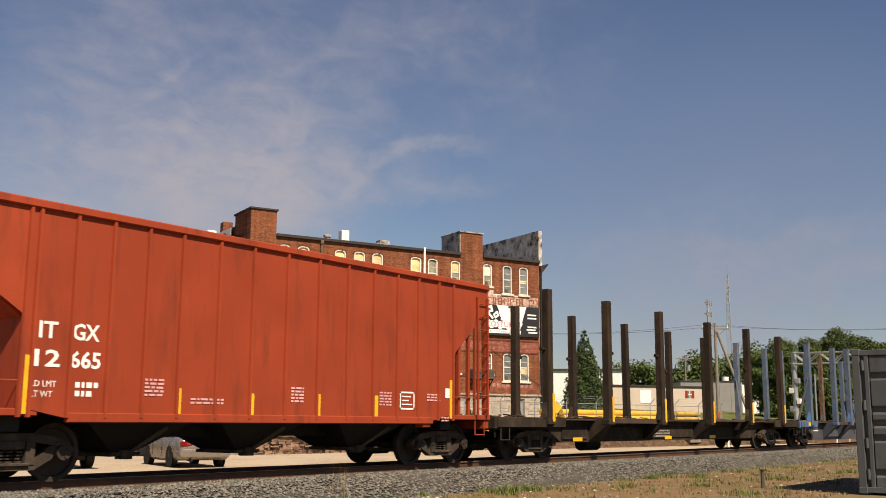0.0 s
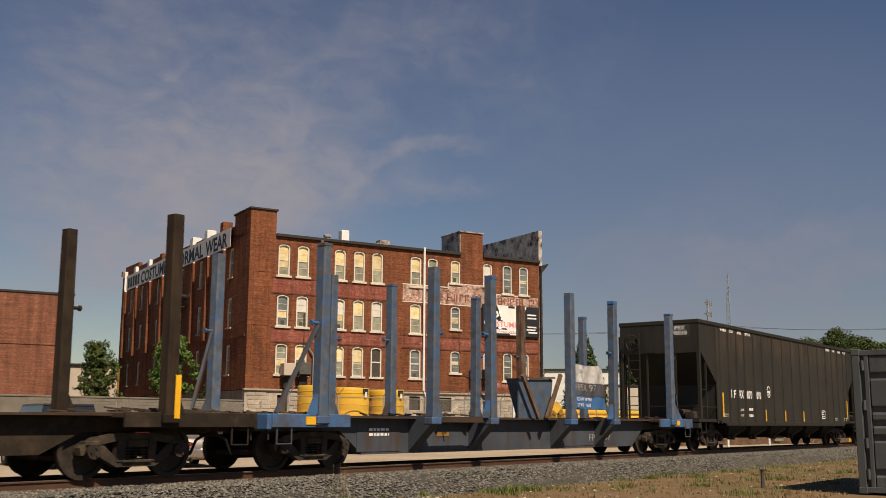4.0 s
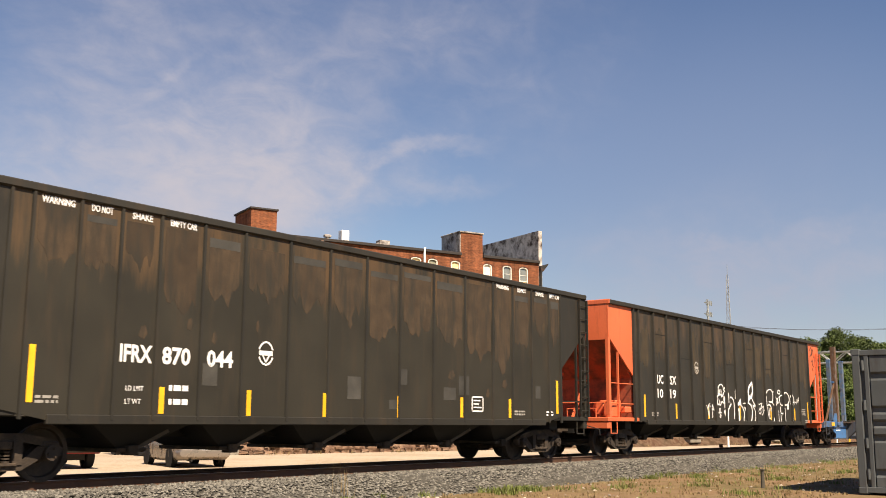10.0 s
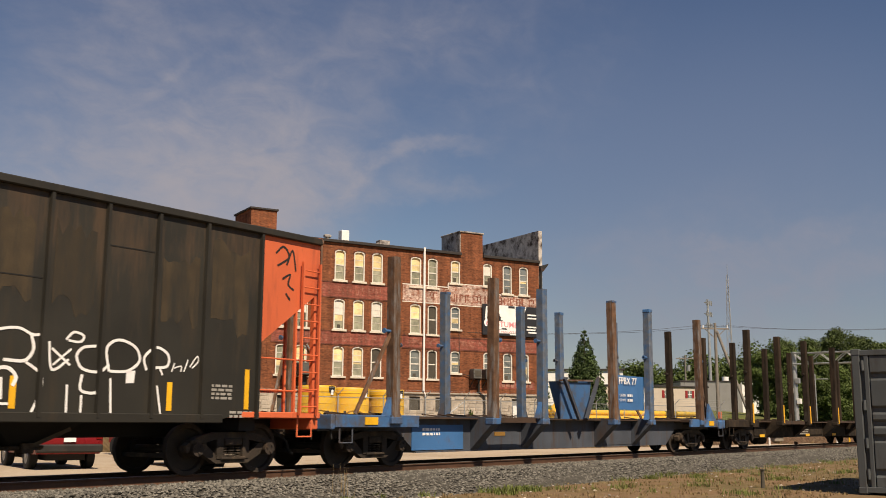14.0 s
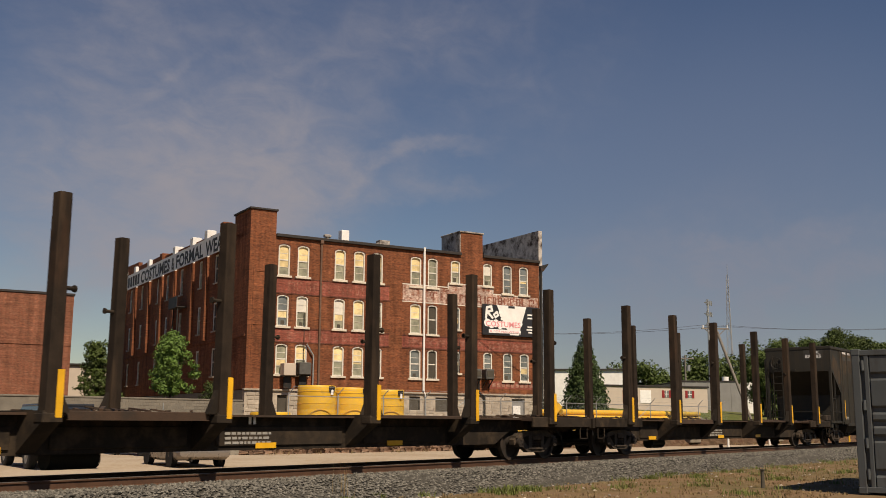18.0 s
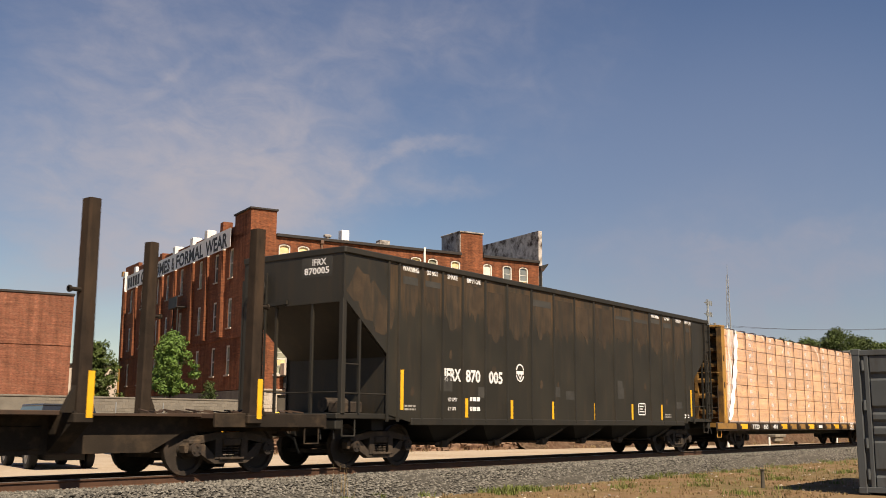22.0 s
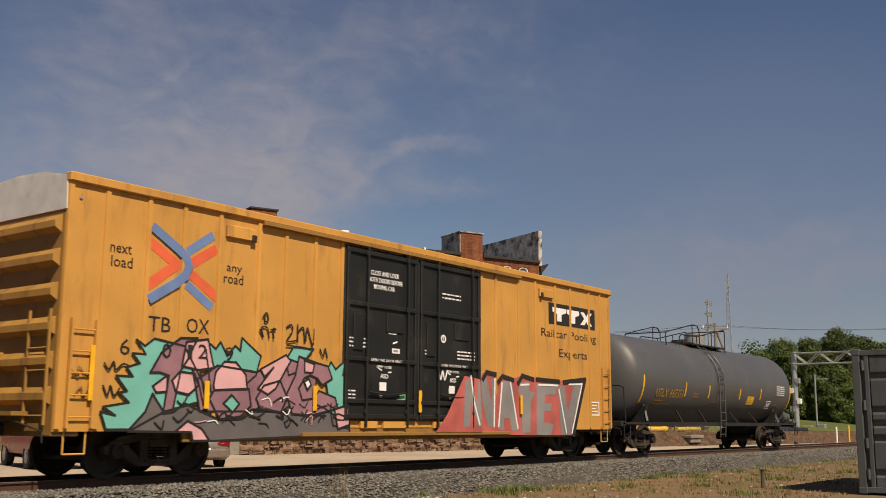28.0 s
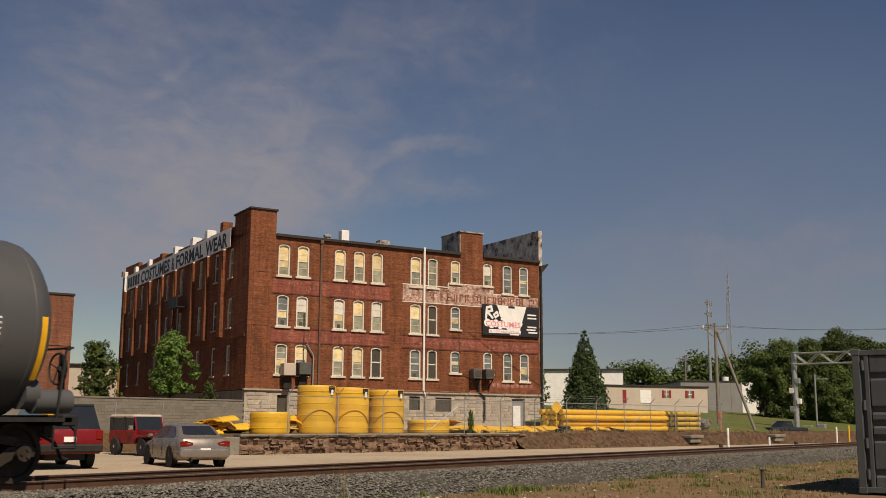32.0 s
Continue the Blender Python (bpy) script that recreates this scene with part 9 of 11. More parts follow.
    part("graffiti_letter", G().prism(pts, "y", -1.541, -1.5775), M_SILVERSPRAY, car, "blocky grey sprayed shape")
    stroke(g, [(2.48, 2.05), (2.64, 2.23), (3.05, 2.19)], -1.578, 0.12)
    stroke(g, [(3.16, 2.0), (3.36, 2.16), (3.87, 2.08)], -1.578, 0.12)
    stroke(g, [(4.1, 2.0), (4.31, 2.21), (4.86, 2.13)], -1.578, 0.12)
    stroke(g, [(5.02, 2.14), (6.21, 2.12)], -1.578, 0.12)
    stroke(g, [(6.47, 2.11), (7.69, 2.23), (6.97, 0.64)], -1.578, 0.13)
    stroke(gw, [(1.82, 2.1), (1.98, 1.43), (2.2, 0.93)], -1.677, 0.05)
    stroke(gw, [(3.01, 2.08), (2.97, 0.88)], -1.58, 0.05)
    stroke(gw, [(3.34, 1.99), (3.17, 0.88)], -1.58, 0.05)
    stroke(gw, [(3.73, 2.01), (4.07, 0.83)], -1.58, 0.05)
    stroke(gw, [(4.22, 1.97), (4.63, 1.99)], -1.58, 0.05)
    stroke(gw, [(5.11, 2.0), (6.12, 2.01)], -1.58, 0.05)
    stroke(gw, [(6.18, 1.91), (6.57, 0.71)], -1.58, 0.05)
    stroke(gw, [(6.75, 2.06), (7.5, 2.09), (6.88, 0.7)], -1.58, 0.05)
    part("graffiti_outline", g, M_BLACKINK, car, "black spray outline")
    part("graffiti_highlight", gw, M_LABELWHITE, car)
    g = G()
    for pts in (
            [(-5.07, 2.73), (-4.98, 2.6), (-5.03, 2.77), (-4.88, 2.78), (-4.82, 2.59)],
            [(-4.79, 2.75), (-4.65, 2.76), (-4.72, 2.77), (-4.7, 2.58)],
            [(-5.0, 2.98), (-4.9, 3.07), (-4.86, 2.93), (-4.94, 2.9), (-4.95, 3.06)],
            [(-4.37, 2.82), (-4.24, 2.89), (-4.19, 2.77), (-4.34, 2.56), (-4.09, 2.58)],
            [(-4.05, 2.91), (-4.04, 2.56), (-4.04, 2.74), (-3.89, 2.86), (-3.84, 2.56)],
            [(-3.81, 2.59), (-3.77, 2.86), (-3.61, 2.51), (-3.58, 2.85)],
            [(-4.34, 2.47), (-3.89, 2.46), (-3.66, 2.42), (-3.61, 2.54)],
            [(-8.5, 1.92), (-8.41, 1.82), (-8.32, 1.95), (-8.27, 1.82), (-8.14, 1.92), (-8.01, 1.89)],
            [(-8.5, 1.55), (-8.41, 1.39), (-8.36, 1.55), (-8.28, 1.39), (-8.18, 1.51)],
            [(-3.39, 2.45), (-3.29, 2.3), (-3.24, 2.47), (-3.16, 2.29)],
    ):
        graffiti_curve(g, pts, -1.57, 0.03)
    part("black_scrawl", g, M_BLACKINK, car, "small black spray tags")
    g = G()
    for pts in ([(-9.11, 1.79), (-8.98, 1.67), (-8.97, 1.84), (-8.82, 1.69), (-8.75, 1.81)], [(-9.02, 1.4), (-8.91, 1.51), (-8.87, 1.35), (-8.77, 1.49)]):
        graffiti_curve(g, pts, -1.57, 0.025)
    part("faint_scrawl", g, M_OCHRE, car, "faded brown spray tags")


def tank_car():
    x0, x1 = 132.7, 149.1
    car, xc = start_car("tank_car", x0, x1, "dark grey tank car with yellow lettering and a top platform", "tank car")
    L = (x1 - x0) / 2
    running_gear(car, 134.63 - xc, 147.5 - xc, -L - 0.05, L + 0.05)
    R, cz, h, hr = 1.49, 2.47, 6.9, 7.5
    prof = [(R * math.sin(math.pi / 2 * i / 9), -h - 0.62 * math.cos(math.pi / 2 * i / 9) + 0.1) for i in range(10)]
    prof += [(R, -h + 0.2), (R, hr - 0.2)] + [(R * math.cos(math.pi / 2 * i / 9), hr + 0.62 * math.sin(math.pi / 2 * i / 9) - 0.1) for i in range(10)]
    tank = part("tank_shell", G().lathe(prof, (0, 0, cz), "x", 56), M_TANK, car, "satin dark grey welded shell")
    for x in (-h + 0.15, -2.6, 2.6, hr - 0.15):
        part("weld_band", G().lathe([(R + 0.002, -0.03), (R + 0.008, -0.01), (R + 0.008, 0.01), (R + 0.002, 0.03)], (x, 0, cz), "x", 56), M_TANK, tank)
    yl = lambda z: -math.sqrt(max(R * R - (z - cz) ** 2, 0.01)) - 0.006
    k = lambda x: x - xc
    for s in (-1, 1):
        part("running_rail", G().bar((-L + 1.9, s * 1.42, 0.97), (L - 1.9, s * 1.42, 0.97), 0.06, 0.13), M_DARKSTEEL, car)
    for d in (-1, 1):
        part("stub_sill", G().box(d * (L + 0.05), d * (L - 3.2), -0.36, 0.36, 0.62, 1.0, 0.02), M_BLACKSHADE, car)
        part("saddle", G().prism([(-1.15, 1.0), (1.15, 1.0), (1.35, 1.65), (0.7, 1.12), (-0.7, 1.12), (-1.35, 1.65)], "x", d * (L - 2.15), d * (L - 1.95)), M_DARKSTEEL, car)
        part("end_sill", G().box(d * (L + 0.02), d * (L - 0.25), -1.45, 1.45, 0.88, 1.06, 0.02), M_DARKSTEEL, car)
        part("end_walk", G().box(d * (L - 0.1), d * (L - 1.95), -1.45, -0.8, 0.95, 1.02), M_DARKSTEEL, car)
        part("end_walk", G().box(d * (L - 0.1), d * (L - 1.95), 0.8, 1.45, 0.95, 1.02), M_DARKSTEEL, car)
        part("hand_rail", G().tube([(d * (L - 0.1), 1.4, 1.0), (d * (L - 0.1), 1.4, 2.15), (d * (L - 0.1), -1.35, 2.15), (d * (L - 0.25), -1.4, 2.1), (d * (L - 0.35), -1.4, 1.0)], 0.02, 6), M_DARKSTEEL, car)
        part("shell_brace", G().bar((d * (L - 1.95), -1.35, 1.05), (d * (L - 2.1), -1.15, 1.6), 0.07, 0.1), M_TANK, car)
        for q in (1.6, 3.6):
            part("rail_bracket", G().bar((d * q, -1.42, 1.0), (d * (q - 0.12), -1.1, 1.45), 0.04, 0.05), M_DARKSTEEL, car)
        stirrup(car, d * (L - 0.25), 0.9, M_DARKSTEEL)
    # right end: pressure vessel, brake wheel
    part("air_reservoir", G().cyl((L - 0.55, -0.95, 1.28), (L + 0.12, -0.95, 1.28), 0.2, 14).cyl((L - 0.75, -0.9, 1.4), (L - 0.5, -0.9, 1.4), 0.26, 12), M_TANK, car, "small grey air reservoir")
    brake_gear(car, L + 0.28, -0.35, 1.85, M_DARKSTEEL)
    part("brake_post", G().box(L + 0.32, L + 0.4, -0.4, -0.3, 1.0, 2.1).box(L, L + 0.4, -0.42, -0.28, 1.0, 1.06), M_DARKSTEEL, car)
    # ladder bent over the shell
    lx0, lx1 = k(140.36), k(140.84)
    path = [(-1.52, 0.5), (-1.56, 1.2), (-1.56, 2.47)] + [(-1.57 * math.cos(a), cz + 1.57 * math.sin(a)) for a in (0.25, 0.5, 0.75, 1.0, 1.25)]
    lad = part("side_ladder", G().tube([(lx0, a, b) for a, b in path], 0.022, 5), M_TANK, car)
    part("ladder_stile", G().tube([(lx1, a, b) for a, b in path], 0.022, 5), M_TANK, lad)
    for i in range(len(path) - 1):
        for f in ((0.5,) if i > 2 else (0.15, 0.5, 0.85)):
            a = path[i][0] + (path[i + 1][0] - path[i][0]) * f
            b = path[i][1] + (path[i + 1][1] - path[i][1]) * f
            part("rung", G().cyl((lx0, a, b), (lx1, a, b), 0.016, 5), M_TANK, lad)
    for x in (lx0 - 0.45, lx1 + 0.15):
        part("shell_band", G().prism([(-1.5 * math.cos(a), cz + 1.5 * math.sin(a)) for a in (-0.3, 0, 0.3, 0.6, 0.9, 1.2)] + [(-1.47 * math.cos(a), cz + 1.47 * math.sin(a)) for a in (1.2, 0.9, 0.6, 0.3, 0, -0.3)], "x", x, x + 0.1), M_TANK, car)
    # top platform and fittings
    plat = part("top_platform", G().box(k(139.7), k(142.95), -0.8, 0.8, 3.9, 3.95), M_DARKSTEEL, car)
    part("platform_box", G().box(k(139.9), k(140.9), -0.4, 0.4, 3.95, 4.05, 0.02), M_DARKSTEEL, plat)
    for s in (-0.8, 0.8):
        hoop = [(137.5, 3.75), (137.45, 4.12), (137.55, 4.22), (139.8, 4.63), (140.25, 4.62), (140.44, 4.45), (140.44, 3.92)]
        part("platform_rail", G().tube([(k(x), s, z) for x, z in hoop], 0.022, 5), M_DARKSTEEL, plat)
        hoop = [(138.65, 3.8), (138.62, 4.1), (138.8, 4.2), (140.2, 4.22), (142.82, 4.66), (142.93, 4.58), (142.93, 3.75)]
        part("platform_rail", G().tube([(k(x), s, z) for x, z in hoop], 0.022, 5), M_DARKSTEEL, plat)
        for x, z in ((139.8, 4.63), (140.2, 4.22), (141.6, 4.45)):
            part("rail_post", G().cyl((k(x), s, 3.85), (k(x), s, z), 0.02, 5), M_DARKSTEEL, plat)
    for x, z in ((137.5, 4.2), (142.9, 4.62)):
        part("end_rail", G().cyl((k(x), -0.8, z), (k(x), 0.8, z), 0.022, 5), M_DARKSTEEL, plat)
    part("valve_dome", G().cyl((k(141.87), 0, 3.9), (k(141.87), 0, 4.4), 0.4, 18).cyl((k(141.87), 0, 4.4), (k(141.87), 0, 4.46), 0.42, 18), M_STEEL, plat, "steel valve housing")
    part("manway", G().cyl((k(140.4), 0, 3.9), (k(140.4), 0, 4.12), 0.3, 14).cyl((k(140.9), 0.1, 3.9), (k(140.9), 0.1, 4.2), 0.08, 8), M_DARKSTEEL, plat)
    # lettering laid on the curve, piece by piece
    for words, x, w in (("UTLX", 135.25, 0.95), ("667351", 136.35, 1.05)):
        ob = lettering("car_mark", words, k(x), 0.0, 1.86, 0.29, M_GOLDINK, car, w, bold=0.008)
        for v in ob.data.vertices:
            v.co.y = yl(v.co.z) - 0.003
    def wrap(name, x, w, z0, z1, mat, label=""):
        g = G()
        n = max(1, int((z1 - z0) / 0.08))
        for i in range(n):
            a, b = z0 + (z1 - z0) * i / n, z0 + (z1 - z0) * (i + 1) / n
            g.add([(x, yl(a) - 0.002, a), (x + w, yl(a) - 0.002, a), (x + w, yl(b) - 0.002, b), (x, yl(b) - 0.002, b)], [(0, 1, 2, 3)])
        return part(name, g, mat, tank, label)
    for x, a, b in ((134.2, 1.65, 2.55), (137.5, 1.92, 2.4), (139.58, 1.9, 2.36), (142.6, 1.92, 2.32), (144.82, 1.96, 2.38), (148.33, 1.6, 2.6)):
        wrap("reflector_strip", k(x), 0.1, a, b, M_REFLECT, "yellow reflective strip")
    wrap("placard", k(143.5), 0.72, 1.74, 2.06, M_REFLECT, "yellow placard with small writing")
    for i in range(3):
        wrap("text_bar", k(143.58), 0.52 - 0.1 * i, 1.8 + i * 0.09, 1.84 + i * 0.09, M_GOLDINK)
    wrap("data_panel", k(146.65), 1.05, 2.1, 2.62, M_TANK, "grey data panel with small writing")
    for i in range(5):
        wrap("text_bar", k(146.7), 0.95, 2.18 + i * 0.085, 2.21 + i * 0.085, M_LABELWHITE)
    for a, b in ((145.72, 1.62),):
        for q, w, z0, z1 in ((0, 0.5, b, b + 0.03), (0, 0.5, b + 0.27, b + 0.3), (0, 0.03, b, b + 0.3), (0.47, 0.03, b, b + 0.3), (0.1, 0.14, b + 0.08, b + 0.22), (0.28, 0.14, b + 0.08, b + 0.22)):
            wrap("stencil_line", k(a + q), w, z0, z1, M_LABELWHITE)
    for x, z, w in ((135.3, 1.72, 0.7), (135.3, 1.62, 1.3), (138.3, 2.0, 0.4), (138.3, 1.9, 0.45), (142.3, 2.05, 0.3), (140.0, 1.75, 0.5), (146.6, 1.75, 0.5)):
        wrap("text_bar", k(x), w, z, z + 0.05, M_OCHRE)
    ob = lettering("head_mark", "UTLX", -h - 0.5, -0.1, 3.3, 0.16, M_GOLDINK, car, 0.5, "end")
    for v in ob.data.vertices:
        rr = min(math.hypot(v.co.y, v.co.z - cz) / R, 0.999)
        v.co.x = -h + 0.1 - 0.62 * math.sqrt(1 - rr * rr) - 0.012
    part("end_light", G().box(L + 0.3, L + 0.45, -0.12, 0.12, 0.95, 1.35, 0.03), M_YELLOW, car, "yellow end-of-train box")


def build_train():
    red_covered_hopper()
    log_car(-108.95, -85.35, [-106.35, -102.86, -99.16, -95.08, -91.2, -87.48], (-106.4, -87.8), "black", 11)
    log_car(-85.1, -64.95, [-83.65, -79.85, -77.42, -73.4, -70.8, -66.7], (-83.4, -66.7), "blue", 31)
    bulk_hopper(-64.3, -44.7, ("IFRX", "870", "010"), False, 1)
    bulk_hopper(-43.38, -23.75, ("IFRX", "870", "044"), True, 2)
    orange_end_hopper()
    log_car(-1.15, 20.15, [0.85, 4.82, 7.22, 11.35, 13.82, 17.88], (0.7, 18.0), "blue", 32)
    log_car(20.3, 43.8, [22.7, 26.25, 29.76, 34.0, 37.74, 41.48], (22.9, 41.4), "black", 12)
    log_car(43.95, 67.0, [46.2, 49.72, 53.3, 57.44, 61.2, 64.9], (46.4, 64.8), "black", 13)
    bulk_hopper(67.35, 86.95, ("IFRX", "870", "005"), True, 3)
    centrebeam()
    boxcar()
    tank_car()

# ---- the yard, its wall and fence ----
def wall_point(s, off=0.0, z=0.0):
    p = WALL_A + WALL_U * s + WALL_N * off
    return (p.x, p.y, z)


def build_stone_wall():
    rng = random.Random(17)
    ang = math.degrees(math.atan2(WALL_U.y, WALL_U.x))
    w = thing("retaining_wall", pose(WALL_A.x, WALL_A.y, 0, 0, 0, ang), "low crumbling rubble-stone retaining wall with a concrete cap", "retaining wall", kind="structure")
    core = part("wall_core", G().box(0, 20.6, 0.12, 0.5, LOW - 0.1, 0.36), M_WALLSTONE, w)
    face = G()
    nu, nz = 180, 10
    for i in range(nu + 1):
        for j in range(nz + 1):
            u, v = 20.6 * i / nu, LOW - 0.05 + 0.38 * 2.2 * j / nz
            d = 0.06 * noise.noise((u * 1.7, v * 4.0, 3.0)) + 0.05 * noise.noise((u * 6.0, v * 9.0, 7.0))
            face.v.append((u, 0.05 + d + 0.03 * math.sin(j * 1.3), v))
    face.f = [(i * (nz + 1) + j, (i + 1) * (nz + 1) + j, (i + 1) * (nz + 1) + j + 1, i * (nz + 1) + j + 1) for i in range(nu) for j in range(nz)]
    part("wall_render", face, M_RENDER, w, "crumbling lime render over rubble")
    me = {}
    z = LOW
    row = 0
    while z < 0.26:
        h = rng.choice((0.1, 0.14, 0.2))
        x = -0.1 + 0.2 * (row % 2)
        while x < 20.4:
            k = rng.choice((0.15, 0.24, 0.33, 0.5))
            v = rng.randint(0, 2)
            if (k, h, v) not in me:
                r2 = random.Random(int(k * 100 + h * 1000) + v)
                g = G().box(0.012, k - 0.012, -0.06, 0.1, 0.01, h - 0.01, 0.035)
                g.v = [(a + r2.uniform(-0.04, 0.04), b + r2.uniform(-0.09, 0.05), c + r2.uniform(-0.04, 0.04)) for a, b, c in g.v]
                me[k, h, v] = g.mesh("wall_stone", M_WALLSTONE)
            if rng.random() > 0.62:
                s = part("wall_stone", me[k, h, v], M_WALLSTONE, w)
                s.location = (x, rng.uniform(-0.03, 0.09), z)
            x += k
        z += h
        row += 1
    for a, b in ((0.0, 4.2), (4.25, 9.4), (9.45, 14.1), (14.2, 18.6)):
        g = G()
        n = int((b - a) / 0.22)
        for i in range(n + 1):
            u, f, t = a + (b - a) * i / n, -0.12 + rng.uniform(-0.05, 0.06), 0.42 + rng.uniform(-0.025, 0.012)
            g.v += [(u, 0.5, 0.28), (u, f + 0.04, 0.29 + rng.uniform(-0.03, 0.03)), (u, f, 0.36), (u, f + 0.05, t), (u, 0.55, 0.42)]
        g.f = [(i * 5 + j, (i + 1) * 5 + j, (i + 1) * 5 + j + 1, i * 5 + j + 1) for i in range(n) for j in range(4)] + [tuple(range(5)), tuple(n * 5 + j for j in range(5))]
        part("wall_cap", g, M_CONCRETE, w, "broken grey concrete cap slab")
    part("corner_block", G().box(-1.0, -0.02, -0.05, 0.6, LOW - 0.1, 0.30, 0.04), M_CONCRETE, w)
    # earth bank carrying the wall on
    g = G()
    n = 60
    for i in range(n + 1):
        s = 18.4 + i * 0.75
        for j, (off, z) in enumerate(((-0.75, LOW - 0.02), (-0.4, LOW + 0.25), (-0.1, 0.12), (0.2, 0.42), (0.9, 0.44))):
            g.v.append((s, off + 0.12 * math.sin(i * 1.3 + j) + rng.uniform(-0.06, 0.06), z + rng.uniform(-0.05, 0.05)))
    g.f = [(i * 5 + j, (i + 1) * 5 + j, (i + 1) * 5 + j + 1, i * 5 + j + 1) for i in range(n) for j in range(4)]
    part("earth_bank", g, M_BANK, w, "bare red-brown earth bank")
    for s in (35.0, 46.5):
        part("broken_slab", G().box(s, s + 1.6, -0.9, -0.2, 0.02, 0.24, 0.04).box(s + 0.1, s + 1.4, -0.8, -0.3, -0.3, 0.02, 0.05), M_CONCRETE, w)
    blades("yard_weeds", [wall_point(rng.uniform(16, 50), rng.uniform(-0.3, 1.0), 0.42) + (0.4, 22) for _ in range(50)] + [wall_point(rng.uniform(0, 60), -0.9, LOW) + (0.3, 8) for _ in range(50)], M_STRAW, "dry weeds along the wall and bank", 0.22, 9)
    blades("yard_sapling", [wall_point(15.3, 0.6, 0.4) + (0.12, 90), wall_point(15.3, 0.6, 0.8) + (0.16, 90), wall_point(15.3, 0.6, 1.2) + (0.1, 60)], M_LEAF, "thin green weed sapling by the fence", 0.5, 10, 0.5, 0.02)


def build_fence():
    ang = math.degrees(math.atan2(WALL_U.y, WALL_U.x))
    f = thing("chain_link_fence", pose(*wall_point(0, 0.6, YARD), 0, 0, ang), "rusty grey chain-link fence with barbed wire arms", "fence")
    xs = [3.0 + 2.95 * i for i in range(14)]
    for i, x in enumerate(xs):
        part("fence_post", G().cyl((x, 0, 0), (x, 0, 1.95), 0.03, 8), M_GALV, f)
        part("barb_arm", G().cyl((x, 0, 1.9), (x + 0.12, -0.3, 2.25), 0.022, 6), M_GALV, f)
    part("top_rail", G().cyl((xs[0], 0, 1.8), (xs[-1], 0, 1.8), 0.022, 6), M_GALV, f)
    for k, (y, z) in enumerate(((-0.1, 2.0), (-0.2, 2.12), (-0.29, 2.24))):
        part("barbed_wire", G().cyl((xs[0], y, z), (xs[-1], y, z), 0.006, 4), M_GALV, f)
    g = G()
    x = xs[0]
    while x < xs[-1]:
        g.add([(x, 0.03, 0.05), (x + 0.006, 0.03, 0.05), (x + 1.756, 0.03, 1.8), (x + 1.75, 0.03, 1.8)], [(0, 1, 2, 3)])
        g.add([(x + 1.75, 0.032, 0.05), (x + 1.756, 0.032, 0.05), (x + 0.006, 0.032, 1.8), (x, 0.032, 1.8)], [(0, 1, 2, 3)])
        x += 0.11
    tagged(part("wire_mesh", g, M_GALV, f), kind="stuff")
    for a in (14.7, 32.4):
        part("corner_brace", G().cyl((a - 2.6, 0, 0.15), (a, 0, 1.7), 0.022, 6), M_GALV, f)


def poly_tank(s, off, h, r, seed, tilt=0.0):
    """A yellow ribbed plastic basin ring stack with a dark opening."""
    t = thing("yellow_tank", pose(*wall_point(s, off, YARD), tilt, 0, seed * 40), "tall yellow plastic ribbed tank standing in the yard" if h > 1.5 else "short yellow plastic ring lying in the yard", "tank", "yellow plastic tanks")
    n = 4 if h > 1.5 else 2
    prof = [(0, 0.0), (r * 0.97, 0.0)]
    for i in range(n):
        a, b = h * i / n, h * (i + 1) / n
        prof += [(r * 0.985, a + 0.03), (r, a + 0.1), (r * 1.0, b - 0.12), (r * 0.985, b - 0.03)]
    prof += [(r * 0.96, h), (r * 0.9, h), (r * 0.9, h - 0.12), (0, h - 0.12)]
    part("tank_body", G().lathe(prof, (0, 0, 0), "z", 48), M_YELLOW, t)
    for i in range(n):
        part("moulded_rib", G().lathe([(r * 1.0, -0.02), (r * 1.015, -0.01), (r * 1.015, 0.01), (r * 1.0, 0.02)], (0, 0, h * (i + 0.5) / n), "z", 48), M_YELLOW, t)
    return t


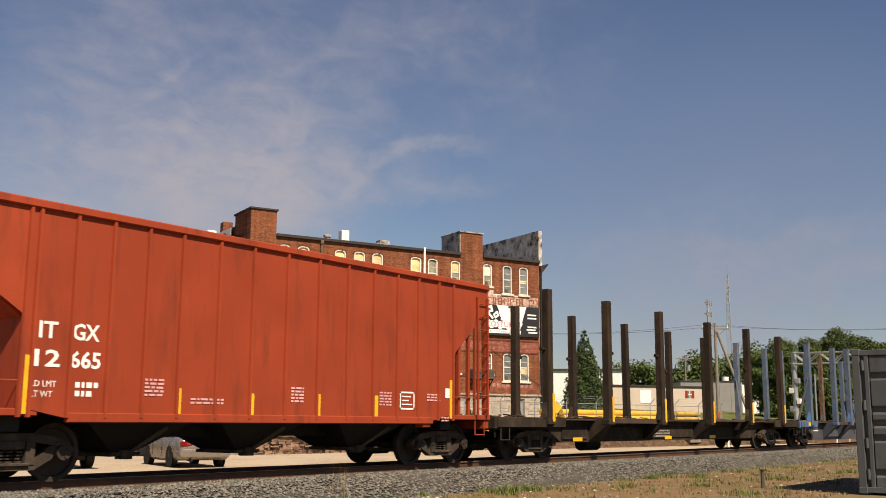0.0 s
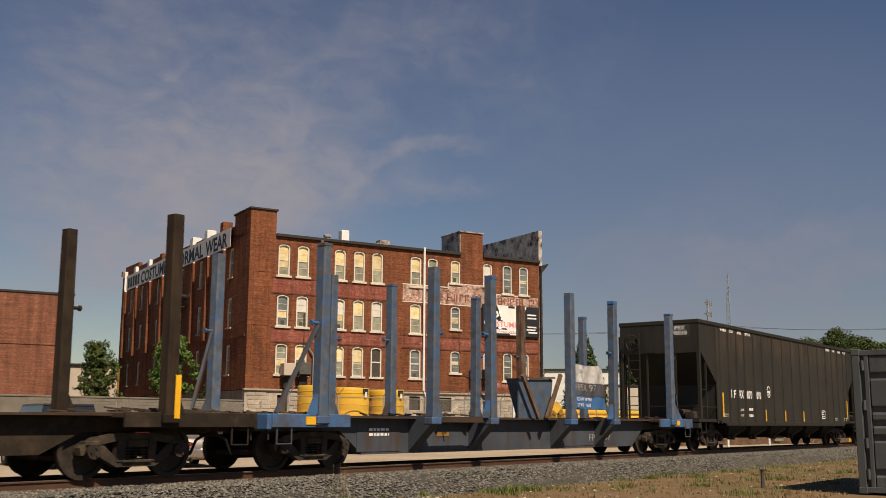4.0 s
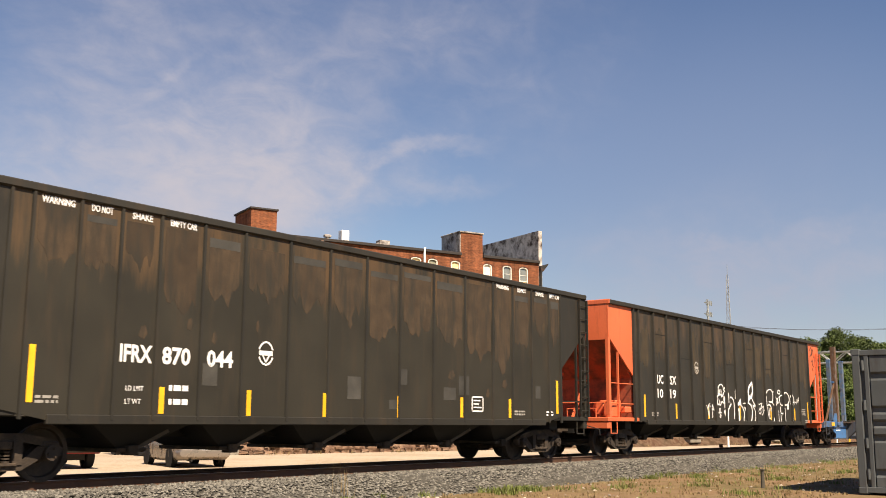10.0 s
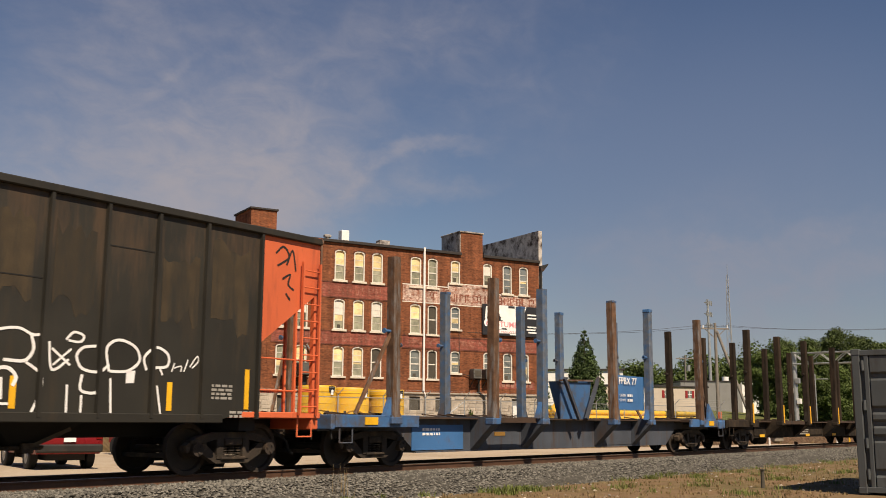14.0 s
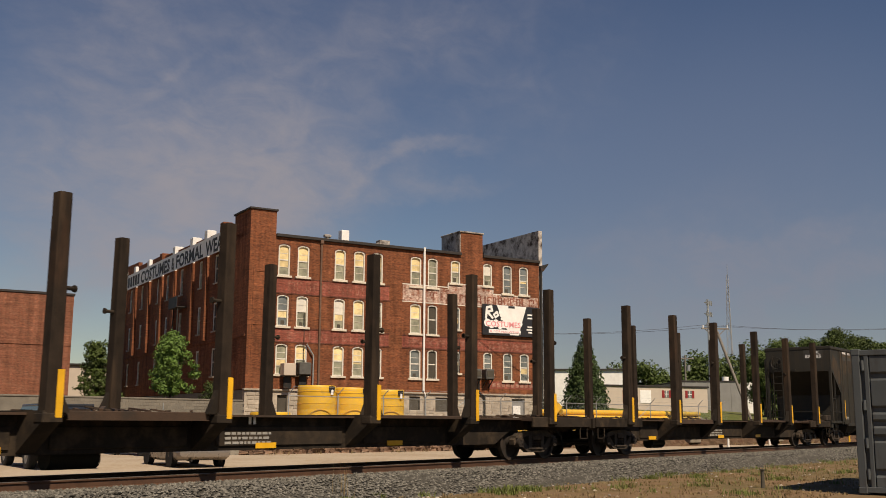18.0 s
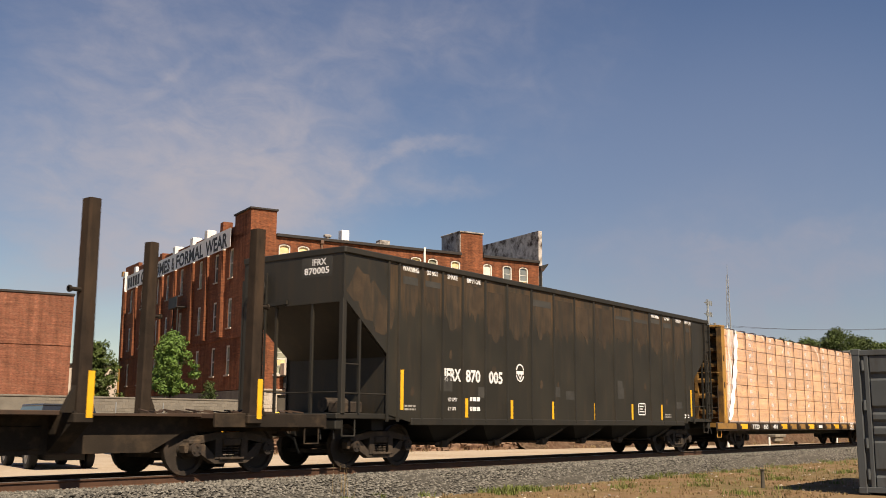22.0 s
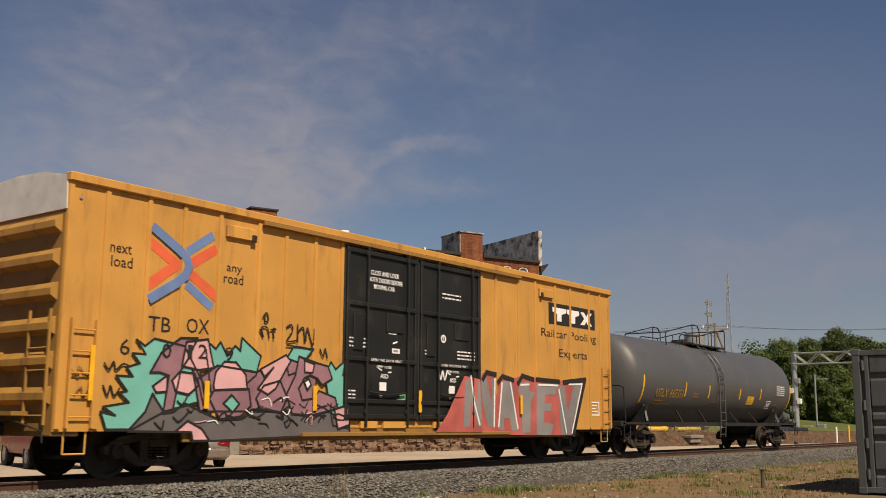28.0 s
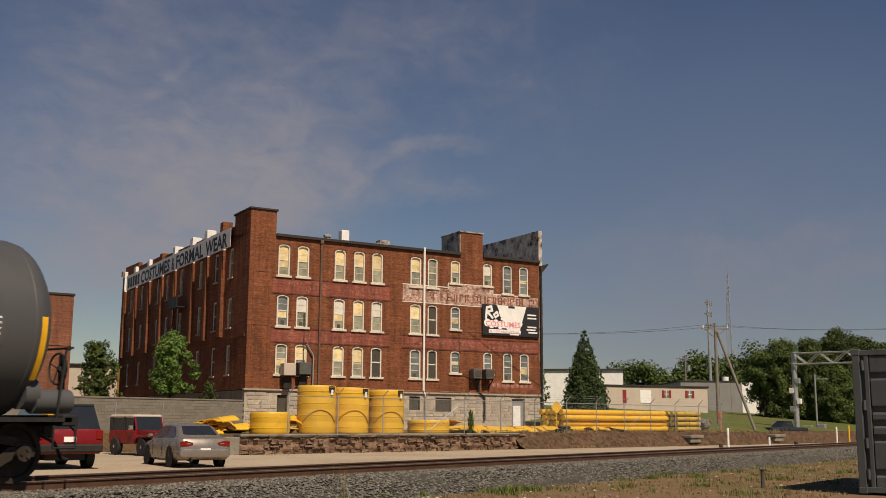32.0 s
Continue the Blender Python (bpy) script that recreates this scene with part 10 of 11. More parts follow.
def build_yard_things():
    rng = random.Random(6)
    for i, (s, h) in enumerate(((6.9, 2.44), (9.12, 2.38), (11.67, 2.36))):
        t = poly_tank(s, 3.6, h, 1.0, i + 1, (0.0, 1.0, -2.0)[i])
        a = -math.radians((i + 1) * 40) - math.radians(88)
        for k, (dz, w, mat) in enumerate(((h - 0.18, 0.4, M_BLACKINK), (h - 0.36, 0.16, M_LABELWHITE))):
            p = Vector((math.cos(a), math.sin(a), 0)) * (1.03 + 0.02 * k)
            ob = part("tank_fitting", G().box(-0.04, 0.04, -w / 2, w / 2, -0.14, 0.14, 0.02), mat, t, "black outlet opening" if k == 0 else "white label")
            ob.matrix_basis = pose(p.x, p.y, dz, 0, 0, math.degrees(a))
        ob = part("moulded_arc", G().tube([(1.02 * math.cos(a - 0.62 + q), 1.02 * math.sin(a - 0.62 + q), 0.25 + 0.95 * math.cos(q * 1.25)) for q in [-0.95 + 0.13 * j for j in range(16)]], 0.035, 6), M_OCHREPLASTIC, t)
    for i, (s, h, r) in enumerate(((3.9, 1.05, 1.0), (14.7, 0.72, 1.2))):
        poly_tank(s, 3.4, h, r, i + 4)
    # flattened offcuts in heaps
    for s0, s1, n, off in ((0.3, 2.9, 16, 4.2), (4.9, 6.2, 6, 4.6), (16.0, 18.4, 10, 3.2), (18.6, 24.5, 20, 3.0), (23.5, 31.5, 6, 2.4)):
        for i in range(n):
            s, o = rng.uniform(s0, s1), off + rng.uniform(-0.6, 0.6)
            k = rng.uniform(0.7, 1.9)
            g = G()
            arc = [(-0.5 + j / 6, 0.16 * math.cos((j / 6 - 0.5) * 3.0)) for j in range(7)]
            g.prism(arc + [(a, b - 0.05) for a, b in reversed(arc)], "x", -k / 2, k / 2)
            ob = solid("plastic_offcut", g, M_YELLOW, "curved yellow plastic offcut lying on a heap", "plastic offcut", "heap of yellow plastic offcuts")
            heap = max(0.0, 0.7 - abs(s - (s0 + s1) / 2) * 0.5) if s0 < 16 or s0 > 15.5 and s0 < 17 else 0.15
            ob.matrix_basis = pose(*wall_point(s, o, YARD + 0.08 + rng.random() * heap), rng.uniform(-14, 14), rng.uniform(-7, 7), -9 + rng.gauss(0, 16))
    # long pipes, stacked in bundles
    ang = math.degrees(math.atan2(WALL_U.y, WALL_U.x))
    gp = G()
    n = 14
    ring = [(0.185 * math.cos(2 * math.pi * i / n), 0.185 * math.sin(2 * math.pi * i / n)) for i in range(n)]
    prof = [(0.165, 0.0), (0.185, 0.0), (0.185, 11.4), (0.21, 11.5), (0.21, 11.8), (0.175, 11.8), (0.165, 11.2)]
    me = G().lathe(prof, (0, 0, 0), "x", 14).mesh("yellow_pipe", M_YELLOW)
    for r in range(4):
        for c in range(5):
            ob = tagged(new("yellow_pipe", me), "long yellow plastic drain pipe in a stack", "pipe", "stack of yellow pipes")
            p = wall_point(27.0 + rng.uniform(-0.1, 0.1), 3.6 + c * 0.42 + (0.2 if r % 2 else 0), YARD + 0.2 + r * 0.37)
            ob.matrix_basis = pose(*p, 0, 0, ang)
    me = G().lathe([(0.13, 0.0), (0.15, 0.0), (0.15, 1.2), (0.185, 1.22), (0.185, 1.45), (0.14, 1.45)], (0, 0, 0), "x", 12).mesh("pipe_fitting", M_YELLOWOLD)
    for r in range(4):
        for c in range(5):
            for k in range(2):
                ob = tagged(new("pipe_fitting", me), "short yellow pipe fitting stacked in crates", "pipe fitting", "crates of pipe fittings")
                ob.matrix_basis = pose(*wall_point(39.2 + k * 1.55, 3.0 + c * 0.4, YARD + 0.2 + r * 0.37), 0, 0, ang)
    for s in (27.8, 32.5, 37.0, 39.4, 41.0):
        part_ = solid("timber_bearer", G().box(-0.06, 0.06, 0, 3.2, 0.0, 0.06), M_POLE, "timber bearer under stacked pipes", "timber")
        part_.matrix_basis = pose(*wall_point(s, 3.2, YARD - 0.02), 0, 0, ang)
    solid("warning_sign", G().prism([(0, -0.42), (0.42, 0), (0, 0.42), (-0.42, 0)], "y", -0.01, 0.01).box(-0.03, 0.03, 0.01, 0.05, -1.9, 0.35), M_YELLOW, "yellow diamond road sign on a post", "road sign").matrix_basis = pose(*wall_point(25.6, 3.0, 2.0), 0, 0, ang - 20)
    g = G().box(-0.9, 0.9, -0.4, 0.4, 0.0, 0.25, 0.06).box(-0.5, 0.8, -0.3, 0.3, 0.25, 0.4, 0.06)
    solid("scrap_heap", g, M_DARKSTEEL, "dark heap of scrap in the yard", "scrap").matrix_basis = pose(*wall_point(24.6, 1.6, YARD), 0, 0, 20)
    # concrete block wall at the back of the lot
    w = thing("block_wall", pose(25.0, 56.0, 0, 0, 0, -5.9), "grey concrete block wall behind the parked cars", "wall", kind="structure")
    part("wall_body", G().box(-30, 23.3, 0, 0.3, LOW, 2.35), M_CONCRETE, w)
    part("wall_cap", G().box(-30, 23.3, -0.05, 0.35, 2.35, 2.46, 0.02), M_CONCRETE, w)
    for r in range(10):
        z = 0.35 + r * 0.2
        x = 8.0 + (0.2 if r % 2 else 0)
        while x < 23.0:
            if "block" not in MESH:
                MESH["block"] = G().box(0.006, 0.394, -0.012, 0.02, 0.006, 0.194, 0.006).mesh("concrete_block", M_CONCRETE)
            if r >= 3 and x > 8:
                part("concrete_block", MESH["block"], None, w).location = (x, 0, z)
            x += 0.4
    for x in (12.4, 15.6):
        solid("fence_pole", G().cyl((0, 0, 0), (0, 0, 2.6), 0.035, 8), M_GALV, "thin galvanised pole by the block wall", "pole").matrix_basis = pose(25 + x, 54.0 - x * 0.1, LOW)


# ---- vehicles ----
def wheel(parent, x, y, r, w):
    s = 1 if y > 0 else -1
    t = part("tyre", G().lathe([(r * 0.62, -w / 2), (r * 0.93, -w / 2), (r, -w / 2 + 0.03), (r, w / 2 - 0.03), (r * 0.93, w / 2), (r * 0.62, w / 2), (r * 0.62, -w / 2)], (x, y, r), "y", 24), M_TYRE, parent)
    g = G().lathe([(r * 0.62, 0), (r * 0.6, s * 0.04), (r * 0.2, s * 0.02), (r * 0.18, s * 0.05), (0, s * 0.06)], (x, y + s * (w / 2 - 0.05), r), "y", 20)
    part("rim", g, M_RIM, t)


def loft(g, sections):
    """Joins rings of the same number of points."""
    n = len(sections[0])
    vs = [p for s in sections for p in s]
    fs = [(k * n + i, k * n + (i + 1) % n, (k + 1) * n + (i + 1) % n, (k + 1) * n + i) for k in range(len(sections) - 1) for i in range(n)]
    fs += [tuple(range(n)), tuple((len(sections) - 1) * n + i for i in range(n))]
    return g.add(vs, fs)


def car_body(g, prof, w):
    """Rings across the car: (x, low, waist, half width)."""
    secs = []
    for x, lo, hi, k in prof:
        h = w * k
        secs.append([(x, -h * 0.92, lo), (x, -h, lo + (hi - lo) * 0.3), (x, -h, lo + (hi - lo) * 0.7), (x, -h * 0.93, hi), (x, h * 0.93, hi), (x, h, lo + (hi - lo) * 0.7), (x, h, lo + (hi - lo) * 0.3), (x, h * 0.92, lo)])
    return loft(g, secs)


def rounded_ring(x, lo, hi, h):
    d = hi - lo
    half = [(0.86 * h, lo), (0.97 * h, lo + 0.12 * d), (h, lo + 0.42 * d), (0.985 * h, lo + 0.72 * d), (0.93 * h, lo + 0.92 * d), (0.78 * h, hi)]
    return [(x, -y, z) for y, z in half] + [(x, y, z) for y, z in reversed(half)]


def roof_ring(x, top, foot, brow):
    half = [(foot, 0.88), ((foot + brow) / 2 + 0.01, (0.88 + top) / 2), (brow, top - 0.05), (brow * 0.88, top - 0.012), (brow * 0.5, top)]
    return [(x, -y, z) for y, z in half] + [(x, y, z) for y, z in reversed(half)]


def sedan(m, paint, label):
    """A rounded four-door car, nose along +x."""
    c = thing("sedan", m, label, "car")
    body = ((-2.3, 0.42, 0.64, 0.70), (-2.27, 0.34, 0.80, 0.80), (-2.18, 0.28, 0.93, 0.85), (-1.95, 0.25, 0.985, 0.875), (-1.3, 0.22, 0.975, 0.885), (-0.4, 0.2, 0.95, 0.89), (0.8, 0.2, 0.92, 0.885), (1.5, 0.22, 0.85, 0.87), (2.0, 0.26, 0.75, 0.80), (2.2, 0.32, 0.65, 0.68), (2.26, 0.4, 0.56, 0.55))
    part("body", loft(G(), [rounded_ring(*p) for p in body]), paint, c)
    roof = ((-1.82, 0.97, 0.76, 0.70), (-1.6, 1.10, 0.76, 0.67), (-1.3, 1.27, 0.76, 0.63), (-1.0, 1.365, 0.76, 0.60), (-0.5, 1.41, 0.76, 0.59), (0.0, 1.41, 0.76, 0.59), (0.35, 1.375, 0.76, 0.60), (0.75, 1.20, 0.76, 0.65), (1.2, 0.95, 0.76, 0.70))
    part("cabin", loft(G(), [roof_ring(*p) for p in roof]), paint, c)
    part("rear_window", G().add([(-1.71, -0.56, 1.055), (-1.71, 0.56, 1.055), (-1.2, 0.47, 1.325), (-1.2, -0.47, 1.325), (-1.68, -0.56, 1.03), (-1.68, 0.56, 1.03), (-1.17, 0.47, 1.3), (-1.17, -0.47, 1.3)], [(0, 1, 2, 3), (4, 5, 6, 7), (0, 1, 5, 4), (1, 2, 6, 5), (2, 3, 7, 6), (3, 0, 4, 7)]), M_CARGLASS, c, "dark rear window")
    part("windscreen", G().add([(1.13, -0.6, 1.0), (1.13, 0.6, 1.0), (0.48, 0.5, 1.345), (0.48, -0.5, 1.345), (1.1, -0.6, 0.97), (1.1, 0.6, 0.97), (0.45, 0.5, 1.31), (0.45, -0.5, 1.31)], [(0, 1, 2, 3), (4, 5, 6, 7), (0, 1, 5, 4), (1, 2, 6, 5), (2, 3, 7, 6), (3, 0, 4, 7)]), M_CARGLASS, c)
    for s in (-1, 1):
        lean = lambda z, o: s * (0.775 - 0.345 * (z - 0.88) + o)
        for pts in (((-1.42, 1.0), (-0.5, 0.985), (-0.46, 1.32), (-0.98, 1.3), (-1.25, 1.16)), ((-0.42, 0.985), (0.92, 0.965), (0.46, 1.27), (0.3, 1.31), (-0.4, 1.32))):
            n = len(pts)
            vs = [(x, lean(z, 0.012), z) for x, z in pts] + [(x, lean(z, -0.03), z) for x, z in pts]
            part("side_window", G().add(vs, [tuple(range(n)), tuple(range(n, 2 * n))] + [(i, (i + 1) % n, n + (i + 1) % n, n + i) for i in range(n)]), M_CARGLASS, c, "dark side window")
        part("tail_lamp", G().prism([(s * 0.80, 0.84), (s * 0.80, 0.70), (s * 0.60, 0.69), (s * 0.42, 0.74), (s * 0.40, 0.80), (s * 0.62, 0.86)], "x", -2.3, -2.15), M_TAIL, c, "red tail lamp")
        part("lamp_lens", G().box(-2.305, -2.25, s * 0.62, s * 0.48, 0.755, 0.80, 0.01), M_CHROME, c)
        part("door_mirror", G().box(0.68, 0.86, s * 0.85, s * 1.02, 0.94, 1.06, 0.04), paint, c)
        for d in (-1.32, -0.44, 0.66):
            part("door_seam", G().box(d - 0.008, d + 0.008, s * 0.885, s * 0.893, 0.34, 0.84), M_CARGLASS, c)
        for d in (-0.78, 0.25):
            part("door_handle", G().box(d, d + 0.17, s * 0.88, s * 0.91, 0.79, 0.83, 0.008), paint, c)
        for x in (-1.33, 1.35):
            wheel(c, x, s * 0.77, 0.315, 0.2)
            part("wheel_arch", G().lathe([(0.37, 0), (0.37, s * 0.012), (0.3, s * 0.012)], (x, s * 0.878, 0.33), "y", 20), M_TYRE, c)
    part("number_plate", G().box(-2.345, -2.3, -0.17, 0.17, 0.5, 0.63, 0.005), M_LABELWHITE, c, "plain white plate")
    part("bumper", loft(G(), [rounded_ring(-2.35, 0.42, 0.56, 0.72), rounded_ring(-2.33, 0.36, 0.61, 0.82), rounded_ring(-2.1, 0.34, 0.62, 0.9), rounded_ring(-1.95, 0.36, 0.6, 0.885)]), paint, c)
    part("exhaust", G().cyl((-2.35, 0.45, 0.25), (-1.9, 0.45, 0.25), 0.03, 8), M_DARKSTEEL, c)


def suv(m, label):
    c = thing("suv", m, label, "car")
    car_body(g := G(), [(-2.25, 0.5, 1.0, 0.92), (-2.2, 0.42, 1.08, 1.0), (-1.0, 0.4, 1.08, 1.0), (0.9, 0.4, 1.06, 1.0), (1.9, 0.42, 1.0, 0.97), (2.25, 0.5, 0.88, 0.88)], 0.9)
    part("body", g, M_CARRED, c)
    part("glasshouse", loft(G(), [[(-2.2, -0.82, 1.06), (-2.2, 0.82, 1.06), (1.05, 0.82, 1.05), (1.05, -0.82, 1.05)], [(-1.95, -0.68, 1.7), (-1.95, 0.68, 1.7), (0.4, 0.68, 1.7), (0.4, -0.68, 1.7)]]), M_CARGLASS, c)
    part("roof", G().box(-1.98, 0.42, -0.69, 0.69, 1.68, 1.76, 0.04), M_CARDARK, c)
    for s in (-1, 1):
        part("tail_lamp", G().box(-2.28, -2.2, s * 0.88, s * 0.7, 0.8, 1.05, 0.02), M_TAIL, c)
        for x in (-1.3, 1.35):
            wheel(c, x, s * 0.76, 0.38, 0.24)
    part("bumper", G().box(-2.4, -2.15, -0.86, 0.86, 0.46, 0.68, 0.04), M_DARKSTEEL, c, "dark steel rear bumper")
    part("number_plate", G().box(-2.3, -2.26, -0.16, 0.16, 0.74, 0.88), M_LABELWHITE, c, "plain white plate")
    part("chassis", G().box(-2.0, 2.0, -0.5, 0.5, 0.25, 0.45), M_TYRE, c)


def jeep(m):
    c = thing("jeep", m, "small red off-road car with a pale hard top", "car")
    part("tub", G().box(-1.75, 0.55, -0.72, 0.72, 0.5, 1.08, 0.05), M_CARRED, c)
    part("bonnet", loft(G(), [[(0.5, -0.6, 0.55), (0.5, 0.6, 0.55), (0.5, 0.6, 1.1), (0.5, -0.6, 1.1)], [(1.75, -0.5, 0.55), (1.75, 0.5, 0.55), (1.75, 0.5, 1.02), (1.75, -0.5, 1.02)]]), M_CARRED, c)
    part("hard_top", G().box(-1.75, 0.3, -0.7, 0.7, 1.62, 1.76, 0.05), M_BEIGE, c, "pale tan hard top")
    part("cabin_glass", G().box(-1.7, 0.25, -0.66, 0.66, 1.08, 1.62), M_CARGLASS, c)
    for s in (-1, 1):
        part("top_pillar", G().box(-1.74, -1.55, s * 0.7, s * 0.6, 1.08, 1.64).box(-0.55, -0.45, s * 0.7, s * 0.64, 1.08, 1.64), M_CARDARK, c)
        part("screen_pillar", G().bar((0.5, s * 0.64, 1.08), (0.28, s * 0.62, 1.66), 0.06, 0.06), M_CARRED, c)
        part("door_mirror", G().box(0.4, 0.5, s * 0.8, s * 0.98, 1.1, 1.3, 0.02), M_CHROME, c)
        part("front_fender", G().box(0.65, 1.75, s * 0.52, s * 0.82, 0.82, 0.9, 0.03), M_CARRED, c)
        part("headlamp", G().cyl((1.75, s * 0.34, 0.86), (1.8, s * 0.34, 0.86), 0.1, 14), M_LABELWHITE, c)
        for x in (-1.1, 1.2):
            wheel(c, x, s * 0.68, 0.38, 0.25)
    part("windscreen", G().bar((0.5, 0, 1.08), (0.3, 0, 1.66), 1.2, 0.03), M_CARGLASS, c)
    part("front_bumper", G().box(1.85, 1.98, -0.7, 0.7, 0.5, 0.64, 0.02), M_DARKSTEEL, c)


def pickup(m):
    c = thing("pickup_truck", m, "dark pickup truck parked beside the crossing", "pickup truck")
    car_body(g := G(), [(-2.6, 0.5, 0.95, 0.95), (-0.6, 0.45, 1.0, 1.0), (1.2, 0.45, 1.0, 1.0), (2.5, 0.5, 0.92, 0.92)], 0.92)
    part("body", g, M_CARDARK, c)
    part("cab", loft(G(), [[(-0.7, -0.8, 1.0), (-0.7, 0.8, 1.0), (1.2, 0.8, 1.0), (1.2, -0.8, 1.0)], [(-0.55, -0.66, 1.62), (-0.55, 0.66, 1.62), (0.5, 0.66, 1.62), (0.5, -0.66, 1.62)]]), M_CARGLASS, c)
    part("roof", G().box(-0.58, 0.52, -0.66, 0.66, 1.6, 1.67, 0.03), M_CARDARK, c)
    for s in (-1, 1):
        for x in (-1.6, 1.6):
            wheel(c, x, s * 0.78, 0.38, 0.24)


def build_vehicles():
    sedan(pose(22.7, 28.1, LOW, 0, 0, 68), M_CARSILVER, "silver four-door sedan parked on the gravel lot")
    suv(pose(19.05, 30.4, LOW, 0, 0, 72) @ Matrix.Scale(1.13, 4), "dark red sport utility car with a dark steel bumper")
    jeep(pose(28.3, 37.8, LOW, 0, 0, -97))
    pickup(pose(92.5, 31.4, -0.05, 0, 0, 150) @ Matrix.Scale(0.8, 4))
    sedan(pose(77.5, 34.6, YARD, 0, 0, 150), M_CARSILVER, "pale sedan parked behind the stacked pipes")
    for i, (x, y) in enumerate(((116.0, 63.5), (119.5, 61.5))):
        sedan(pose(x, y, 2.2, 0, 0, -30), (M_CARDARK, M_CARRED)[i], "dark car parked before the white building" if i == 0 else "dark red car parked before the white building")


# ---- buildings, poles and masts beyond ----
def plain_building(name, m, lx, ly, z0, z1, mat, label, roof=0.3):
    b = thing(name, m, label, "building")
    part("wall", G().box(0, lx, 0, 0.25, z0, z1), mat, b)
    part("wall", G().box(0, lx, ly - 0.25, ly, z0, z1), mat, b)
    part("wall", G().box(0, 0.25, 0.25, ly - 0.25, z0, z1), mat, b)
    part("wall", G().box(lx - 0.25, lx, 0.25, ly - 0.25, z0, z1), mat, b)
    part("roof", G().box(-roof, lx + roof, -roof, ly + roof, z1, z1 + 0.2, 0.03), M_ROOF, b)
    return b


def build_far():
    b = plain_building("brick_building", pose(30.25, 82.95, 0, 0, 0, -22.0), 20.0, 15.0, 0.0, 11.25, M_BRICK2, "orange-red brick building with a plain flat wall", 0.08)
    part("belt_course", G().box(0, 20, -0.06, 0, 7.1, 7.3), M_BRICK2, b)
    plain_building("beige_building", pose(66.0, 110.0, 0, 0, 0, -22), 14, 10, 0, 7.5, M_BEIGE, "pale beige building beyond the trees")
    plain_building("white_building", pose(121.2, 74.3, 0, 0, 0, -60), 11.0, 14.0, 0.5, 8.2, M_WHITE, "white-walled commercial building beyond the yard")
    # low beige building with red shutters
    ang = math.degrees(math.atan2(50.1 - 57.7, 120.35 - 108.3))
    b = plain_building("low_building", pose(108.3, 57.7, 0, 0, 0, ang), 14.25, 9.0, 0.6, 5.35, M_BEIGE, "long low beige building with red shutters", 0.15)
    part("red_door", G().box(2.3, 2.8, -0.04, 0.0, 3.4, 4.95), M_SHUTTER, b)
    part("white_door", G().box(4.7, 6.2, -0.04, 0.0, 3.4, 4.95), M_WHITE, b)
    for x in (8.07, 11.35):
        w = part("window", G().box(x, x + 0.62, -0.03, 0.0, 4.12, 4.95), M_PANE, b)
        for d in (x - 0.32, x + 0.62):
            part("shutter", G().box(d, d + 0.32, -0.06, 0.0, 4.1, 4.98), M_SHUTTER, w)
        part("muntin", G().box(x + 0.28, x + 0.34, -0.05, -0.03, 4.12, 4.95).box(x, x + 0.62, -0.05, -0.03, 4.5, 4.56), M_WHITE, w)
    ang = math.degrees(math.atan2(54.1 - 59.9, 148.5 - 144.0))
    b = plain_building("grey_building", pose(141.5, 63.0, 0, 0, 0, ang), 11.4, 20.0, 0.5, 7.1, M_GREYSIDING, "grey metal-sided industrial building", 0.1)
    part("white_end", G().box(9.0, 11.42, -0.05, 0.0, 2.0, 7.08), M_WHITE, b, "bright white end wall")
    for i in range(5):
        part("siding_rib", G().box(0.6 + i * 1.7, 0.7 + i * 1.7, -0.04, 0.0, 0.6, 7.05), M_GREYSIDING, b)
    part("stack", G().cyl((7.5, 3, 7.2), (7.5, 3, 8.0), 0.5, 12), M_WHITE, b)
    # poles
    p = thing("utility_pole", pose(87.2, 35.35, 0.3), "weathered wooden utility pole with a crossarm", "utility pole")
    part("pole", G().cyl((0, 0, 0), (0, 0, 9.6), 0.17, 10, 0.12), M_POLE, p)
    part("crossarm", G().bar((-0.9, 0.9, 9.1), (0.9, -0.9, 9.1), 0.1, 0.13), M_POLE, p)
    for s in (-1, 1):
        part("arm_brace", G().bar((s * 0.7, -s * 0.7, 9.1), (0, 0, 8.2), 0.05, 0.06), M_POLE, p)
        part("insulator", G().cyl((s * 0.8, -s * 0.8, 9.15), (s * 0.8, -s * 0.8, 9.4), 0.06, 8), M_WHITE, p)
    part("brace_pole", G().cyl((0.1, -0.1, 8.9), (0.6, -3.0, 0.2), 0.13, 8), M_POLE, p, "leaning brace pole")
    p = thing("antenna_pole", pose(154.0, 63.5, 1.0), "tall pole with stacked antenna panels", "antenna pole")
    part("pole", G().cyl((0, 0, 0), (0, 0, 19.6), 0.3, 10, 0.16), M_GALV, p)
    for z in (19.0, 17.2, 15.4):
        part("antenna_ring", G().box(-1.1, 1.1, -0.15, 0.15, z - 0.08, z + 0.08), M_GALV, p)
        for k in (-1.0, -0.4, 0.4, 1.0):
            part("antenna_panel", G().box(k - 0.07, k + 0.07, -0.3, -0.12, z - 0.38, z + 0.38, 0.02), M_GALV, p)
    m = thing("radio_mast", pose(482.0, 188.0, 0.0), "tall slender lattice radio mast", "radio mast")
    for i in range(3):
        a = 2.1 * i
        part("mast_leg", G().cyl((2.6 * math.cos(a), 2.6 * math.sin(a), 0), (0.45 * math.cos(a), 0.45 * math.sin(a), 74), 0.22, 5, 0.12), M_GALV, m)
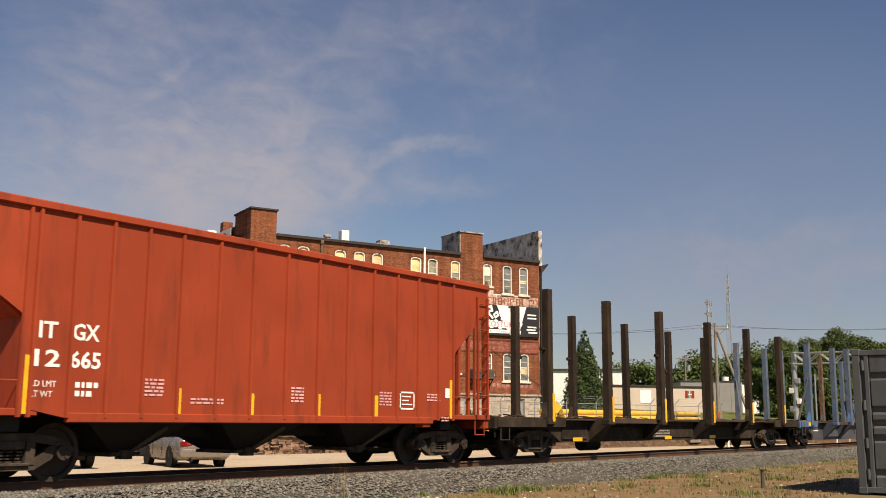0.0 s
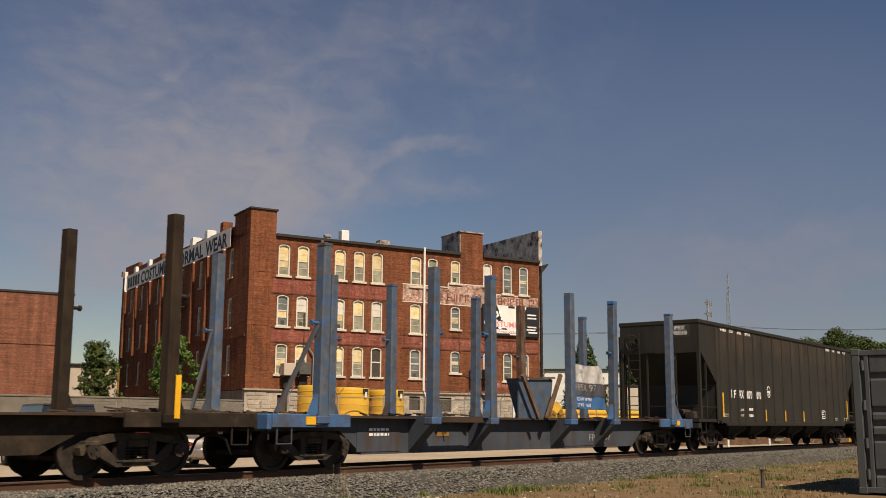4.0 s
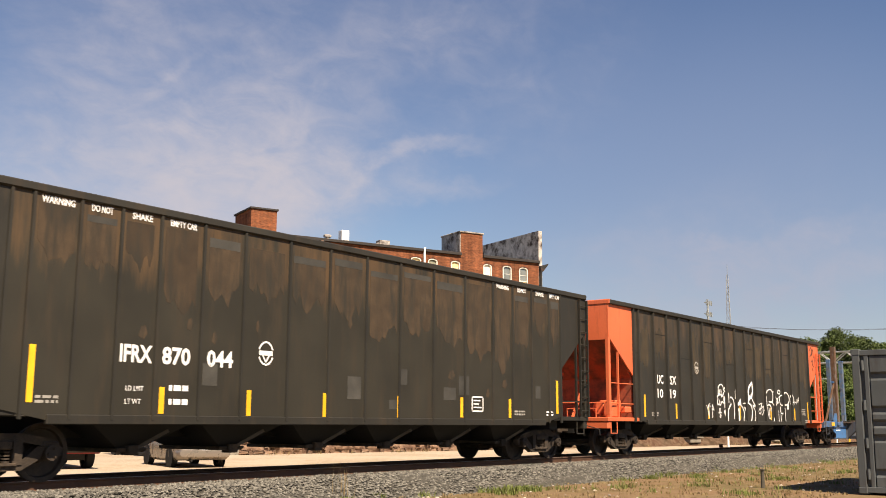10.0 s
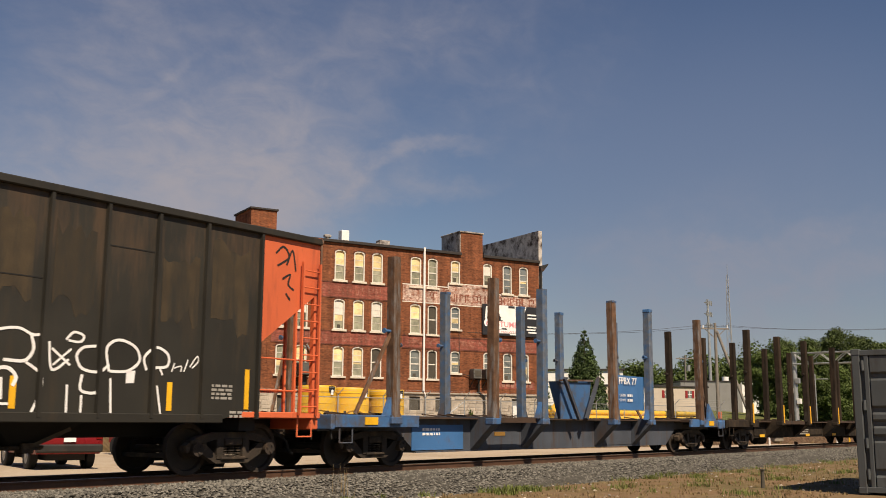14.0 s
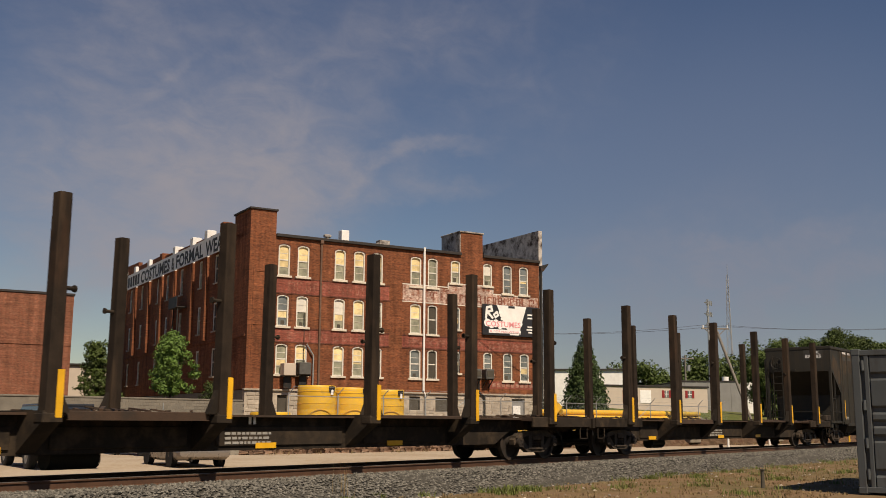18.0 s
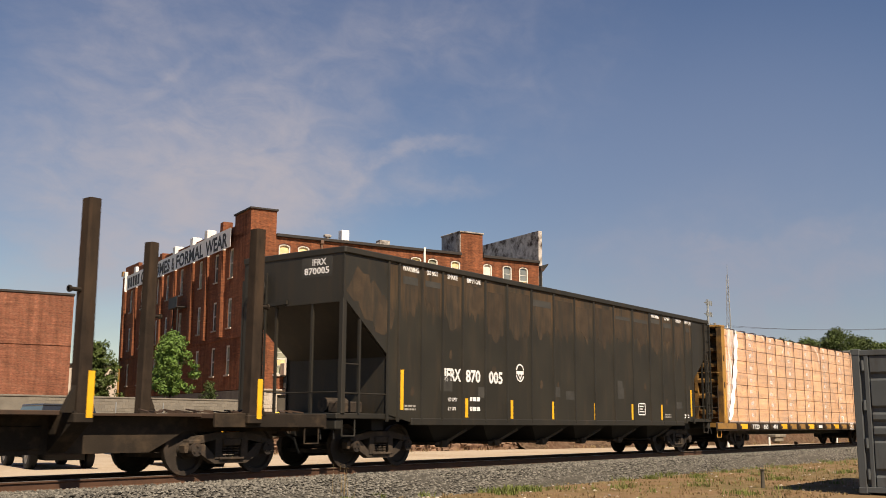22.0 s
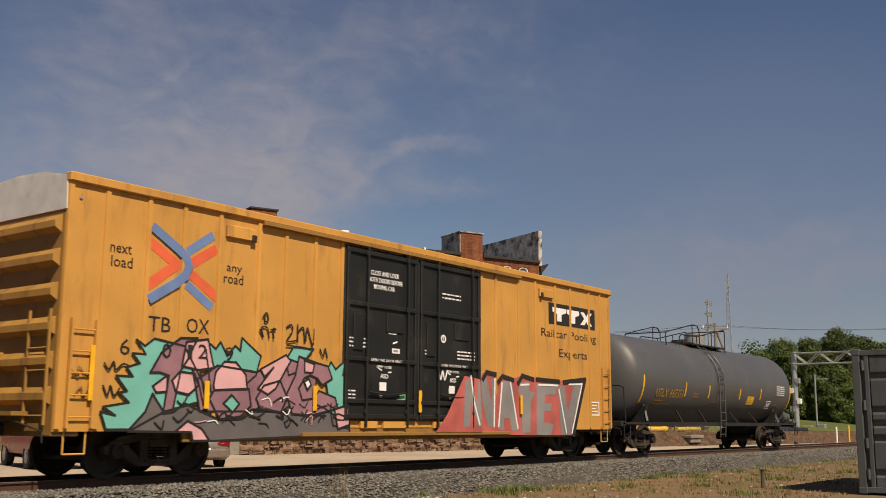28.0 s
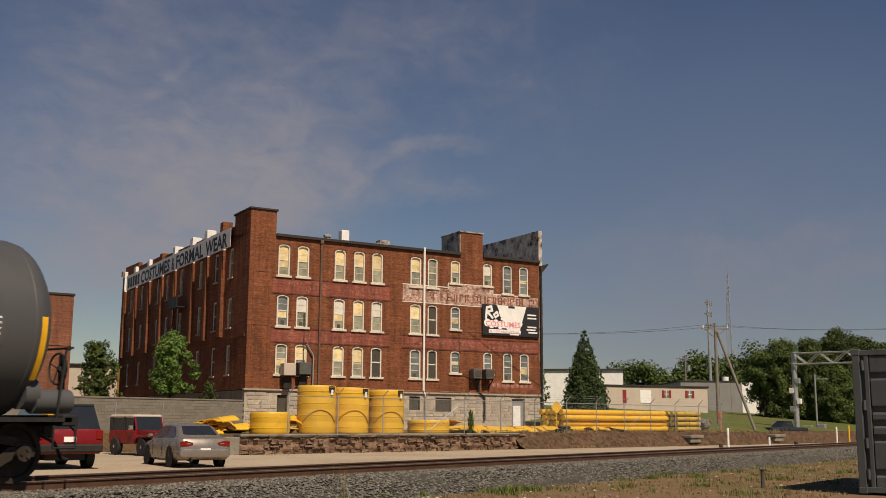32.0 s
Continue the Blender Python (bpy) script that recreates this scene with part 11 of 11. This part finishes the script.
    for k in range(24):
        z0, z1 = k * 3.0, (k + 1) * 3.0
        r0, r1 = 2.6 - 2.15 * z0 / 74, 2.6 - 2.15 * z1 / 74
        g = G()
        for i in range(3):
            a, b = 2.1 * i, 2.1 * (i + 1)
            g.cyl((r0 * math.cos(a), r0 * math.sin(a), z0), (r1 * math.cos(b), r1 * math.sin(b), z1), 0.09, 4)
        part("lattice", g, M_GALV, m)
    part("mast_tip", G().cyl((0, 0, 74), (0, 0, 79), 0.12, 6), M_GALV, m)
    for x, y, h in ((160.9, 70.7, 11.3), (180.3, 94.9, 10.8)):
        p = thing("utility_pole", pose(x, y, 1.0), "distant wooden utility pole with crossarms", "utility pole")
        part("pole", G().cyl((0, 0, 0), (0, 0, h), 0.2, 8, 0.14), M_POLE, p)
        part("crossarm", G().bar((-1.1, 1.1, h - 0.5), (1.1, -1.1, h - 0.5), 0.14, 0.16), M_POLE, p)
        part("transformer", G().cyl((0.4, -0.4, h - 2.6), (0.4, -0.4, h - 1.6), 0.3, 10), M_GALV, p)
    for z, q in ((9.7, 0.8), (9.7, -0.8)):
        w = G()
        a, b, c = Vector((60, 66, 10.6)), Vector((87.2 + q, 35.35 - q, z)), Vector((100, 2, 11.5))
        for s, e in ((a, b), (b, c)):
            pts = [s.lerp(e, i / 10) - Vector((0, 0, 1.4 * (1 - (2 * i / 10 - 1) ** 2))) for i in range(11)]
            w.tube([tuple(t) for t in pts], 0.014, 4)
        solid("overhead_wire", w, M_ROOF, "thin overhead wire between poles", "overhead wire", "overhead wires")
    # signal gantry over the track
    g = thing("signal_gantry", pose(96.4, 31.5, -0.2), "grey steel signal gantry with a lattice beam", "signal gantry")
    part("gantry_post", G().cyl((0, 0, 0), (0, 0, 7.9), 0.24, 12), M_GALV, g)
    part("gantry_post", G().cyl((0, -24, 0), (0, -24, 7.9), 0.24, 12), M_GALV, g)
    for x, z in ((-0.35, 7.75), (0.35, 7.75), (-0.35, 6.75), (0.35, 6.75)):
        part("beam_chord", G().cyl((x, 0, z), (x, -24, z), 0.07, 6), M_GALV, g)
    for i in range(20):
        for x in (-0.35, 0.35):
            y0, y1 = -i * 1.2, -(i + 1) * 1.2
            part("beam_brace", G().cyl((x, y0, 6.75 if i % 2 else 7.75), (x, y1, 7.75 if i % 2 else 6.75), 0.045, 5), M_GALV, g)
    for i, (z, y) in enumerate(((5.2, -0.3), (3.3, -0.35), (2.6, 0.3), (4.3, 0.3))):
        part("cabinet", G().box(-0.3, 0.1, y - 0.2, y + 0.2, z - 0.25, z + 0.25, 0.03), M_WHITE if i % 2 else M_GALV, g)
    part("sign_panel", G().box(-0.42, -0.38, -6.6, -5.9, 6.8, 7.6), M_LABELWHITE, g)
    p = thing("crossing_mast", pose(102.7, 31.6, -0.2), "slim crossing signal mast with side arms", "crossing signal")
    part("mast", G().cyl((0, 0, 0), (0, 0, 6.1), 0.09, 8), M_GALV, p)
    part("arm", G().cyl((0, 0, 5.6), (0.3, -1.2, 5.6), 0.05, 6), M_GALV, p)
    part("relay_box", G().box(-0.35, 0.35, -0.8, -0.1, 0, 1.2, 0.03), M_GALV, p)
    part("relay_box", G().box(-0.45, 0.3, 0.4, 1.3, 0, 1.1, 0.03), M_STEEL, p)
    for x, y, h in ((60.3, 23.9, 1.2), (70.5, 25.0, 0.55), (82.7, 24.0, 1.25), (84.6, 23.6, 1.4)):
        solid("marker_post", G().cyl((0, 0, 0), (0, 0, h), 0.07, 8).lathe([(0.065, 0), (0.04, 0.05), (0, 0.06)], (0, 0, h), "z", 8), M_WHITE if h != 1.4 else M_YELLOW, "white plastic marker post beside the track" if h != 1.4 else "yellow marker post beside the track", "marker post", "marker posts").matrix_basis = pose(x, y, LOW if x < 90 else -0.35)
    solid("lane_marker", G().box(-0.14, 0.14, -0.1, 0.1, 0, 0.5, 0.02).cyl((0, 0, -1.2), (0, 0, 0), 0.04, 6), M_ORANGE, "small orange marker on a post in the yard", "marker").matrix_basis = pose(75.5, 30.5, 1.4)
    for i in range(3):
        solid("concrete_barrier", G().prism([(-0.3, 0), (0.3, 0), (0.12, 0.3), (0.1, 0.8), (-0.1, 0.8), (-0.12, 0.3)], "x", 0, 2.0), M_CONCRETE, "pale concrete barrier block near the crossing", "barrier", "concrete barriers").matrix_basis = pose(91.5 + i * 2.2, 24.6 - i * 0.5, -0.35, 0, 0, -14)
    for x in (44.6, 54.8):
        solid("spike_keg", G().cyl((0, 0, 0), (0, 0, 0.28), 0.09, 8), M_RAIL, "small rusty keg standing in the ballast", "keg").matrix_basis = pose(x, YC + 1.75, -0.19)


def build_container():
    c = thing("steel_container", pose(23.1, 6.3, -0.47), "dark grey corrugated steel container standing on the verge", "container")
    W, H, L = 2.44, 3.05, 6.06
    for x in (0, L - 0.16):
        for y in (0, -W + 0.16):
            part("corner_post", G().box(x, x + 0.16, y - 0.16, y, 0.0, H, 0.012), M_CONTAINER, c)
            for z in (0, H - 0.12):
                part("corner_casting", G().box(x - 0.01, x + 0.17, y - 0.17, y + 0.01, z, z + 0.13, 0.012), M_CONTAINER, c)
    for z in (0.02, H - 0.13):
        part("end_rail", G().box(0.02, 0.1, -W + 0.16, -0.16, z, z + 0.12, 0.01), M_CONTAINER, c)
        part("side_rail", G().box(0.16, L - 0.16, -0.08, -0.02, z, z + 0.11, 0.01), M_CONTAINER, c)
        part("side_rail", G().box(0.16, L - 0.16, -W + 0.02, -W + 0.08, z, z + 0.11, 0.01), M_CONTAINER, c)
    part("end_panel", G().box(0.1, 0.14, -W + 0.16, -0.16, 0.1, H - 0.1), M_CONTAINER, c)
    for z0, z1 in ((0.12, 0.36), (0.50, 1.08), (1.22, 1.39), (1.53, 1.68), (1.82, 2.40), (2.54, 2.92)):
        part("panel_plate", G().prism([(0.1, z0 - 0.02), (0.045, z0 + 0.03), (0.045, z1 - 0.02), (0.1, z1 + 0.03)], "y", -W + 0.2, -0.36), M_CONTAINER, c)
    part("door_hinge_post", G().box(0.03, 0.1, -0.33, -0.24, 0.1, H - 0.12, 0.01), M_CONTAINER, c)
    for z in (0.3, 0.95, 1.75, 2.6):
        part("hinge", G().cyl((0.02, -0.21, z), (0.02, -0.21, z + 0.22), 0.035, 8), M_CONTAINER, c)
    for y in (-0.05, -W + 0.05):
        g = G()
        for k in range(20):
            x = 0.18 + k * 0.285
            g.prism([(x, y - 0.02), (x + 0.07, y + 0.02), (x + 0.14, y + 0.02), (x + 0.21, y - 0.02), (x + 0.285, y - 0.02), (x + 0.285, y - 0.03), (x, y - 0.03)], "z", 0.12, H - 0.12)
        part("side_panel", g, M_CONTAINER, c)
    part("roof", G().box(0.1, L - 0.1, -W + 0.05, -0.05, H - 0.06, H - 0.02), M_CONTAINER, c)
    part("floor", G().box(0.1, L - 0.1, -W + 0.05, -0.05, 0.08, 0.14), M_POLE, c)


# ---- trees ----
def leaf_mesh(name, clumps, n, size, mat, seed, flat=0.5):
    """Many small leaves on the outside of clumps (x, y, z, radius)."""
    r = np.random.RandomState(seed)
    cl = np.array(clumps, float)
    w = cl[:, 3] ** 2
    idx = r.choice(len(cl), n, p=w / w.sum())
    d = r.normal(size=(n, 3))
    d /= np.linalg.norm(d, axis=1)[:, None]
    rad = cl[idx, 3] * (0.3 + 0.85 * r.rand(n) ** 0.7)
    c = cl[idx, :3] + d * rad[:, None] * np.array([1, 1, 0.85])
    a = d + np.array([0, 0, 0.35]) + r.normal(scale=flat, size=(n, 3))
    a /= np.linalg.norm(a, axis=1)[:, None]
    t = np.cross(a, r.normal(size=(n, 3)))
    t /= np.linalg.norm(t, axis=1)[:, None]
    b = np.cross(a, t)
    s = size * r.uniform(0.6, 1.4, n)[:, None]
    v = np.stack([c - t * s, c + b * s * 0.6, c + t * s, c - b * s * 0.6], 1).reshape(-1, 3)
    f = np.arange(4 * n).reshape(-1, 4)
    me = bpy.data.meshes.new(name)
    me.from_pydata(v.tolist(), [], f.tolist())
    me.materials.append(mat)
    return me


def tree(m, h, spread, seed, mat, label, leaves=5000, size=0.16, trunk=0.18, low=0.3):
    rng = random.Random(seed)
    t = thing("tree", m, label, "tree")
    g = G().cyl((0, 0, -0.2), (0.05, 0, h * 0.45), trunk, 9, trunk * 0.7).cyl((0.05, 0, h * 0.44), (0.1, 0.1, h * 0.85), trunk * 0.7, 8, trunk * 0.2)
    clumps = []
    n = 210
    for i in range(n):
        a, k = rng.uniform(0, 6.28), (i + 0.5) / n
        z = h * (low + (0.95 - low) * k)
        lobe = 0.75 + 0.25 * math.sin(3 * a + seed) + 0.15 * math.sin(5 * a + 7 * k + seed)
        env = spread * lobe * (math.sin(math.pi * (0.16 + 0.76 * k)) ** 0.7)
        q = max(0.0, env * rng.random() ** 0.5 - spread * 0.08)
        clumps.append((q * math.cos(a), q * math.sin(a), z, spread * rng.uniform(0.07, 0.22)))
        if i % 18 == 0:
            part("limb", G().cyl((0.05, 0, z * 0.7), (q * math.cos(a) * 0.8, q * math.sin(a) * 0.8, z), trunk * 0.35, 6, trunk * 0.1), M_BARK, t)
    clumps.append((0, 0, h * 0.95 - spread * 0.2, spread * 0.3))
    part("trunk", g, M_BARK, t)
    part("crown", leaf_mesh("crown", clumps, leaves, size, mat, seed), mat, t)
    return t


def conifer(m, h, r, seed, label, leaves=36000):
    t = thing("conifer", m, label, "conifer tree")
    part("trunk", G().cyl((0, 0, -0.2), (0, 0, h * 0.95), 0.16, 8, 0.03), M_BARK, t)
    rng = random.Random(seed)
    clumps = []
    k = 0
    z = 0.5
    while z < h:
        f = 1 - z / h
        rr = r * (f ** 0.72) * rng.uniform(0.85, 1.1) + 0.05
        n = max(3, int(9 * f) + 2)
        for i in range(n):
            a = 6.28 * i / n + z * 2.1
            clumps.append((rr * 0.8 * math.cos(a), rr * 0.8 * math.sin(a), z - 0.12 * rr, max(0.16, rr * 0.46)))
        z += 0.3 + 0.2 * f
        k += 1
    part("crown", leaf_mesh("crown", clumps, leaves, 0.12, M_LEAFDARK, seed, 0.9), M_LEAFDARK, t)
    part("leader", G().cyl((0, 0, h * 0.93), (0, 0, h * 1.04), 0.03, 5, 0.01), M_LEAFDARK, t)


def build_trees():
    tree(pose(43.5, 55.6, YARD), 6.7, 1.85, 3, M_LEAFLIGHT, "young bright green broadleaf tree beside the warehouse", 16000, 0.075, 0.1, 0.36)
    tree(pose(46.6, 55.3, YARD), 3.4, 0.9, 8, M_LEAF, "thin green sapling behind the block wall", 2500, 0.06, 0.04, 0.2)
    tree(pose(65.3, 96.0, 1.0), 8.6, 2.9, 4, M_LEAF, "dark green broadleaf tree between two buildings", 9000, 0.14, 0.2, 0.1)
    tree(pose(60.8, 97.5, 1.0), 6.5, 2.2, 14, M_LEAF, "dark green broadleaf tree between two buildings", 6000, 0.14, 0.2, 0.05)
    tree(pose(92.5, 57.2, YARD), 6.5, 1.3, 5, M_LEAF, "small tree behind the warehouse corner", 1500, 0.14, 0.1, 0.35)
    conifer(pose(84.6, 47.2, YARD), 9.2, 2.2, 6, "dense dark green conifer in the yard")
    for i, (x, y, h, s) in enumerate(((130.6, 46.6, 9.8, 3.4), (131.5, 44.6, 11.4, 4.4), (134.0, 41.6, 11.6, 4.9), (135.9, 39.0, 12.9, 4.6), (138.2, 36.4, 12.0, 4.4), (134.6, 41.6, 7.0, 3.6), (133.6, 38.6, 7.6, 4.4), (140.5, 34.0, 11.0, 4.2))):
        tree(pose(x, y, 0.6), h, s, 40 + i, M_LEAF, "tall leafy green tree on the bank", 30000, 0.12, 0.25, 0.42 if i == 0 else 0.0)
    for i, (x, y, h) in enumerate(((176.0, 92.0, 7.5), (172.5, 94.5, 6.5))):
        conifer(pose(x, y, 1.5), h, 2.0, 60 + i, "distant dark conifer by the low building", 1500)
    # far woods
    rng = random.Random(77)
    clumps = []
    for i in range(300):
        k = i / 300
        x, y = 207 + 22 * k + rng.uniform(-3, 3), 105 - 27 * k + rng.uniform(-3, 3)
        z = rng.uniform(2.0, 16.5) * (0.62 + 0.3 * k + 0.14 * math.sin(k * 17))
        clumps.append((x, y, z + 1.5, rng.uniform(1.6, 2.8)))
    me = leaf_mesh("far_woods", clumps, 42000, 0.32, M_LEAF, 78)
    tagged(new("far_woods", me), "far line of green woods on the horizon", "woods", kind="stuff")
    clumps = [(rng.uniform(-250, 620), 260 + rng.uniform(-15, 15), rng.uniform(1.5, 8), rng.uniform(4, 6)) for _ in range(260)] + [(560 + rng.uniform(-15, 15), rng.uniform(-120, 260), rng.uniform(1.5, 9), rng.uniform(4, 6)) for _ in range(120)]
    me = leaf_mesh("horizon_woods", clumps, 12000, 1.2, M_LEAF, 79)
    tagged(new("horizon_woods", me), "distant belt of trees on the horizon", "woods", kind="stuff")

build_ground()
build_track()
build_verge()
build_warehouse()
build_train()
build_yard_things()
build_fence()
build_vehicles()
build_far()
build_container()
build_trees()
build_stone_wall()


# ---- movement ----
def travel(t):
    """How far the train has come along the track since 16 s."""
    u = t - 16.0
    return 8.4724 * u + 0.016741 * u * u - 0.0001308 * u ** 3


def motions():
    times = [float(i) for i in range(33)]
    for car, x in CARS:
        walk(car, [(t, pose(x - travel(t), YC, 0.0)) for t in times])
    # every wheelset turns as the train rolls
    first = {}
    n = 480
    for ob, x, z in WHEELSETS:
        if (x, z) not in first:
            walk(ob, [(32.0 * i / n, pose(x, 0.0, z, 0, -math.degrees(travel(32.0 * i / n) / WHEEL_R), 0)) for i in range(n + 1)])
            first[x, z] = ob.animation_data
        else:
            ob.rotation_mode = "QUATERNION"
            keys = ob.animation_data_create()
            keys.action = first[x, z].action
            keys.action_slot = first[x, z].action_slot


motions()
